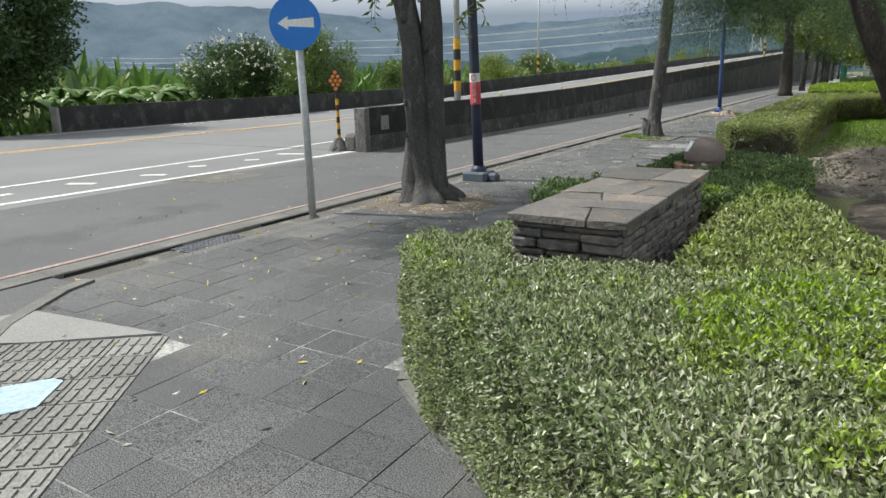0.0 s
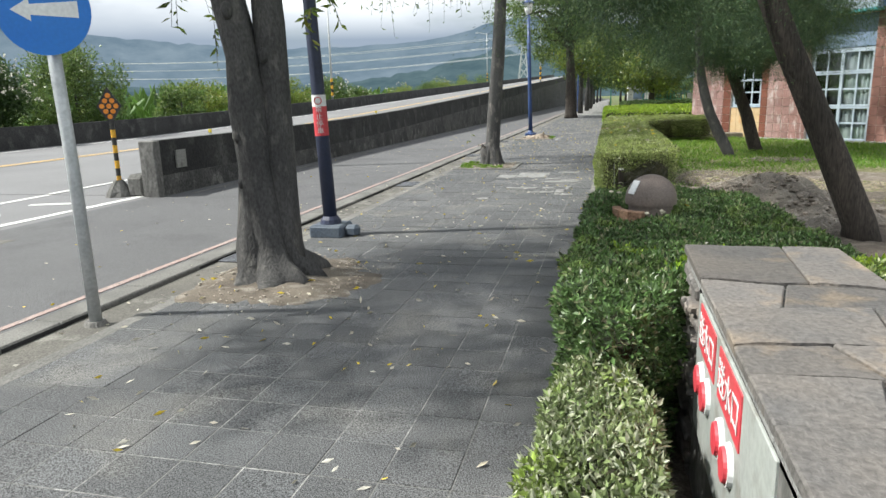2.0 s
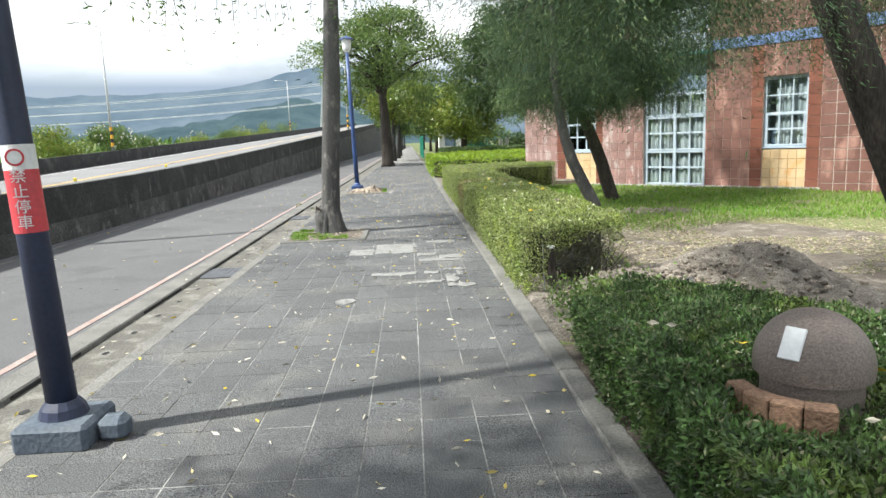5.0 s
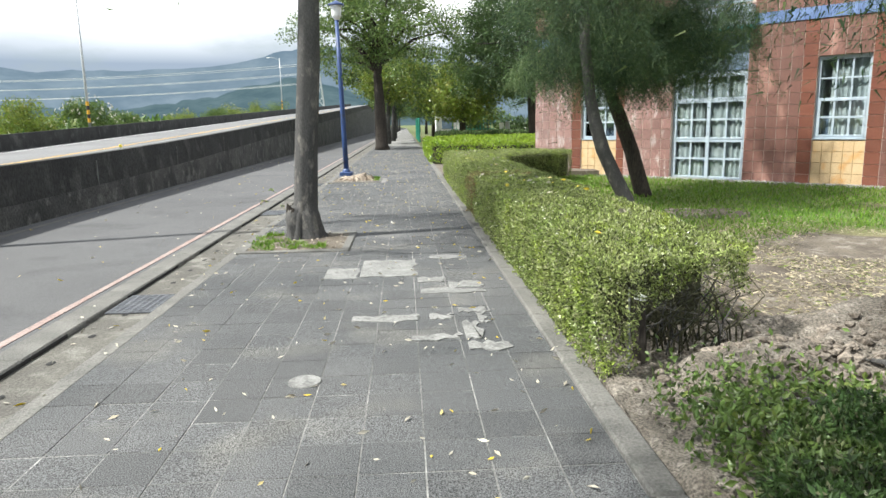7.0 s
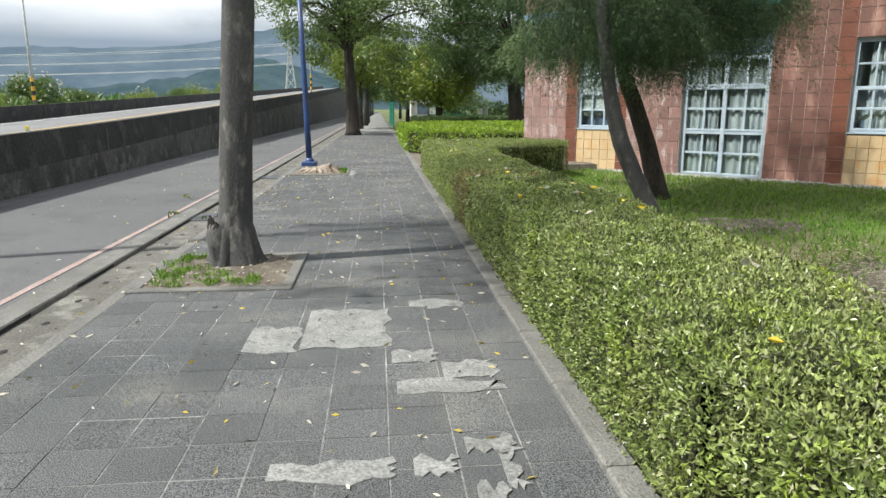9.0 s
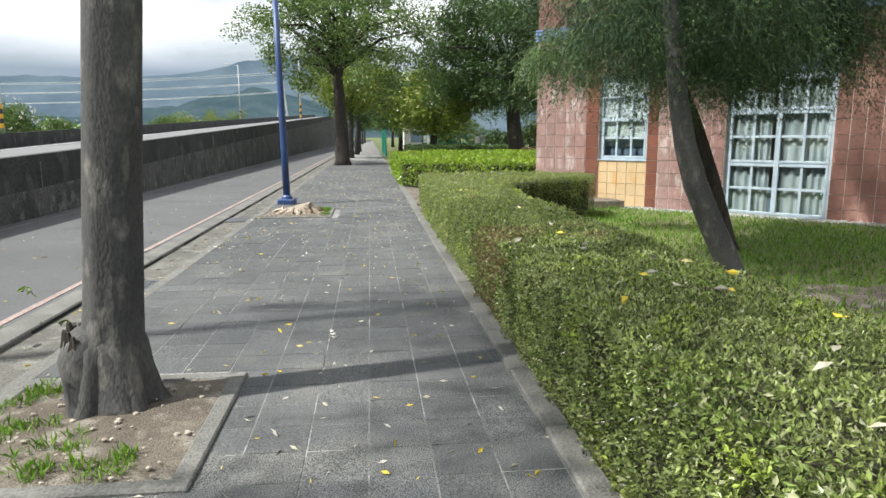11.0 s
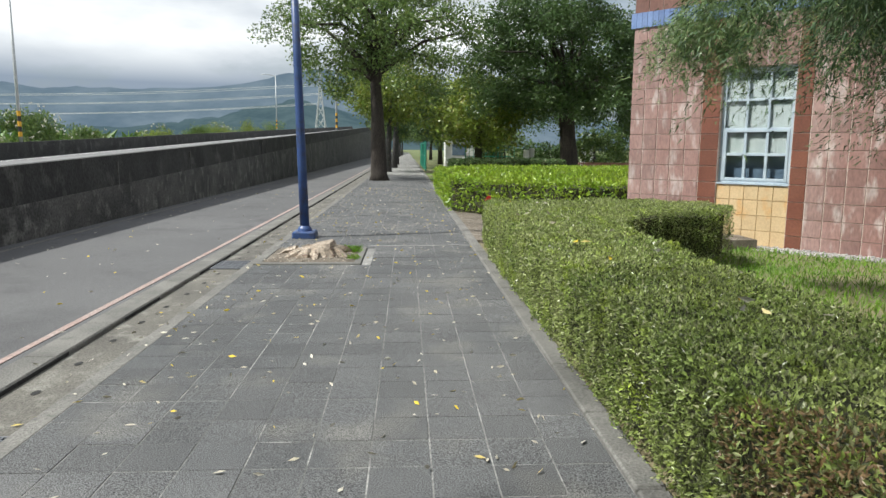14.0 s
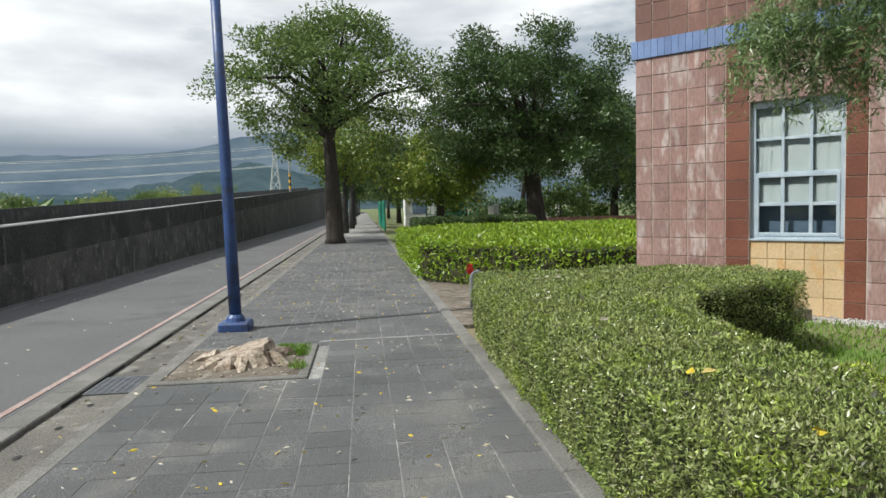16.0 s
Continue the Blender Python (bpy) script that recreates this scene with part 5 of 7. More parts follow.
def disc(radius, y0, y1, seg=40, sx=1.0, bm=None, cx=0, cz=0):
    """A round plate that faces -y."""
    bm = bm or bmesh.new()
    ring = [[bm.verts.new((cx + radius * sx * math.cos(2 * math.pi * k / seg), y, cz + radius * math.sin(2 * math.pi * k / seg))) for k in range(seg)] for y in (y0, y1)]
    bm.faces.new(ring[0])
    bm.faces.new(ring[1][::-1])
    for k in range(seg):
        bm.faces.new((ring[0][k], ring[0][(k + 1) % seg], ring[1][(k + 1) % seg], ring[1][k]))
    return bm


def blue_sign():
    th = empty("road_sign", -5.62, 6.05, -0.07, 27)
    part("post", tube([(0, 0.05, -0.05), (0, 0.03, 1.2), (-0.02, 0.0, 2.55)], [0.046, 0.045, 0.045], 16), M_GALV, th, "grey galvanised post", smooth=True)
    plate = part("plate", disc(0.3, -0.062, -0.05), M_SIGN_BLUE, th, "round blue plate")
    plate.location = (-0.02, 0, 2.28)
    bm = bmesh.new()
    pts = [(-0.2, 0.0), (-0.08, 0.075), (-0.08, 0.035), (0.22, 0.055), (0.22, -0.055), (-0.08, -0.035), (-0.08, -0.075)]
    v = [bm.verts.new((x, -0.065, z)) for x, z in pts]
    w = [bm.verts.new((x, -0.0625, z)) for x, z in pts]
    bm.faces.new(v)
    for i in range(7):
        bm.faces.new((v[i], v[(i + 1) % 7], w[(i + 1) % 7], w[i]))
    part("arrow", bm, M_SIGN_WHITE, plate, "white arrow")
    for z in (2.15, 2.4):
        part("clamp", tube([(-0.02, 0.0, z), (-0.02, 0.0, z + 0.03)], [0.052, 0.052], 14), M_GALV, th)
    part("foot", tube([(0, 0.05, -0.03), (0, 0.05, 0.03)], [0.1, 0.07], 10, rough=0.2), M_KERB, th)
    return tagged(th, "round blue sign with white arrow on grey post", "road sign")


blue_sign()


def marker_post():
    th = empty("hazard_marker", -10.6, 12.55, -0.05, 28)
    n = 9
    for k in range(n):
        z0, z1 = 0.1 + 1.25 * k / n, 0.1 + 1.25 * (k + 1) / n
        part("band", tube([(0, 0, z0), (0, 0, z1)], [0.042, 0.042], 12), (M_BLACK, M_WARN)[k % 2], th)
    bm = bmesh.new()
    v = [[bm.verts.new((x, y, z)) for x, z in ((0, 1.3), (0.21, 1.63), (0, 1.96), (-0.21, 1.63))] for y in (-0.06, -0.045)]
    bm.faces.new(v[0])
    bm.faces.new(v[1][::-1])
    for i in range(4):
        bm.faces.new((v[0][i], v[0][(i + 1) % 4], v[1][(i + 1) % 4], v[1][i]))
    plate = part("plate", bm, M_BLACK, th, "black diamond plate")
    for a in range(-1, 2):
        for b in range(-1, 2):
            x, z = (a - b) * 0.058, 1.63 + (a + b) * 0.092
            part("reflector", disc(0.044, -0.072, -0.06, 14, cx=x, cz=z), M_ORANGE, plate, "orange round reflector")
    part("foot", tube([(0, 0, -0.05), (0, 0, 0.1), (0, 0, 0.3)], [0.3, 0.22, 0.08], 9, rough=0.35), M_WALL_LOW, th, "rough concrete foot")
    return tagged(th, "orange diamond hazard marker on striped post", "hazard marker")


marker_post()


def lamp_post(x, y, mat, label, base_h=0.14, sticker=False, lean=0.0, height=4.7):
    th = empty("street_lamp", x, y, 0)
    dx = lambda z: lean * z
    part("base", box(-0.2, 0.2, -0.2, 0.2, -0.02, base_h, 0.025), M_POLE_BASE if sticker else mat, th, "square base plate")
    part("pole", tube([(0, 0, base_h - 0.01), (dx(1.4), 0, 1.4), (dx(3), 0, 3.0), (dx(height), 0, height)], [0.082, 0.078, 0.07, 0.06], 18), mat, th, smooth=True)
    part("collar", tube([(0, 0, base_h - 0.005), (0, 0, base_h + 0.05), (0, 0, base_h + 0.09)], [0.13, 0.115, 0.085], 14), mat, th)
    if sticker:
        part("stone", box(0.2, 0.36, -0.1, 0.05, -0.01, 0.13, 0.035), M_POLE_BASE, th, "small dark stone by the base")
        w = part("sticker", tube([(dx(1.17), 0, 1.17), (dx(1.5), 0, 1.5)], [0.0815, 0.081], 24, cap=False), M_SIGN_RED, th, "red no-parking wrap")
        top = part("band", tube([(dx(1.5), 0, 1.5), (dx(1.63), 0, 1.63)], [0.0813, 0.0808], 24, cap=False), M_SIGN_WHITE, w, "white band")
        ang = radians(-75)
        for i, ch in enumerate("禁止停車"):
            me = text_mesh(ch, 0.078, 0.0015)
            t = part("character", me, M_SIGN_WHITE, w)
            z = 1.465 - i * 0.08
            t.matrix_world = th.matrix_world @ Matrix.Translation((dx(z), 0, z)) @ Matrix.Rotation(ang + radians(90), 4, "Z") @ Matrix.Translation((0, -0.0835, 0)) @ Matrix.Rotation(radians(90), 4, "X")
            t.matrix_parent_inverse = Matrix.Identity(4)
            t.matrix_basis = Matrix.Translation((dx(z), 0, z)) @ Matrix.Rotation(ang + radians(90), 4, "Z") @ Matrix.Translation((0, -0.0835, 0)) @ Matrix.Rotation(radians(90), 4, "X")
        rg = part("ring", disc(0.045, -0.084, -0.0825, 24), M_SIGN_RED, top, "red no-parking ring")
        rg.matrix_basis = Matrix.Translation((dx(1.565), 0, 1.565)) @ Matrix.Rotation(ang + radians(90), 4, "Z")
        rg2 = part("ring_middle", disc(0.034, -0.0855, -0.084, 24), M_SIGN_WHITE, top)
        rg2.matrix_basis = rg.matrix_basis
    else:
        part("lamp_head", tube([(dx(height), 0, height), (dx(height), 0, height + 0.08), (dx(height), 0, height + 0.12), (dx(height), 0, height + 0.42)], [0.07, 0.12, 0.14, 0.17], 16), M_SIGN_WHITE, th, "pale lamp lantern")
        part("lamp_cap", tube([(dx(height), 0, height + 0.42), (dx(height), 0, height + 0.46), (dx(height), 0, height + 0.56)], [0.25, 0.24, 0.03], 16), mat, th)
    return tagged(th, label, "street lamp", group="street lamps along the pavement")


lamp_post(-5.05, 9.3, M_POLE_NAVY, "dark navy lamp post with red no-parking wrap", sticker=True, lean=-0.035, height=5.2)
lamp_post(-4.97, 29.75, M_POLE_BLUE, "blue painted street lamp beside a tree stump", base_h=0.12, lean=-0.02)
lamp_post(-5.0, 72.0, M_POLE_BLUE, "blue painted street lamp in the row of trees", lean=0.0)

# square planting pits


def pit(name, x0, x1, y0, y1, label, tufts, seed, kerb=True, stones=12):
    th = empty(name, (x0 + x1) / 2, (y0 + y1) / 2, 0)
    hx, hy = (x1 - x0) / 2, (y1 - y0) / 2
    bm = bmesh.new()
    n = 9
    vs = [[bm.verts.new((-hx + 2 * hx * i / n, -hy + 2 * hy * j / n, 0.012 + 0.03 * (noise.noise((i * 0.7 + seed, j * 0.7, 1)) + 0.3) * (0 < i < n and 0 < j < n))) for i in range(n + 1)] for j in range(n + 1)]
    for j in range(n):
        for i in range(n):
            bm.faces.new((vs[j][i], vs[j][i + 1], vs[j + 1][i + 1], vs[j + 1][i]))
    part("soil", bm, M_SOIL, th, "dry pale soil", smooth=True)
    if kerb:
        for a, b, c, d in ((-hx - 0.1, hx + 0.1, -hy - 0.1, -hy), (-hx - 0.1, hx + 0.1, hy, hy + 0.1), (-hx - 0.1, -hx, -hy, hy), (hx, hx + 0.1, -hy, hy)):
            part("edging", box(a, b, c, d, -0.05, 0.022, 0.01), M_KERB, th)
    g = np.random.default_rng(seed)
    if tufts:
        c = np.stack([g.uniform(-hx, hx, tufts), g.uniform(-hy, hy, tufts), np.full(tufts, 0.02)], 1)
        keep = soft_noise(c, 3.0, seed) > 0.1
        c = np.repeat(c[keep], 16, 0) + g.normal(0, 0.03, (keep.sum() * 16, 3)) * [1, 1, 0]
        ob = part("weeds", leaf_mesh("weeds", c, np.tile([0, 0, 1.0], (len(c), 1)), 0.06, 0.12, 0.55), M_GRASS, th, "tufts of green weeds")
        ob["kind"] = "stuff"
    bm = bmesh.new()
    for _ in range(stones * 8):
        s = g.uniform(0.006, 0.022)
        bmesh.ops.create_icosphere(bm, subdivisions=1, radius=s, matrix=Matrix.Translation((g.uniform(-hx, hx), g.uniform(-hy, hy), 0.03)) @ Matrix.Diagonal((1, 0.8, 0.6, 1)))
    part("pebbles", bm, M_ROCK, th)["kind"] = "stuff"
    return tagged(th, label, "planting pit", group="planting pits", kind="structure")




def root_soil():
    """A ragged sheet of dry soil spilling over the tiles round the large tree."""
    bm = bmesh.new()
    mid = bm.verts.new((-4.72, 7.32, 0.06))
    rings = []
    segs, count = 84, 20
    for r in range(1, count + 1):
        ring = []
        for k in range(segs):
            a = 2 * math.pi * k / segs
            f = r / count * (1 + 0.32 * noise.noise((math.cos(a) * 1.6, math.sin(a) * 1.6, 4)) + 0.2 * noise.noise((math.cos(a) * 6, math.sin(a) * 6, 9)))
            x, y = max(-5.34, -4.72 + 0.8 * f * math.cos(a)), 7.3 + 0.9 * f * math.sin(a)
            edge = min(1.0, (count - r) / 6)
            ring.append(bm.verts.new((x, y, 0.055 * (1 - r / count) - 0.006 * (r == count) + 0.002 + edge * 0.012 * noise.noise((x * 9, y * 9, 2)) + (0.007 * noise.noise((x * 21, y * 21, 5)) if r < count else 0.0))))
        rings.append(ring)
    for k in range(segs):
        bm.faces.new((mid, rings[0][k], rings[0][(k + 1) % segs]))
    for a, b in zip(rings, rings[1:]):
        for k in range(segs):
            bm.faces.new((a[k], b[k], b[(k + 1) % segs], a[(k + 1) % segs]))
    return tagged(part("root_soil", bm, M_SOIL, smooth=True), "dry pale soil spread round the large tree's roots", "soil", kind="structure")


root_soil()
bm = bmesh.new()
g = random.Random(14)
for i in range(240):
    a, r = g.uniform(0, 6.283), 0.35 + 0.55 * g.random() ** 0.7
    bmesh.ops.create_icosphere(bm, subdivisions=1, radius=g.uniform(0.005, 0.017), matrix=Matrix.Translation((max(-5.3, -4.72 + 0.9 * r * math.cos(a)), 7.3 + r * math.sin(a), 0.02)) @ Matrix.Diagonal((1, 0.8, 0.6, 1)))
tagged(part("root_pebbles", bm, M_ROCK), "pale pebbles on the soil round the large tree", "pebbles", kind="stuff")
n = 75
a, r = RNG.uniform(0, 6.283, n), 0.3 + 0.75 * RNG.uniform(0, 1, n) ** 0.8
p = np.stack([np.maximum(-5.3, -4.75 + r * np.cos(a)), 7.25 + r * np.sin(a), np.full(n, 0.035)], 1)
tagged(part("root_litter", leaf_mesh("root_litter", p, RNG.normal(0, 1, (n, 3)) * [1, 1, 0.15], 0.062, 0.36, 0.1), M_LITTER), "yellow and dry fallen leaves round the large tree", "leaves", kind="stuff")
pit("planting_pit", -5.15, -3.95, 16.75, 18.05, "square soil pit with weeds round a tree", 130, 12)
pit("planting_pit", -5.15, -3.9, 27.0, 28.35, "square planting pit with stump and weeds", 330, 13)


def stump():
    th = empty("tree_stump", -4.5, 27.75, 0.0)
    g = random.Random(3)
    bm = bmesh.new()
    tube([(0.0, -0.05, -0.02), (0.0, -0.05, 0.06), (-0.01, -0.05, 0.11), (-0.02, -0.05, 0.15)], [0.44, 0.4, 0.37, 0.34], 28, bm, rough=0.35, lobes=(6, [0.12, 0.1, 0.08, 0.08]))
    for v in bm.verts:
        v.co += Vector((noise.noise(v.co * 5), noise.noise(v.co * 5 + Vector((9, 0, 0))), 0.8 * noise.noise(v.co * 6 + Vector((0, 9, 0))))) * 0.045
    top_face = max(bm.faces, key=lambda f: f.calc_center_median().z)
    r = bmesh.ops.inset_individual(bm, faces=[top_face], thickness=0.1)
    bmesh.ops.translate(bm, vec=(0.02, 0.0, -0.12), verts=top_face.verts[:])
    part("wood", bm, M_CUT, th, "pale rotten wood")
    for k in range(7):
        a = k * 0.9 + 0.3
        part("root", tube([(math.cos(a) * 0.3, math.sin(a) * 0.3, 0.05), (math.cos(a) * 0.42, math.sin(a) * 0.42, 0.04), (math.cos(a) * 0.55, math.sin(a) * 0.55, 0.0)], [0.09, 0.07, 0.03], 7, rough=0.4), M_CUT, th)
    return tagged(th, "rotten sawn tree stump in a planting pit", "tree stump")


stump()

# stone box with fire-brigade inlets
SX0, SX1, SY0, SY1 = -1.5, -0.92, 3.12, 5.06


def stone_box():
    th = empty("stone_box", (SX0 + SX1) / 2, (SY0 + SY1) / 2, 0)
    cx, cy = (SX0 + SX1) / 2, (SY0 + SY1) / 2
    hx, hy = (SX1 - SX0) / 2, (SY1 - SY0) / 2
    part("core", box(-hx + 0.04, hx - 0.04, -hy + 0.04, hy - 0.04, -0.05, 0.8), M_WALL_LOW, th)
    g = random.Random(12)

    def course(x0, x1, y0, y1, along):
        z = 0.0
        while z < 0.81:
            h = min(g.uniform(0.038, 0.06), 0.838 - z)
            h = 0.838 - z if 0.838 - z - h < 0.025 else h
            p, end = (x0, x1) if along == "x" else (y0, y1)
            while p < end - 0.02:
                ln = min(g.uniform(0.09, 0.31), end - p)
                if end - p - ln < 0.08:
                    ln = end - p
                o = g.uniform(-0.014, 0.026)
                if along == "x":
                    b = box(p + 0.004, p + ln - g.uniform(0.003, 0.012), y0 - o, y1, z + 0.003, z + h - g.uniform(0.003, 0.011), 0.008)
                else:
                    b = box(x0 - o, x1 + o * 0.5, p + 0.004, p + ln - 0.004, z + 0.004, z + h - 0.004, 0.009)
                bmesh.ops.subdivide_edges(b, edges=[e for e in b.edges if e.calc_length() > 0.05], cuts=2, use_grid_fill=True)
                for v in b.verts:
                    v.co += Vector([noise.noise(v.co * 16 + Vector((k * 7, cx + p, z * 9))) * 0.0085 + noise.noise(v.co * 45 + Vector((k * 7, p, 0))) * 0.004 for k in range(3)])
                part("stone", b, M_SLATE, th)
                p += ln
            z += h

    course(-hx, hx, -hy, -hy + 0.06, "x")
    course(hx - 0.06, hx, -hy + 0.06, hy, "y")
    # road side: render with a steel panel let in
    part("side_face", box(-hx, -hx + 0.04, -hy + 0.06, hy - 0.45, -0.02, 0.82, 0.006), M_WALL_LOW, th, "rough cement side")
    z = 0.0
    course(-hx, -hx + 0.05, hy - 0.45, hy, "y")
    # capping slabs
    ys = [-hy - 0.05, -hy + 0.26, -hy + 0.5, -hy + 0.74, -hy + 1.08, -hy + 1.38, hy + 0.05]
    tilt = (0.0, 0.12, -0.08, 0.06, 0.16, -0.1, 0.0)

    def seam(i, x):
        rough = 0.012 if i in (0, len(ys) - 1) else 0.03
        return ys[i] + tilt[i] * x + rough * noise.noise((x * 6, i * 3.7, 0.3)) + 0.007 * noise.noise((x * 23, i * 5.1, 0.8))

    for i in range(len(ys) - 1):
        cuts = ((0.13, 0.05), (-0.07, 0.0), (0.02, -0.05), (0.12, 0.17), (-0.1, -0.02), (0.06, 0.1))[i]
        for j in range(2):
            lo = [(-hx - 0.012, cuts[0]), (cuts[0], hx + 0.04)][j]
            hi = [(-hx - 0.012, cuts[1]), (cuts[1], hx + 0.04)][j]
            gap = 0.003
            o = []
            for k in range(7):
                x = lo[0] + gap + (lo[1] - lo[0] - 2 * gap) * k / 6
                o.append((x, seam(i, x) + gap))
            for k in range(7):
                x = hi[1] - gap - (hi[1] - hi[0] - 2 * gap) * k / 6
                o.append((x, seam(i + 1, x) - gap))
            pb = prism(o, 0.84, 0.872 + g.uniform(-0.005, 0.007))
            bmesh.ops.bevel(pb, geom=pb.edges[:], offset=0.005, segments=1, affect="EDGES")
            for v in pb.verts:
                v.co.z += 0.005 * noise.noise(v.co * 9)
            part("slab", pb, M_SLAB, th)
    part("slab_bed", box(-hx, hx, -hy + 0.03, hy, 0.8, 0.852), M_MORTAR, th, "grey mortar between the slabs")
    panel = part("panel", box(-hx - 0.008, -hx + 0.01, -hy + 0.2, hy - 0.52, 0.3, 0.81, 0.003), M_PANEL, th, "grey steel panel")
    for k, py in enumerate((0.19, -0.25)):
        sg = part("sign", box(-hx - 0.012, -hx - 0.006, py - 0.18, py + 0.18, 0.635, 0.795), M_SIGN_RED, panel, "red plate with white characters")
        t = part("lettering", text_mesh("送水口", 0.112, 0.001), M_SIGN_WHITE, panel)
        t.matrix_basis = Matrix.Translation((-hx - 0.014, py, 0.71)) @ Matrix.Rotation(radians(-90), 4, "Z") @ Matrix.Rotation(radians(90), 4, "X")
        for s in (-0.07, 0.08):
            ring = part("inlet_ring", tube([(-hx - 0.022, py + s, 0.54), (-hx - 0.006, py + s, 0.54)], [0.06, 0.064], 20), M_SIGN_WHITE, panel, "pale inlet ring")
            part("inlet_cap", tube([(-hx - 0.032, py + s, 0.54), (-hx - 0.02, py + s, 0.54)], [0.048, 0.052], 20), M_SIGN_RED, ring, "red inlet cap")
    return tagged(th, "slate-clad stone box with red fire inlets in its side", "stone box")


stone_box()


def dome_post():
    th = empty("dome_marker", -1.48, 8.15, -0.05)
    part("pillar", tube([(0, 0, 0), (0, 0, 0.64)], [0.19, 0.19], 24), M_DOME, th, "round granite pillar")
    for k in range(4):
        for j in range(3):
            a = radians(182 + k * 21)
            b = box(-0.04, 0.04, -0.055, 0.055, j * 0.205, j * 0.205 + 0.2, 0.006)
            brick = part("brick", b, M_PAVER_BRICK, th)
            brick.matrix_basis = Matrix.Translation((0.29 * math.cos(a), 0.29 * math.sin(a), 0.0)) @ Matrix.Rotation(a, 4, "Z")
    bm = bmesh.new()
    bmesh.ops.create_uvsphere(bm, u_segments=32, v_segments=20, radius=0.222)
    bmesh.ops.delete(bm, geom=[v for v in bm.verts if v.co.z < -0.06], context="VERTS")
    bmesh.ops.transform(bm, matrix=Matrix.Translation((0.0, 0.0, 0.68)), verts=bm.verts)
    part("dome", bm, M_DOME, th, "rounded brown granite dome", smooth=True)
    p = part("plate", box(-0.04, 0.04, -0.006, 0.006, -0.065, 0.065, 0.003), M_SIGN_WHITE, th, "small white plate")
    p.matrix_basis = Matrix.Translation((-0.152, -0.112, 0.8)) @ Matrix.Rotation(radians(-54), 4, "Z") @ Matrix.Rotation(radians(-30), 4, "X")
    return tagged(th, "brown granite dome with tan bricks beside it in the hedge", "stone marker")


dome_post()

# lamps and poles of the main road


def tall_lamp(x, y, z, h, label, arm=-2.0, striped=True):
    th = empty("tall_street_lamp", x, y, z)
    part("pole", tube([(0, 0, 0), (0, 0, h * 0.5), (0, 0, h)], [0.1, 0.085, 0.06], 12), M_GALV, th, "grey steel pole", smooth=True)
    if striped:
        for k in range(5):
            part("band", tube([(0, 0, 1.3 + k * 0.3), (0, 0, 1.6 + k * 0.3)], [0.105, 0.104], 12, cap=False), (M_WARN, M_BLACK)[k % 2], th)
    part("arm", tube([(0, 0, h * 0.97), (arm * 0.5, 0, h * 1.0), (arm, 0, h * 1.01)], [0.05, 0.045, 0.04], 8), M_GALV, th)
    part("lamp_head", box(arm - 0.45, arm + 0.1, -0.12, 0.12, h * 1.0, h * 1.0 + 0.12, 0.04), M_SIGN_WHITE, th, "pale lamp head")
    return tagged(th, label, "street lamp", group="tall lamps of the main road")


tall_lamp(-25.9, 59.3, 0.8, 10.5, "tall grey street lamp behind the far parapet", arm=-1.9)
tall_lamp(-25.9, 139.0, 3.6, 10.5, "tall grey street lamp behind the far parapet", arm=-1.9)
tall_lamp(-10.25, 87.5, 2.3, 10.5, "tall grey street lamp behind the roadside wall", arm=-1.9)
tall_lamp(-10.3, 17.7, -0.1, 10.5, "tall grey street lamp with yellow-black bands", arm=-1.9)

# pylons and cables
def pylon(x, y, h):
    th = empty("power_pylon", x, y, 0)
    for sx, sy in ((-1, -1), (1, -1), (1, 1), (-1, 1)):
        part("leg", tube([(sx * 3.2, sy * 3.2, -0.5), (sx * 0.7, sy * 0.7, h * 0.7), (sx * 0.3, sy * 0.3, h)], [0.22, 0.18, 0.12], 6), M_GALV, th)
    for k in range(7):
        z0, z1 = h * k / 7, h * (k + 1) / 7
        a, b = 3.2 - 2.5 * min(1, z0 / (0.7 * h)), 3.2 - 2.5 * min(1, z1 / (0.7 * h))
        for s in (-1, 1):
            part("brace", tube([(-a, s * a, z0), (b, s * b, z1)], [0.1, 0.1], 5), M_GALV, th)
            part("brace", tube([(a, s * a, z0), (-b, s * b, z1)], [0.1, 0.1], 5), M_GALV, th)
    for z in (0.68, 0.8, 0.92):
        part("cross_arm", tube([(0, -6, h * z), (0, 0, h * z + 0.5), (0, 6, h * z)], [0.08, 0.25, 0.08], 6), M_GALV, th)
    return tagged(th, "grey lattice power pylon in the distance", "pylon")


pylon(-42, 330, 35)
pylon(-330, 340, 34)
for k, (z, dy) in enumerate(((20, -6), (20.4, 6), (24.3, -6), (24.8, 6), (28.4, -6), (28.8, 6))):
    pts = []
    for i in range(25):
        f = i / 24
        pts.append((-330 + 288 * f, 340 - 10 * f + dy, z + f * 1.2 - 5.0 * (1 - (2 * f - 1) ** 2)))
    th = part("power_cable", tube(pts, [0.1] * 25, 5), M_CABLE)
    tagged(th, "pale power cable sagging between pylons", "cable", group="power cables")
    th = part("power_cable", tube([(p[0] - 288, p[1] + 60, p[2]) for p in pts], [0.1] * 25, 5), M_CABLE)
    tagged(th, "pale power cable sagging between pylons", "cable", group="power cables")

# far side plants


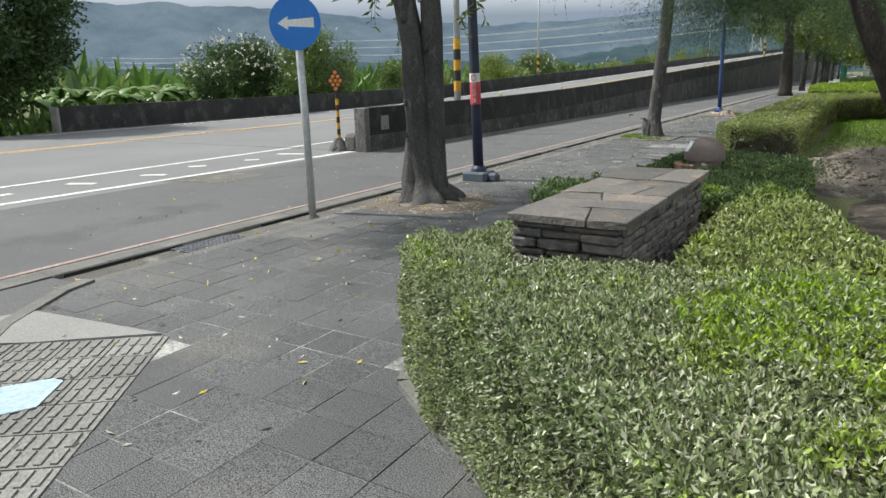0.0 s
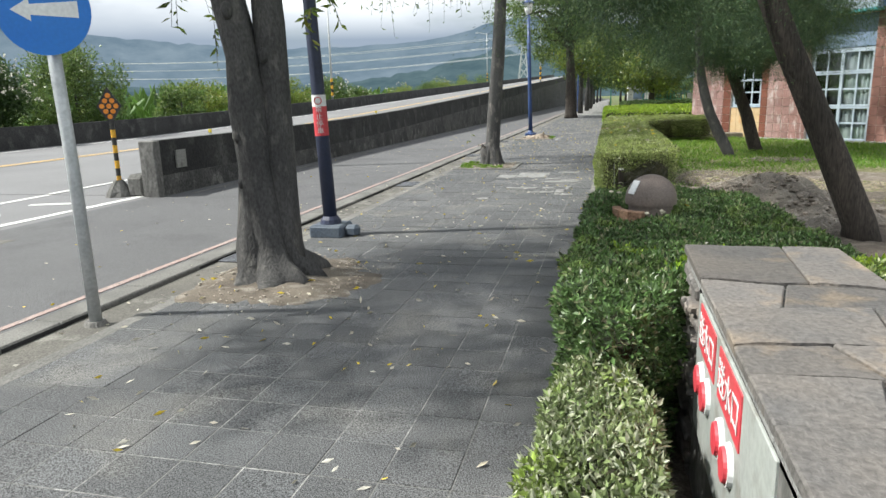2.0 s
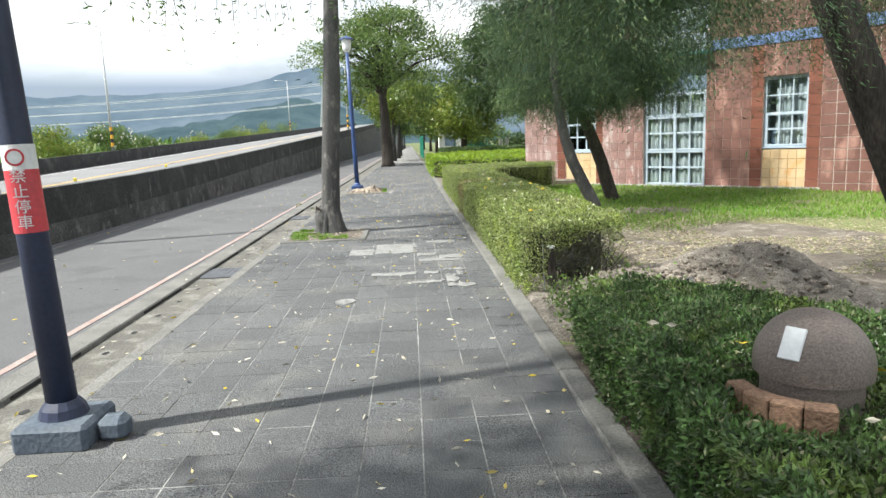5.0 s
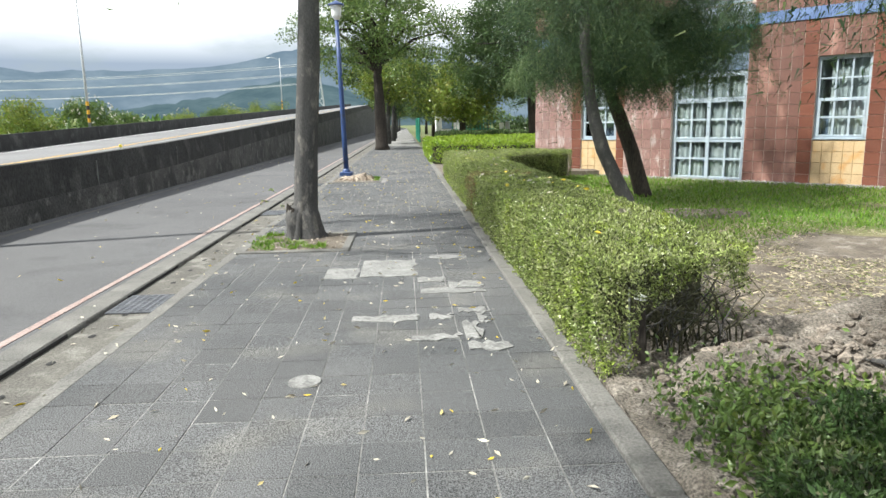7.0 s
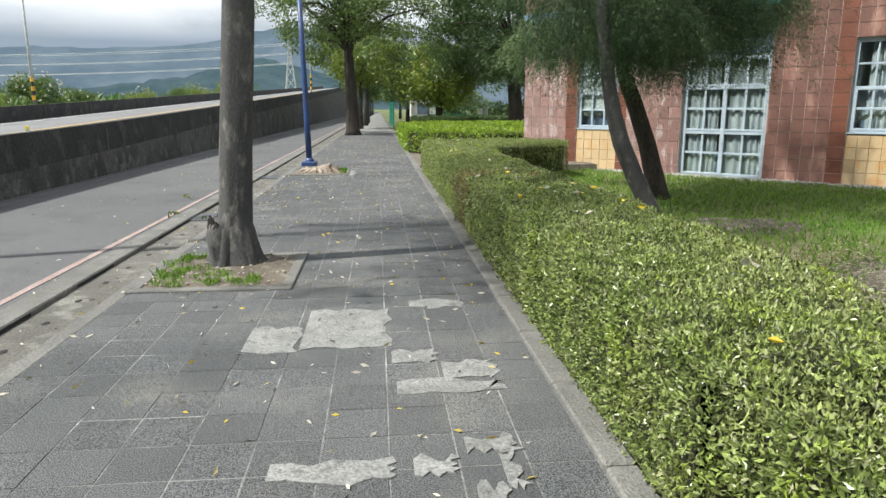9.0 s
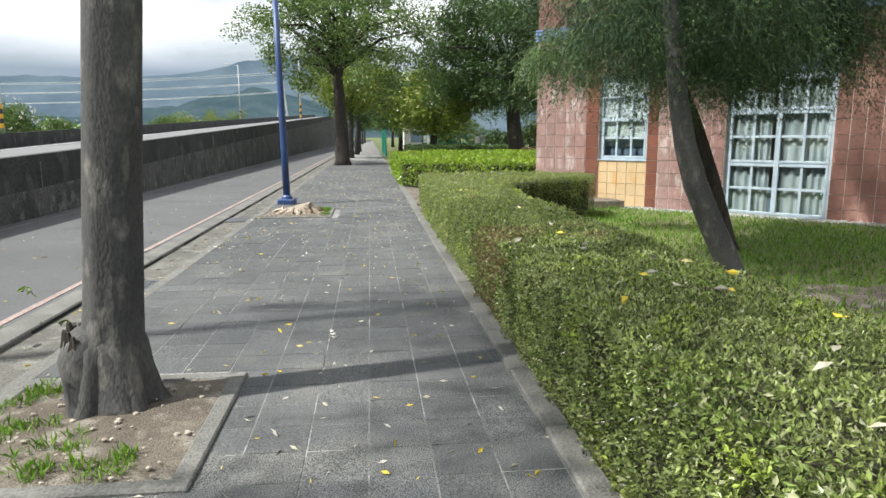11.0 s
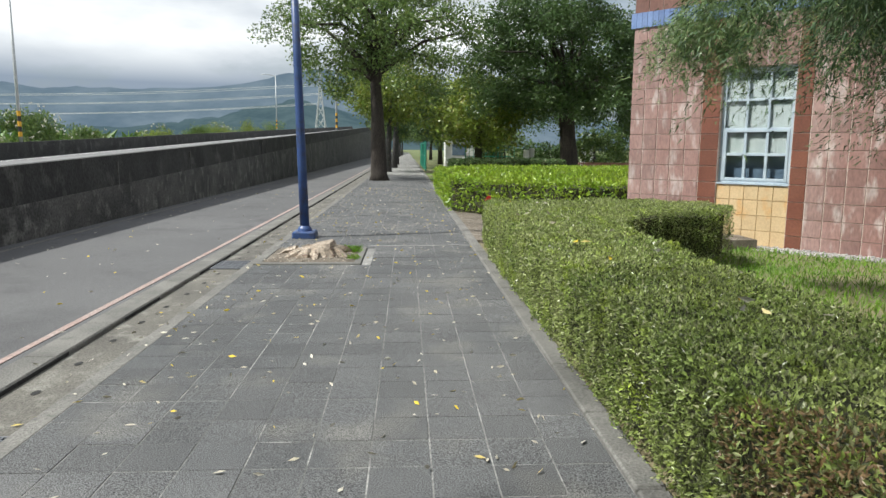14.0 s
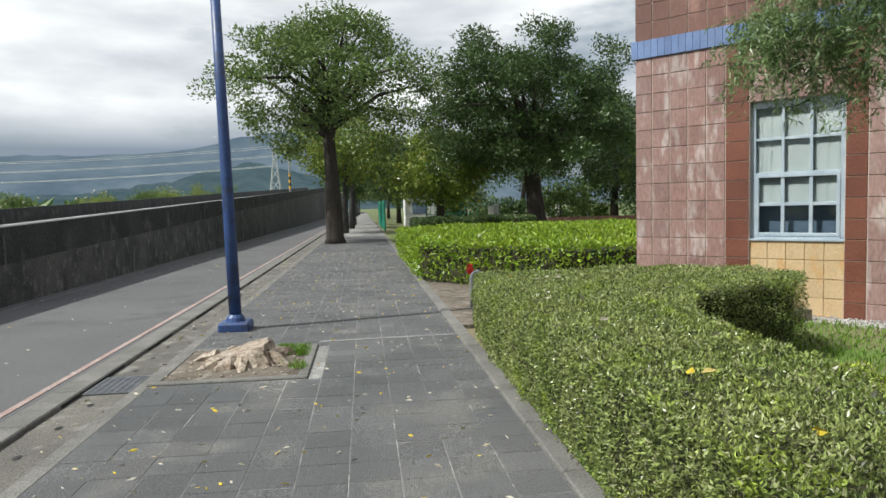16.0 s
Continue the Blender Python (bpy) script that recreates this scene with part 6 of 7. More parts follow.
def shrub(x, y, z, r, h, label, mat, seed, flowers=0, n=34, per=150, leaf=0.16):
    th = empty("shrub", x, y, z)
    c = ellipsoid_clumps(n, 0, 0, h * 0.5, r, r, h * 0.5, seed, 0.45)
    part("stem", tube([(0, 0, -0.4), (0.05, 0, h * 0.3), (0, 0, h * 0.6)], [0.14, 0.1, 0.04], 7), M_BARK, th)
    p, o = crown_points(c, per, r * 0.34, 0.8)
    ob = part("crown", leaf_mesh("crown", p, o * 0.8 + np.array([0, 0, 0.2]), leaf, 0.4), mat, th)
    ob["kind"] = "stuff"
    if flowers:
        d = RNG.normal(0, 1, (flowers, 3))
        d /= np.linalg.norm(d, axis=1)[:, None]
        d[:, 2] = np.abs(d[:, 2])
        q = d * np.array([r * 1.18, r * 1.18, h * 0.62]) * RNG.uniform(0.85, 1.05, (flowers, 1)) + np.array([0, 0, h * 0.48])
        q = np.repeat(q, 6, 0) + RNG.normal(0, 0.035, (flowers * 6, 3))
        ob = part("blossoms", leaf_mesh("blossoms", q, np.tile([0, 0, 0.6], (len(q), 1)), 0.11, 0.7, 0.9), M_BLOSSOM, th, "clusters of white blossom")
        ob["kind"] = "stuff"
    return tagged(th, label, "shrub")


shrub(-28.6, 25.6, 0, 2.4, 3.9, "white-flowering shrub behind the parapet", M_LEAF_DEEP, 81, 150, 70, 260, 0.17)
shrub(-28.2, 31.5, 0, 2.3, 4.6, "bushy green shrub behind the parapet", M_LEAF_TREE, 82, 0, 70, 260, 0.17)
for k, (x, y, r, h, f) in enumerate(((-29, 56, 2.4, 3.6, 0), (-29, 66, 2.2, 4.0, 60), (-31, 47, 2.0, 3.2, 0), (-30, 76, 2.0, 3.2, 20), (-29, 90, 2.5, 3.6, 20), (-29, 104, 2.4, 4.2, 0), (-30, 118, 2.6, 5.0, 20), (-28, 40, 1.6, 3.0, 0), (-30, 135, 3, 6.0, 0), (-29, 150, 3, 6.8, 0))):
    shrub(x, y, 0, r, h, "green flowering shrub behind the parapet" if f else "leafy green shrub behind the parapet", (M_LEAF_YOUNG, M_LEAF_TREE)[k % 2], 90 + k, f, 40, 170, 0.2)
c = ellipsoid_clumps(150, 0, 0, 4.3, 3.6, 3.6, 4.1, 33, 0.35)
tree("roadside_tree", -28.6, 13.3, [(0, 0, -0.4), (0, 0, 1.5), (0.1, 0, 3.0), (0.1, 0, 5)], [0.35, 0.26, 0.2, 0.1], c, 280, 1.0, 0.2, M_LEAF_DEEP, M_BARK_DARK, "dense dark tree beyond the parapet's end", limbs=6)
c = ellipsoid_clumps(60, 0, 0, 3.4, 3.4, 3.0, 3.0, 34, 0.35)
tree("roadside_tree", -30.5, 8.2, [(0, 0, -0.4), (0, 0, 1.5), (0.1, 0, 3.0), (0.1, 0, 4)], [0.35, 0.26, 0.2, 0.1], c, 280, 1.0, 0.2, M_LEAF_DEEP, M_BARK_DARK, "dense dark tree beyond the parapet's end", limbs=6)


def banana(x, y, s, seed):
    th = empty("banana_plant", x, y, -0.35)
    g = random.Random(seed)
    part("stem", tube([(0, 0, -0.1), (0.03, 0, 1.0 * s), (0.05, 0, 1.7 * s)], [0.14 * s, 0.11 * s, 0.06 * s], 8), M_BANANA, th)
    bm = bmesh.new()
    for k in range(9):
        a = k * 2.4 + g.uniform(-0.3, 0.3)
        ln, w = g.uniform(1.5, 2.1) * s, g.uniform(0.24, 0.34) * s
        rise = g.uniform(0.5, 1.15)
        rows = []
        for i in range(7):
            f = i / 6
            px, pz = ln * f * 0.75, 1.5 * s + ln * (rise * f - 0.85 * f * f)
            ww = w * math.sin(math.pi * min(0.98, 0.12 + 0.86 * f)) ** 0.7
            rows.append([bm.verts.new((px * math.cos(a) + q * ww * -math.sin(a), px * math.sin(a) + q * ww * math.cos(a), pz - abs(q) * ww * 0.35)) for q in (-1, 0, 1)])
        for r0, r1 in zip(rows, rows[1:]):
            for q in (0, 1):
                bm.faces.new((r0[q], r0[q + 1], r1[q + 1], r1[q]))
    part("leaves", bm, M_BANANA, th, smooth=True)
    return tagged(th, "tall green banana plant behind the parapet", "banana plant", group="banana plants")


g = random.Random(21)
for k in range(48):
    banana(-30.5 - g.uniform(0, 8), 16.5 + k * 0.42 + g.uniform(-0.4, 0.4), g.uniform(0.62, 0.95), k)
n = 9000
p = np.stack([RNG.uniform(-34, -26, n), RNG.uniform(13.5, 160, n), np.full(n, -0.4)], 1)
p[:, 2] += np.maximum(0, soft_noise(p, 0.8, 2)) * 0.9 + np.array([far_z(v) for v in p[:, 1]]) * 0.8
tagged(part("undergrowth", leaf_mesh("undergrowth", p, np.tile([0, 0, 1.0], (n, 1)), 0.8, 0.25, 0.5), M_BANANA), "rank green undergrowth behind the parapet", "undergrowth", kind="stuff")
n = 16000
p = np.stack([RNG.uniform(-130, -34, n), RNG.uniform(10, 320, n), RNG.uniform(-0.5, 1.2, n)], 1)
p[:, 2] += np.maximum(0, soft_noise(p, 0.25, 2)) * 1.6
tagged(part("plantation", leaf_mesh("plantation", p, np.tile([0, 0, 1.0], (n, 1)), 2.2, 0.3, 0.6), M_BANANA), "green plantation stretching towards the hills", "plantation", kind="stuff")

# hills
def hills(name, pts, mat, label, seed, dist):
    """A ridge seen far off: bearings in degrees from +y to the left, with heights."""
    bm = bmesh.new()
    bs = np.linspace(pts[0][0], pts[-1][0], 160)
    hs = np.interp(bs, [q[0] for q in pts], [q[1] for q in pts])
    lo, hi, md = [], [], []
    for b, h in zip(bs, hs):
        hh = h + 10 * noise.noise((b * 0.35, seed, 0)) + 5 * noise.noise((b * 1.3, seed, 2)) + 2 * noise.noise((b * 4.0, seed, 2))
        s, c = -math.sin(radians(b)), math.cos(radians(b))
        lo.append(bm.verts.new((s * dist * 0.8, c * dist * 0.8, -5)))
        md.append(bm.verts.new((s * dist * 0.9, c * dist * 0.9, max(0, hh * 0.5))))
        hi.append(bm.verts.new((s * dist, c * dist, max(1, hh))))
    for a, b in ((lo, md), (md, hi)):
        for i in range(len(a) - 1):
            bm.faces.new((a[i], a[i + 1], b[i + 1], b[i]))
    return tagged(part(name, bm, mat, smooth=True), label, "hills", kind="structure")


hills("backdrop_hills", [(-20, 60), (-4, 150), (3, 215), (8, 205), (10, 196), (12.5, 172), (15.5, 156), (19, 148), (27, 142), (35, 158), (45, 192), (54, 200), (62, 195), (70, 170), (95, 150)], M_HILL, "blue hills under low cloud, haze painted in", 1.0, 1900)
hills("backdrop_near_hills", [(-8, 20), (2, 60), (9, 105), (14, 70), (22, 40), (34, 40), (50, 40), (70, 30)], M_HILL_NEAR, "green foothills, haze painted in", 5.0, 1500)

# ---- garden and far end ----


def bollard():
    th = empty("bollard", -1.62, 30.75, 0)
    pts = [(0, 0, -0.05)] + [(0, 0, 0.45)] + [(0.09 - 0.09 * math.cos(a), 0, 0.45 + 0.12 * math.sin(a)) for a in np.linspace(0.2, math.pi - 0.2, 7)] + [(0.18, 0, 0.45), (0.18, 0, -0.05)]
    part("hoop", tube(pts, [0.028] * len(pts), 10), M_GALV, th, "bent steel tube", smooth=True)
    return tagged(th, "grey bent steel hoop bollard at the path", "bollard")


bollard()
tagged(part("path", box(-1.975, 3.0, 29.3, 36.0, -0.3, 0.012), M_SOIL), "bare soil strip between the hedges", "path", kind="structure")


def fence(x0, y0, x1, y1, h, label):
    th = empty("fence", x0, y0, 0)
    d = Vector((x1 - x0, y1 - y0, 0))
    n = round(d.length / 0.28)
    for i in range(n + 1):
        p = d * (i / n)
        r = 0.04 if i % 8 == 0 else 0.018
        part("post" if i % 8 == 0 else "bar", tube([p, p + Vector((0, 0, h))], [r, r], 6), M_FENCE, th)
    for z in (0.15, h * 0.5, h - 0.1):
        part("rail", tube([Vector((0, 0, z)), d + Vector((0, 0, z))], [0.025, 0.025], 6), M_FENCE, th)
    return tagged(th, label, "fence")


fence(-1.8, 66, -1.8, 84, 2.1, "green painted metal fence along the pavement")
fence(1.0, 66, 4.5, 66, 2.1, "green painted metal gate fence by the trees")
th = empty("gatehouse", -0.3, 68, 0)
part("wall", box(0, 2.4, 0, 2.2, -0.3, 2.5, 0.02), M_PLASTER, th)
part("roof", box(-0.2, 2.6, -0.2, 2.4, 2.5, 2.62, 0.02), M_KERB, th)
part("window", box(0.5, 1.5, -0.02, 0.01, 1.1, 1.9, 0.005), M_BAY, th, "dark window")
tagged(th, "small white plastered gatehouse behind the trees", "gatehouse")
for k, (x, y) in enumerate(((4.3, 60), (5.2, 63), (9.5, 66), (10.3, 66.5))):
    th = part("stone_post", box(x - 0.16, x + 0.16, y - 0.16, y + 0.16, -0.3, 1.55 + 0.1 * k, 0.03), M_PLASTER)
    tagged(th, "pale stone post beneath the garden trees", "post", group="stone posts")
for k in range(16):
    shrub(2.5 + k * 2.4 + math.sin(k * 3.1), 69 + 5 * math.sin(k * 1.7), -0.3, 2.0, 3.0 + 0.8 * math.sin(k * 2.3), "dense dark green shrub below the garden trees", (M_LEAF_DEEP, M_LEAF_TREE)[k % 2], 130 + k, 0, 26, 90, 0.26)
th = empty("low_brick_wall", 6.5, 55.5, 0)
for j in range(9):
    for i in range(26):
        part("brick", box(i * 0.42 + 0.2 * (j % 2), i * 0.42 + 0.2 * (j % 2) + 0.41, 0, 0.25, -0.3 + j * 0.13, -0.3 + j * 0.13 + 0.12), M_BRICK, th)
tagged(th, "low dark red brick wall behind the bright hedge", "wall")

# red flowers on the bright hedge
for k, (x, y, z) in enumerate(((-1.5, 31.85, 0.52), (-1.47, 31.84, 0.5))):
    p = np.tile([[x, y, z]], (7, 1))
    ob = tagged(part("hibiscus_flower", leaf_mesh("petals", p, np.tile([0, -0.7, 0.0], (7, 1)), 0.1, 0.8, 0.8), M_RED_FLOWER), "red flower on the bright hedge", "flower")

# grass on the lawn, thinning over the bare patches
n = 85000
x = RNG.uniform(-0.7, 12, n)
y = RNG.uniform(9, 31, n)
v = 0.75 * (x - BX) + 0.68 * (y - BY)
q = np.stack([x, y, np.zeros(n)], 1)
bare = np.exp(-((x - 1.9) / 3.3) ** 2 - ((y - 14.6) / 3.9) ** 2)
keep = (v < -0.5) & (soft_noise(q, 0.9, 4) * 0.5 + 0.5 > bare * 1.25) & ~((y < 12.8) & (x < 2.5))
q = q[keep]
q[:, 2] = -0.03 - 0.13 * np.clip((q[:, 0] + 1) / 3, 0, 1)
tagged(part("lawn_grass", leaf_mesh("lawn_grass", q, np.tile([0, 0, 1.0], (len(q), 1)), 0.085, 0.14, 0.45), M_GRASS), "short green lawn grass before the building", "grass", kind="stuff")

# dug soil and rubble in the hedge gap
bm = bmesh.new()
g = random.Random(8)
for i in range(1700):
    a, s = g.gauss(0, 1), 0.008 + 0.05 * g.random() ** 4
    x, y = g.gauss(-0.5, 0.75), g.gauss(11.8, 0.45)
    if x < -1.9:
        continue
    z = hump(x, y) - 0.02
    r = bmesh.ops.create_icosphere(bm, subdivisions=1, radius=s, matrix=Matrix.Translation((x, y, z + 0.075)) @ Matrix.Diagonal((1, g.uniform(0.6, 1), g.uniform(0.4, 0.8), 1)))
for v in bm.verts:
    v.co += Vector([noise.noise(v.co * 40 + Vector((k * 9, 0, 0))) * 0.014 for k in range(3)])
tagged(part("soil_clods", bm, M_CLOD), "brown clods of dug soil in the hedge gap", "soil", kind="stuff")


def soil_patch(cx, cy, rx, ry, label, seed, lift=0.03, rugged=0.0, mat=None):
    """Bare soil with a ragged rim that follows the humps of the lawn."""
    bm = bmesh.new()
    mid = bm.verts.new((cx, cy, hump(cx, cy) + lift))
    rings = []
    for r in range(1, 25):
        ring = []
        for k in range(48):
            a = 2 * math.pi * k / 48
            f = r / 24 * (1 + 0.22 * noise.noise((math.cos(a) * 2 + seed, math.sin(a) * 2, r * 0.02)) + 0.08 * noise.noise((math.cos(a) * 7 + seed, math.sin(a) * 7, 0)))
            x, y = max(-1.97, cx + rx * f * math.cos(a)), cy + ry * f * math.sin(a)
            ring.append(bm.verts.new((x, y, hump(x, y) + lift * (1 if r < 20 else (24 - r) / 4 * 1.6 - 0.6) + ((0.035 + rugged) * noise.noise((x * 4, y * 4, seed)) + (0.02 + rugged * 0.6) * noise.noise((x * 11, y * 11, seed)) if r < 24 else 0))))
        rings.append(ring)
    for k in range(48):
        bm.faces.new((mid, rings[0][k], rings[0][(k + 1) % 48]))
    for a, b in zip(rings, rings[1:]):
        for k in range(48):
            bm.faces.new((a[k], b[k], b[(k + 1) % 48], a[(k + 1) % 48]))
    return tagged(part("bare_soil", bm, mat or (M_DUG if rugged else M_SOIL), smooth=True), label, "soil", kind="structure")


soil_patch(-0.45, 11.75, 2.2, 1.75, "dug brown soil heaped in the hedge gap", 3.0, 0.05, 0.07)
# The tree's shade is put into this patch's darker soil colour.
soil_patch(1.5, 7.6, 1.75, 4.2, "bare soil under the leaning tree, shade painted dark", 12.0, mat=M_EARTH_SHADED)
soil_patch(1.9, 14.7, 2.9, 3.3, "dry bare soil worn into the lawn", 6.0)
soil_patch(2.3, 20.2, 0.9, 0.6, "dry bare soil worn into the lawn", 9.0)
for k in range(100):
    x, y, h = g.uniform(-1.68, -0.9), g.uniform(12.35, 13.0), g.uniform(0.25, 0.66)
    th = part("bare_twig", tube([(x, y, 0.0), (x + g.uniform(-0.06, 0.06), y - g.uniform(-0.05, 0.06), h * 0.4), (x + g.uniform(-0.2, 0.2), y - g.uniform(-0.05, 0.16), h * 0.75), (x + g.uniform(-0.32, 0.32), y + g.uniform(-0.2, 0.1), h)], [0.007, 0.006, 0.004, 0.002], 5), M_TWIG if k % 4 else M_BARK)
    tagged(th, "bare dry twig at the hedge's cut end", "twig", group="bare twigs")

n = 5200
p = np.stack([RNG.normal(-1.25, 0.42, n), RNG.normal(11.05, 0.36, n), RNG.uniform(0.02, 0.3, n)], 1)
p = p[(p[:, 0] > -1.9) & (soft_noise(p, 2.6, 5.0) > -0.1)]
tagged(part("weeds", leaf_mesh("weeds", p, np.tile([0, 0, 0.5], (len(p), 1)), 0.045, 0.5, 0.9), M_LEAF_TREE), "low green weeds in the dug hedge gap", "weeds", kind="stuff")
for k, (x, y, a, ln) in enumerate(((-1.0, 11.1, 2.4, 0.5), (-0.7, 10.9, 2.7, 0.6), (-1.35, 11.45, 0.8, 0.4), (-0.5, 11.5, 1.4, 0.45))):
    c, q = math.cos(a), math.sin(a)
    th = part("cut_branch", tube([(x, y, 0.12), (x + c * ln * 0.5, y + q * ln * 0.5, 0.2), (x + c * ln, y + q * ln, 0.14)], [0.022, 0.018, 0.01], 7, rough=0.3), M_BARK_PALE)
    tagged(th, "grey cut branch lying on dug soil", "branch", group="cut branches")
# grey pipes lying in the hole, a sawn stem in the hedge's hollow end
for pts, r in (([(-1.05, 11.35, 0.1), (-0.75, 11.1, 0.1), (-0.4, 10.82, 0.12)], 0.018), ([(-0.62, 11.12, -0.08), (-0.58, 11.2, 0.1), (-0.5, 11.32, 0.2)], 0.035), ([(-0.68, 11.02, -0.06), (-0.66, 11.1, 0.05), (-0.56, 11.14, 0.09)], 0.05)):
    tagged(part("pipe", tube(pts, [r] * 3, 12), M_PIPE, smooth=True), "grey pipe sticking out of the dug soil", "pipe", group="dug-up pipes")
th = empty("sawn_stem", -1.67, 12.3, 0)
part("stem", tube([(0.02, 0, -0.05), (0.01, 0.01, 0.25), (0, 0, 0.46)], [0.05, 0.042, 0.04], 12, rough=0.3), M_BARK_DARK, th)
part("cut_end", tube([(0, 0, 0.461), (0, -0.002, 0.468)], [0.042, 0.04], 16), M_SIGN_WHITE, th, "pale sawn end")
tagged(th, "sawn stem with pale end in the hedge hollow", "stem")
tagged(part("thin_stake", tube([(-1.76, 12.2, 0.0), (-1.77, 12.22, 0.55)], [0.007, 0.006], 6), M_PIPE), "thin grey stake at the hedge's end", "stake")
# Small weeds on the wall top, stood in for by yellow plates on brackets.
for y in np.arange(14.5, 27, 5.2):
    th = empty("wall_weed", -9.87, y, near_z(y) + 0.988)
    part("bracket", box(-0.03, 0.03, -0.01, 0.01, 0.0, 0.05), M_GALV, th)
    part("plate", box(-0.035, 0.035, -0.012, 0.012, 0.045, 0.12, 0.006), M_WEED_PLATE, th, "yellow plate standing in for the weed")
    tagged(th, "small yellow weed on the concrete wall, built as plate", "reflector", group="wall reflectors")
n = 16000
p = np.stack([RNG.normal(1.9, 1.7, n), RNG.normal(14.9, 1.9, n), np.zeros(n)], 1)
p = p[(p[:, 0] > -0.6) & (p[:, 1] > 12.9) & (soft_noise(p, 1.4, 8.0) > -0.35)]
p[:, 2] = [hump(a, b) + 0.045 for a, b in p[:, :2]]
tagged(part("straw", leaf_mesh("straw", p, RNG.normal(0, 1, (len(p), 3)) * [1, 1, 0.2], 0.06, 0.2, 0.1), M_STRAW), "dry straw litter over the bare lawn", "straw", kind="stuff")
# dry leaves caught on the hedge tops
n = 70
p = np.stack([RNG.uniform(-1.9, -0.9, n), RNG.uniform(5.5, 28, n), np.full(n, 0.775)], 1)
p[p[:, 1] < 11, 2] = 0.58
p = p[(p[:, 1] < 10) | (p[:, 1] > 12.6)]
tagged(part("caught_leaves", leaf_mesh("caught_leaves", p, RNG.normal(0, 1, (len(p), 3)) * [1, 1, 0.2], 0.075, 0.45, 0.1), M_LITTER), "pale dry leaves caught on the hedge tops", "leaves", kind="stuff")

# fallen leaves
n = 2300
x, y = RNG.uniform(-9.4, -2.1, n), RNG.uniform(0.5, 45, n)
x = np.where(RNG.uniform(0, 1, n) < 0.72, RNG.uniform(-5.8, -2.05, n), x)
z = np.where(x < -6.13, -0.044, np.where(x < -5.86, -0.028, np.where(x < -5.36, -0.072, 0.006)))
tagged(part("fallen_leaves", leaf_mesh("fallen_leaves", np.stack([x, y, z], 1), np.concatenate([RNG.normal(0, 1, (n, 2)), np.full((n, 1), 0.08)], 1), 0.055, 0.33, 0.1, 0.1), M_LITTER), "pale and yellow fallen leaves on the pavement", "leaves", kind="stuff")

# pale mortar patches and a round cover on the pavement
def patch(x0, x1, y0, y1, seed):
    g = random.Random(seed)
    o = []
    for f in np.linspace(0, 1, 7)[:-1]:
        o.append((x0 + (x1 - x0) * f, y0 + g.uniform(-0.04, 0.04)))
    for f in np.linspace(0, 1, 7)[:-1]:
        o.append((x1 + g.uniform(-0.05, 0.03), y0 + (y1 - y0) * f))
    for f in np.linspace(1, 0, 7)[:-1]:
        o.append((x0 + (x1 - x0) * f, y1 + g.uniform(-0.05, 0.05)))
    o.append((x0, y1))
    return tagged(part("mortar_patch", prism(o, -0.004, 0.003 + 0.0005 * seed), M_MORTAR), "worn pale mortar patch on the pavement tiles", "patch", group="mortar patches", kind="structure")


for k, q in enumerate(((-3.99, -3.64, 15.1, 15.6), (-3.62, -3.02, 15.15, 16.0), (-2.86, -2.42, 16.0, 16.2), (-3.02, -2.74, 14.85, 15.05), (-3.0, -2.4, 14.4, 14.55), (-2.72, -2.4, 14.56, 14.85), (-3.58, -3.04, 13.52, 13.68), (-2.95, -2.74, 13.55, 13.67), (-2.7, -2.46, 13.72, 13.86), (-2.56, -2.48, 13.42, 13.7), (-3.1, -2.74, 13.0, 13.12), (-2.7, -2.56, 13.0, 13.42), (-2.7, -2.4, 12.76, 12.92))):
    patch(*q, k)
bm = bmesh.new()
bmesh.ops.create_cone(bm, cap_ends=True, segments=24, radius1=0.105, radius2=0.1, depth=0.012, matrix=Matrix.Translation((-3.77, 12.28, 0.003)))
tagged(part("round_cover", bm, M_MORTAR), "small round pale cover in the pavement", "cover")
bm = prism([(-3.8, 28.62), (-2.15, 28.72), (-2.15, 28.79), (-3.8, 28.7)], -0.004, 0.0045)
tagged(part("pavement_seam", bm, M_MORTAR), "pale mortar seam across the pavement", "seam", kind="structure")

# sloping ramp with ribbed pavers at the corner
bm = prism([(-4.87, 2.35), (-3.68, 2.5), (-4.3, 1.98), (-5.6, 1.2)], -0.02, 0.012)
tagged(part("ramp_flare", bm, M_RAMP), "smooth pale concrete flare of the dropped kerb", "ramp", kind="structure")
ribs = empty("ribbed_paving", -3.6, 2.5, 0, 0)
tagged(ribs, "worn ribbed paving at the dropped kerb", "paving", kind="structure")
ux, uy = Vector((0.6, -0.8, 0)), Vector((-0.8, -0.6, 0))
rib = bmesh.new()
box(0.006, 0.294, 0.006, 0.294, -0.02, 0.006, 0, rib)
for k in range(4):
    box(0.02, 0.142, 0.03 + k * 0.068, 0.06 + k * 0.068, 0.006, 0.014, 0, rib)
    box(0.158, 0.28, 0.03 + k * 0.068, 0.06 + k * 0.068, 0.006, 0.014, 0, rib)
rib_me = bpy.data.meshes.new("ribbed_paver")
rib.to_mesh(rib_me)
rib.free()
rib_me.materials.append(M_RIB)
for i in range(6):
    for j in range(8):
        ob = new("ribbed_paver", rib_me)
        ob.parent = ribs
        p = ux * (i * 0.3) + uy * (j * 0.3)
        ob.matrix_basis = Matrix.Translation(p) @ Matrix.Rotation(radians(-53.13 - 90 * 0), 4, "Z") @ Matrix.Translation((0, -0.3, 0))

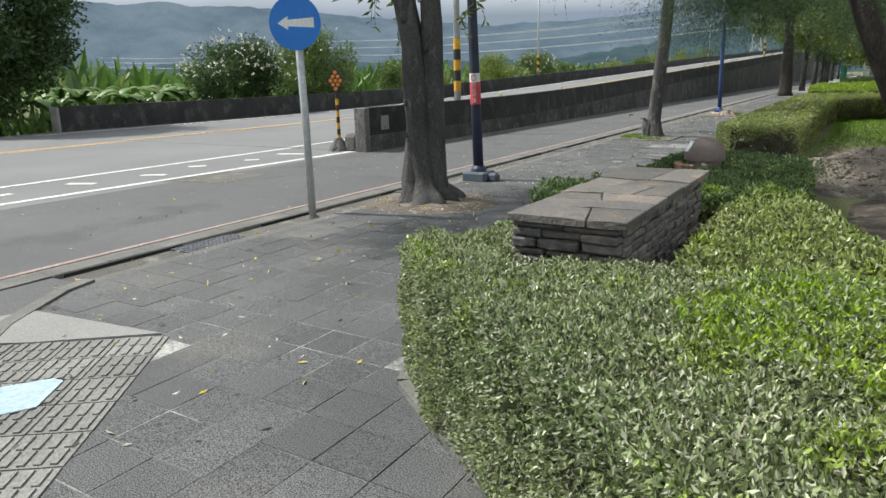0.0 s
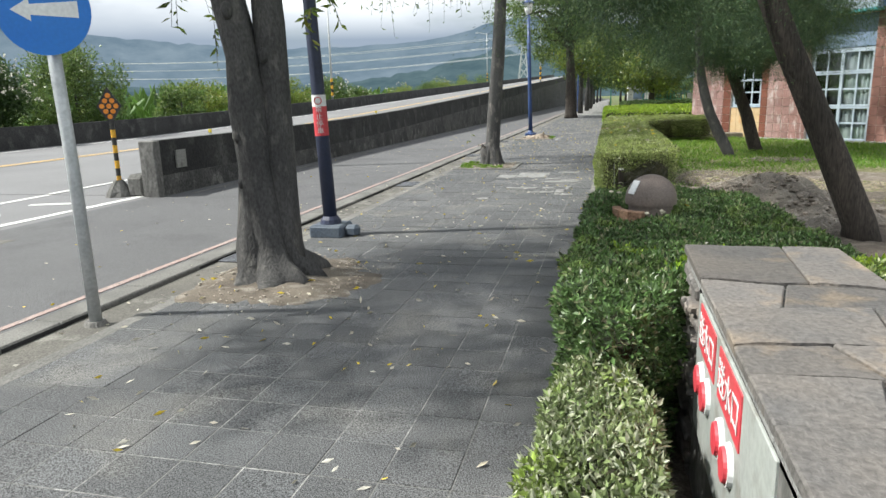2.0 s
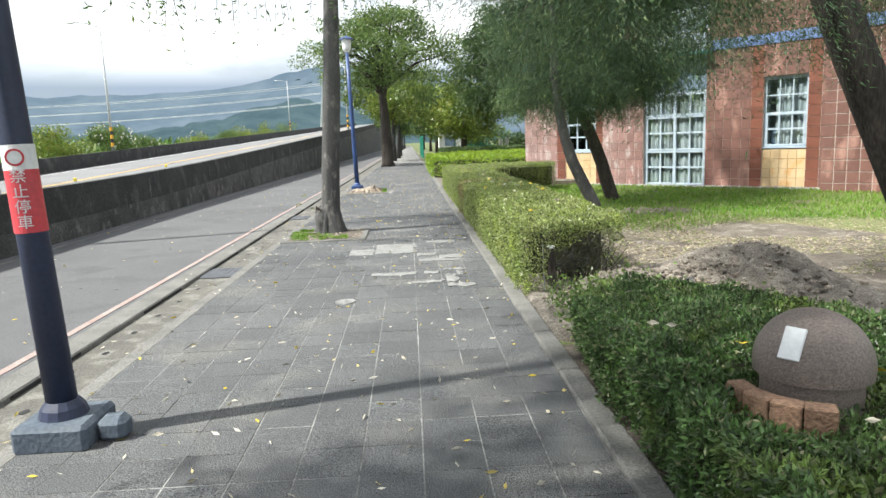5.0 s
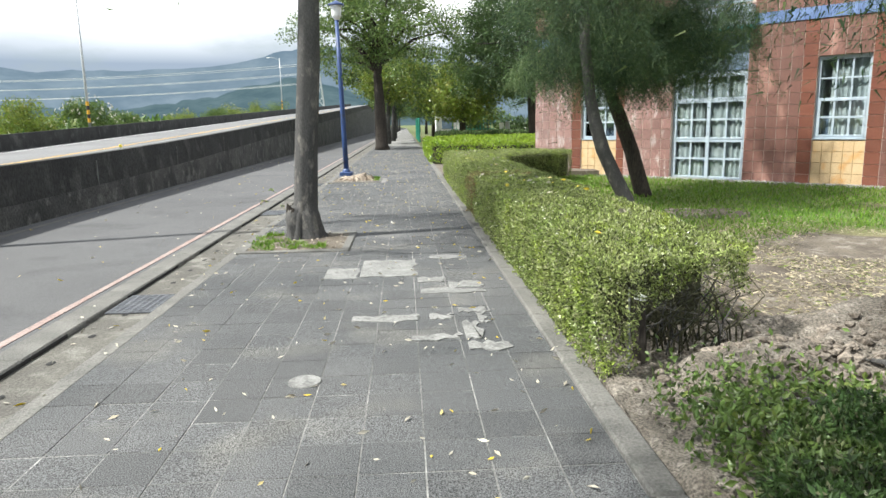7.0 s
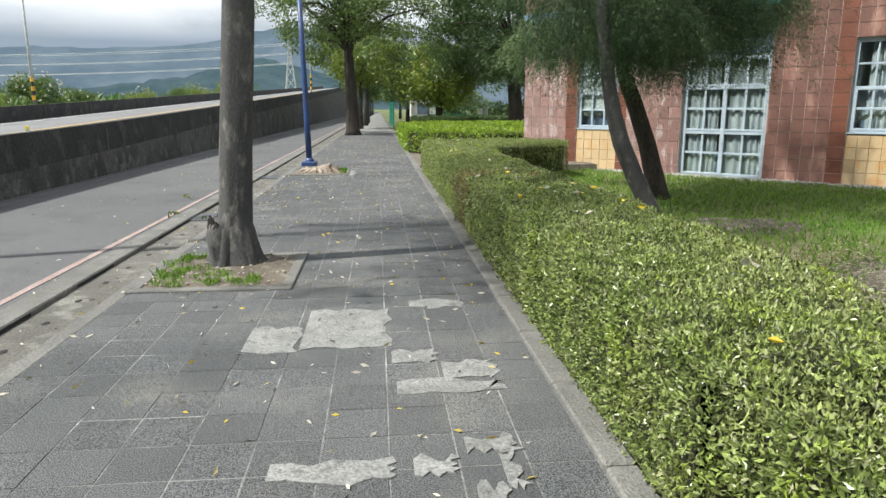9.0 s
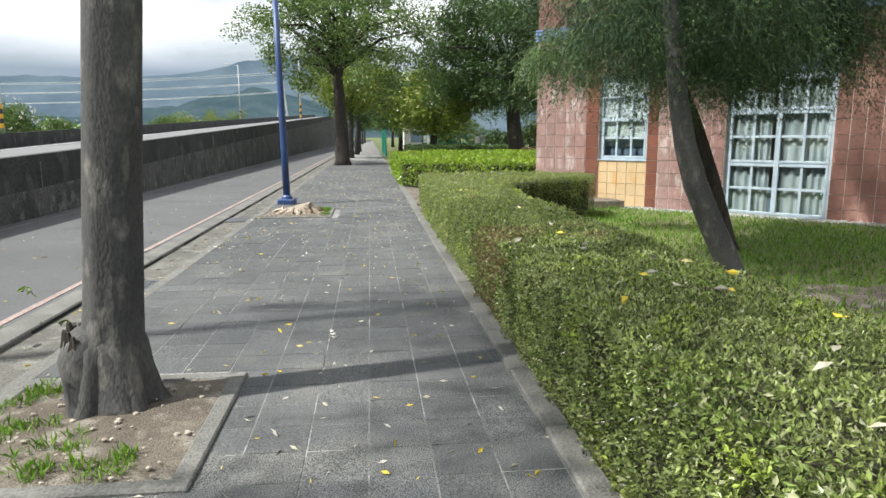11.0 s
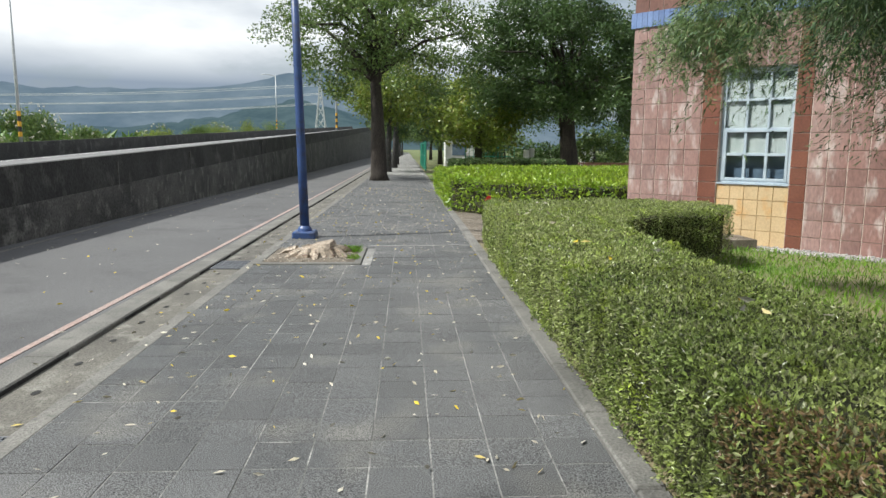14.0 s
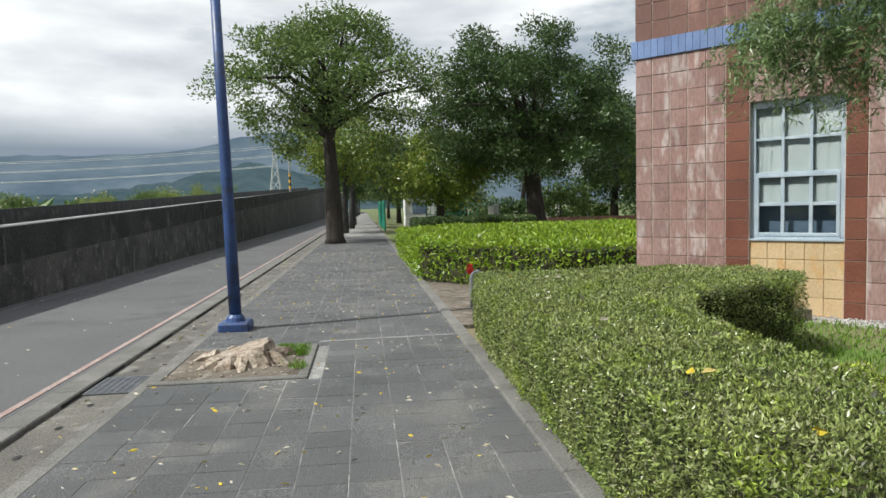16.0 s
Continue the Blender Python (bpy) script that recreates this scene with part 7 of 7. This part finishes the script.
tagged(part("blue_plate", prism([(-3.42, 1.38), (-3.34, 1.53), (-3.52, 1.77), (-3.6, 1.76), (-3.78, 1.5)], 0.012, 0.018), M_PALE_BLUE), "pale blue worn plate on the ribbed paving", "plate")

# ---- pavement tiles ----
TS = 0.309
NX = 10
tile_b = bmesh.new()
lo = [tile_b.verts.new(p) for p in ((0.002, 0.002, -0.014), (TS - 0.002, 0.002, -0.014), (TS - 0.002, TS - 0.002, -0.014), (0.002, TS - 0.002, -0.014))]
hi = [tile_b.verts.new(p) for p in ((0.0045, 0.0045, 0), (TS - 0.0045, 0.0045, 0), (TS - 0.0045, TS - 0.0045, 0), (0.0045, TS - 0.0045, 0))]
tile_b.faces.new(hi)
for i in range(4):
    tile_b.faces.new((lo[i], lo[(i + 1) % 4], hi[(i + 1) % 4], hi[i]))
me_tile = bpy.data.meshes.new("paving_tile")
tile_b.to_mesh(me_tile)
tile_b.free()
me_tile.materials.append(M_TILE)
tv = np.array([v.co[:] for v in me_tile.vertices])
quads = [(4, 5, 6, 7)] + [(i, (i + 1) % 4, (i + 1) % 4 + 4, i + 4) for i in range(4)]
tri = np.array([t for q in quads for t in ((q[0], q[1], q[2]), (q[0], q[2], q[3]))])
PITS = ((-5.3, -4.25, 6.8, 7.9), (-5.27, -3.84, 16.63, 18.17), (-5.27, -3.78, 26.88, 28.47))
rest_v, rest_t = [], []
pavement_ob = bpy.data.objects["pavement"]
count = 0
g = random.Random(5)
for j in range(-20, 190):
    for i in range(-1, 24):
        x, y = WALKX0 + i * TS, j * TS
        cx, cy = x + TS / 2, y + TS / 2
        if i < 0:
            continue
        if i >= NX and (cy > 2.9 or cx + 0.62 * cy > 0.2 or cx > 2):
            continue
        if any(a < cx < b and c < cy < d for a, b, c, d in PITS):
            continue
        if cx < -3.4 and cy < 2.5 and 0.6 * (cx + 3.6) - 0.8 * (cy - 2.5) > -0.1 and cy > -0.5:
            continue
        z = g.uniform(-0.0025, 0.0015)
        if i < NX and 9.2 < cy < 18.4:
            ob = new("paving_tile", me_tile)
            ob.parent = pavement_ob
            ob.location = (x, y, z)
            count += 1
        else:
            rest_t.append(tri + 8 * len(rest_v))
            rest_v.append(tv + (x, y, z))
me = raw_mesh("paving_field", np.concatenate(rest_v), np.concatenate(rest_t))
part("paving_field", me, M_TILE_FAR, pavement_ob, "speckled dark grey paving tiles")["kind"] = "stuff"
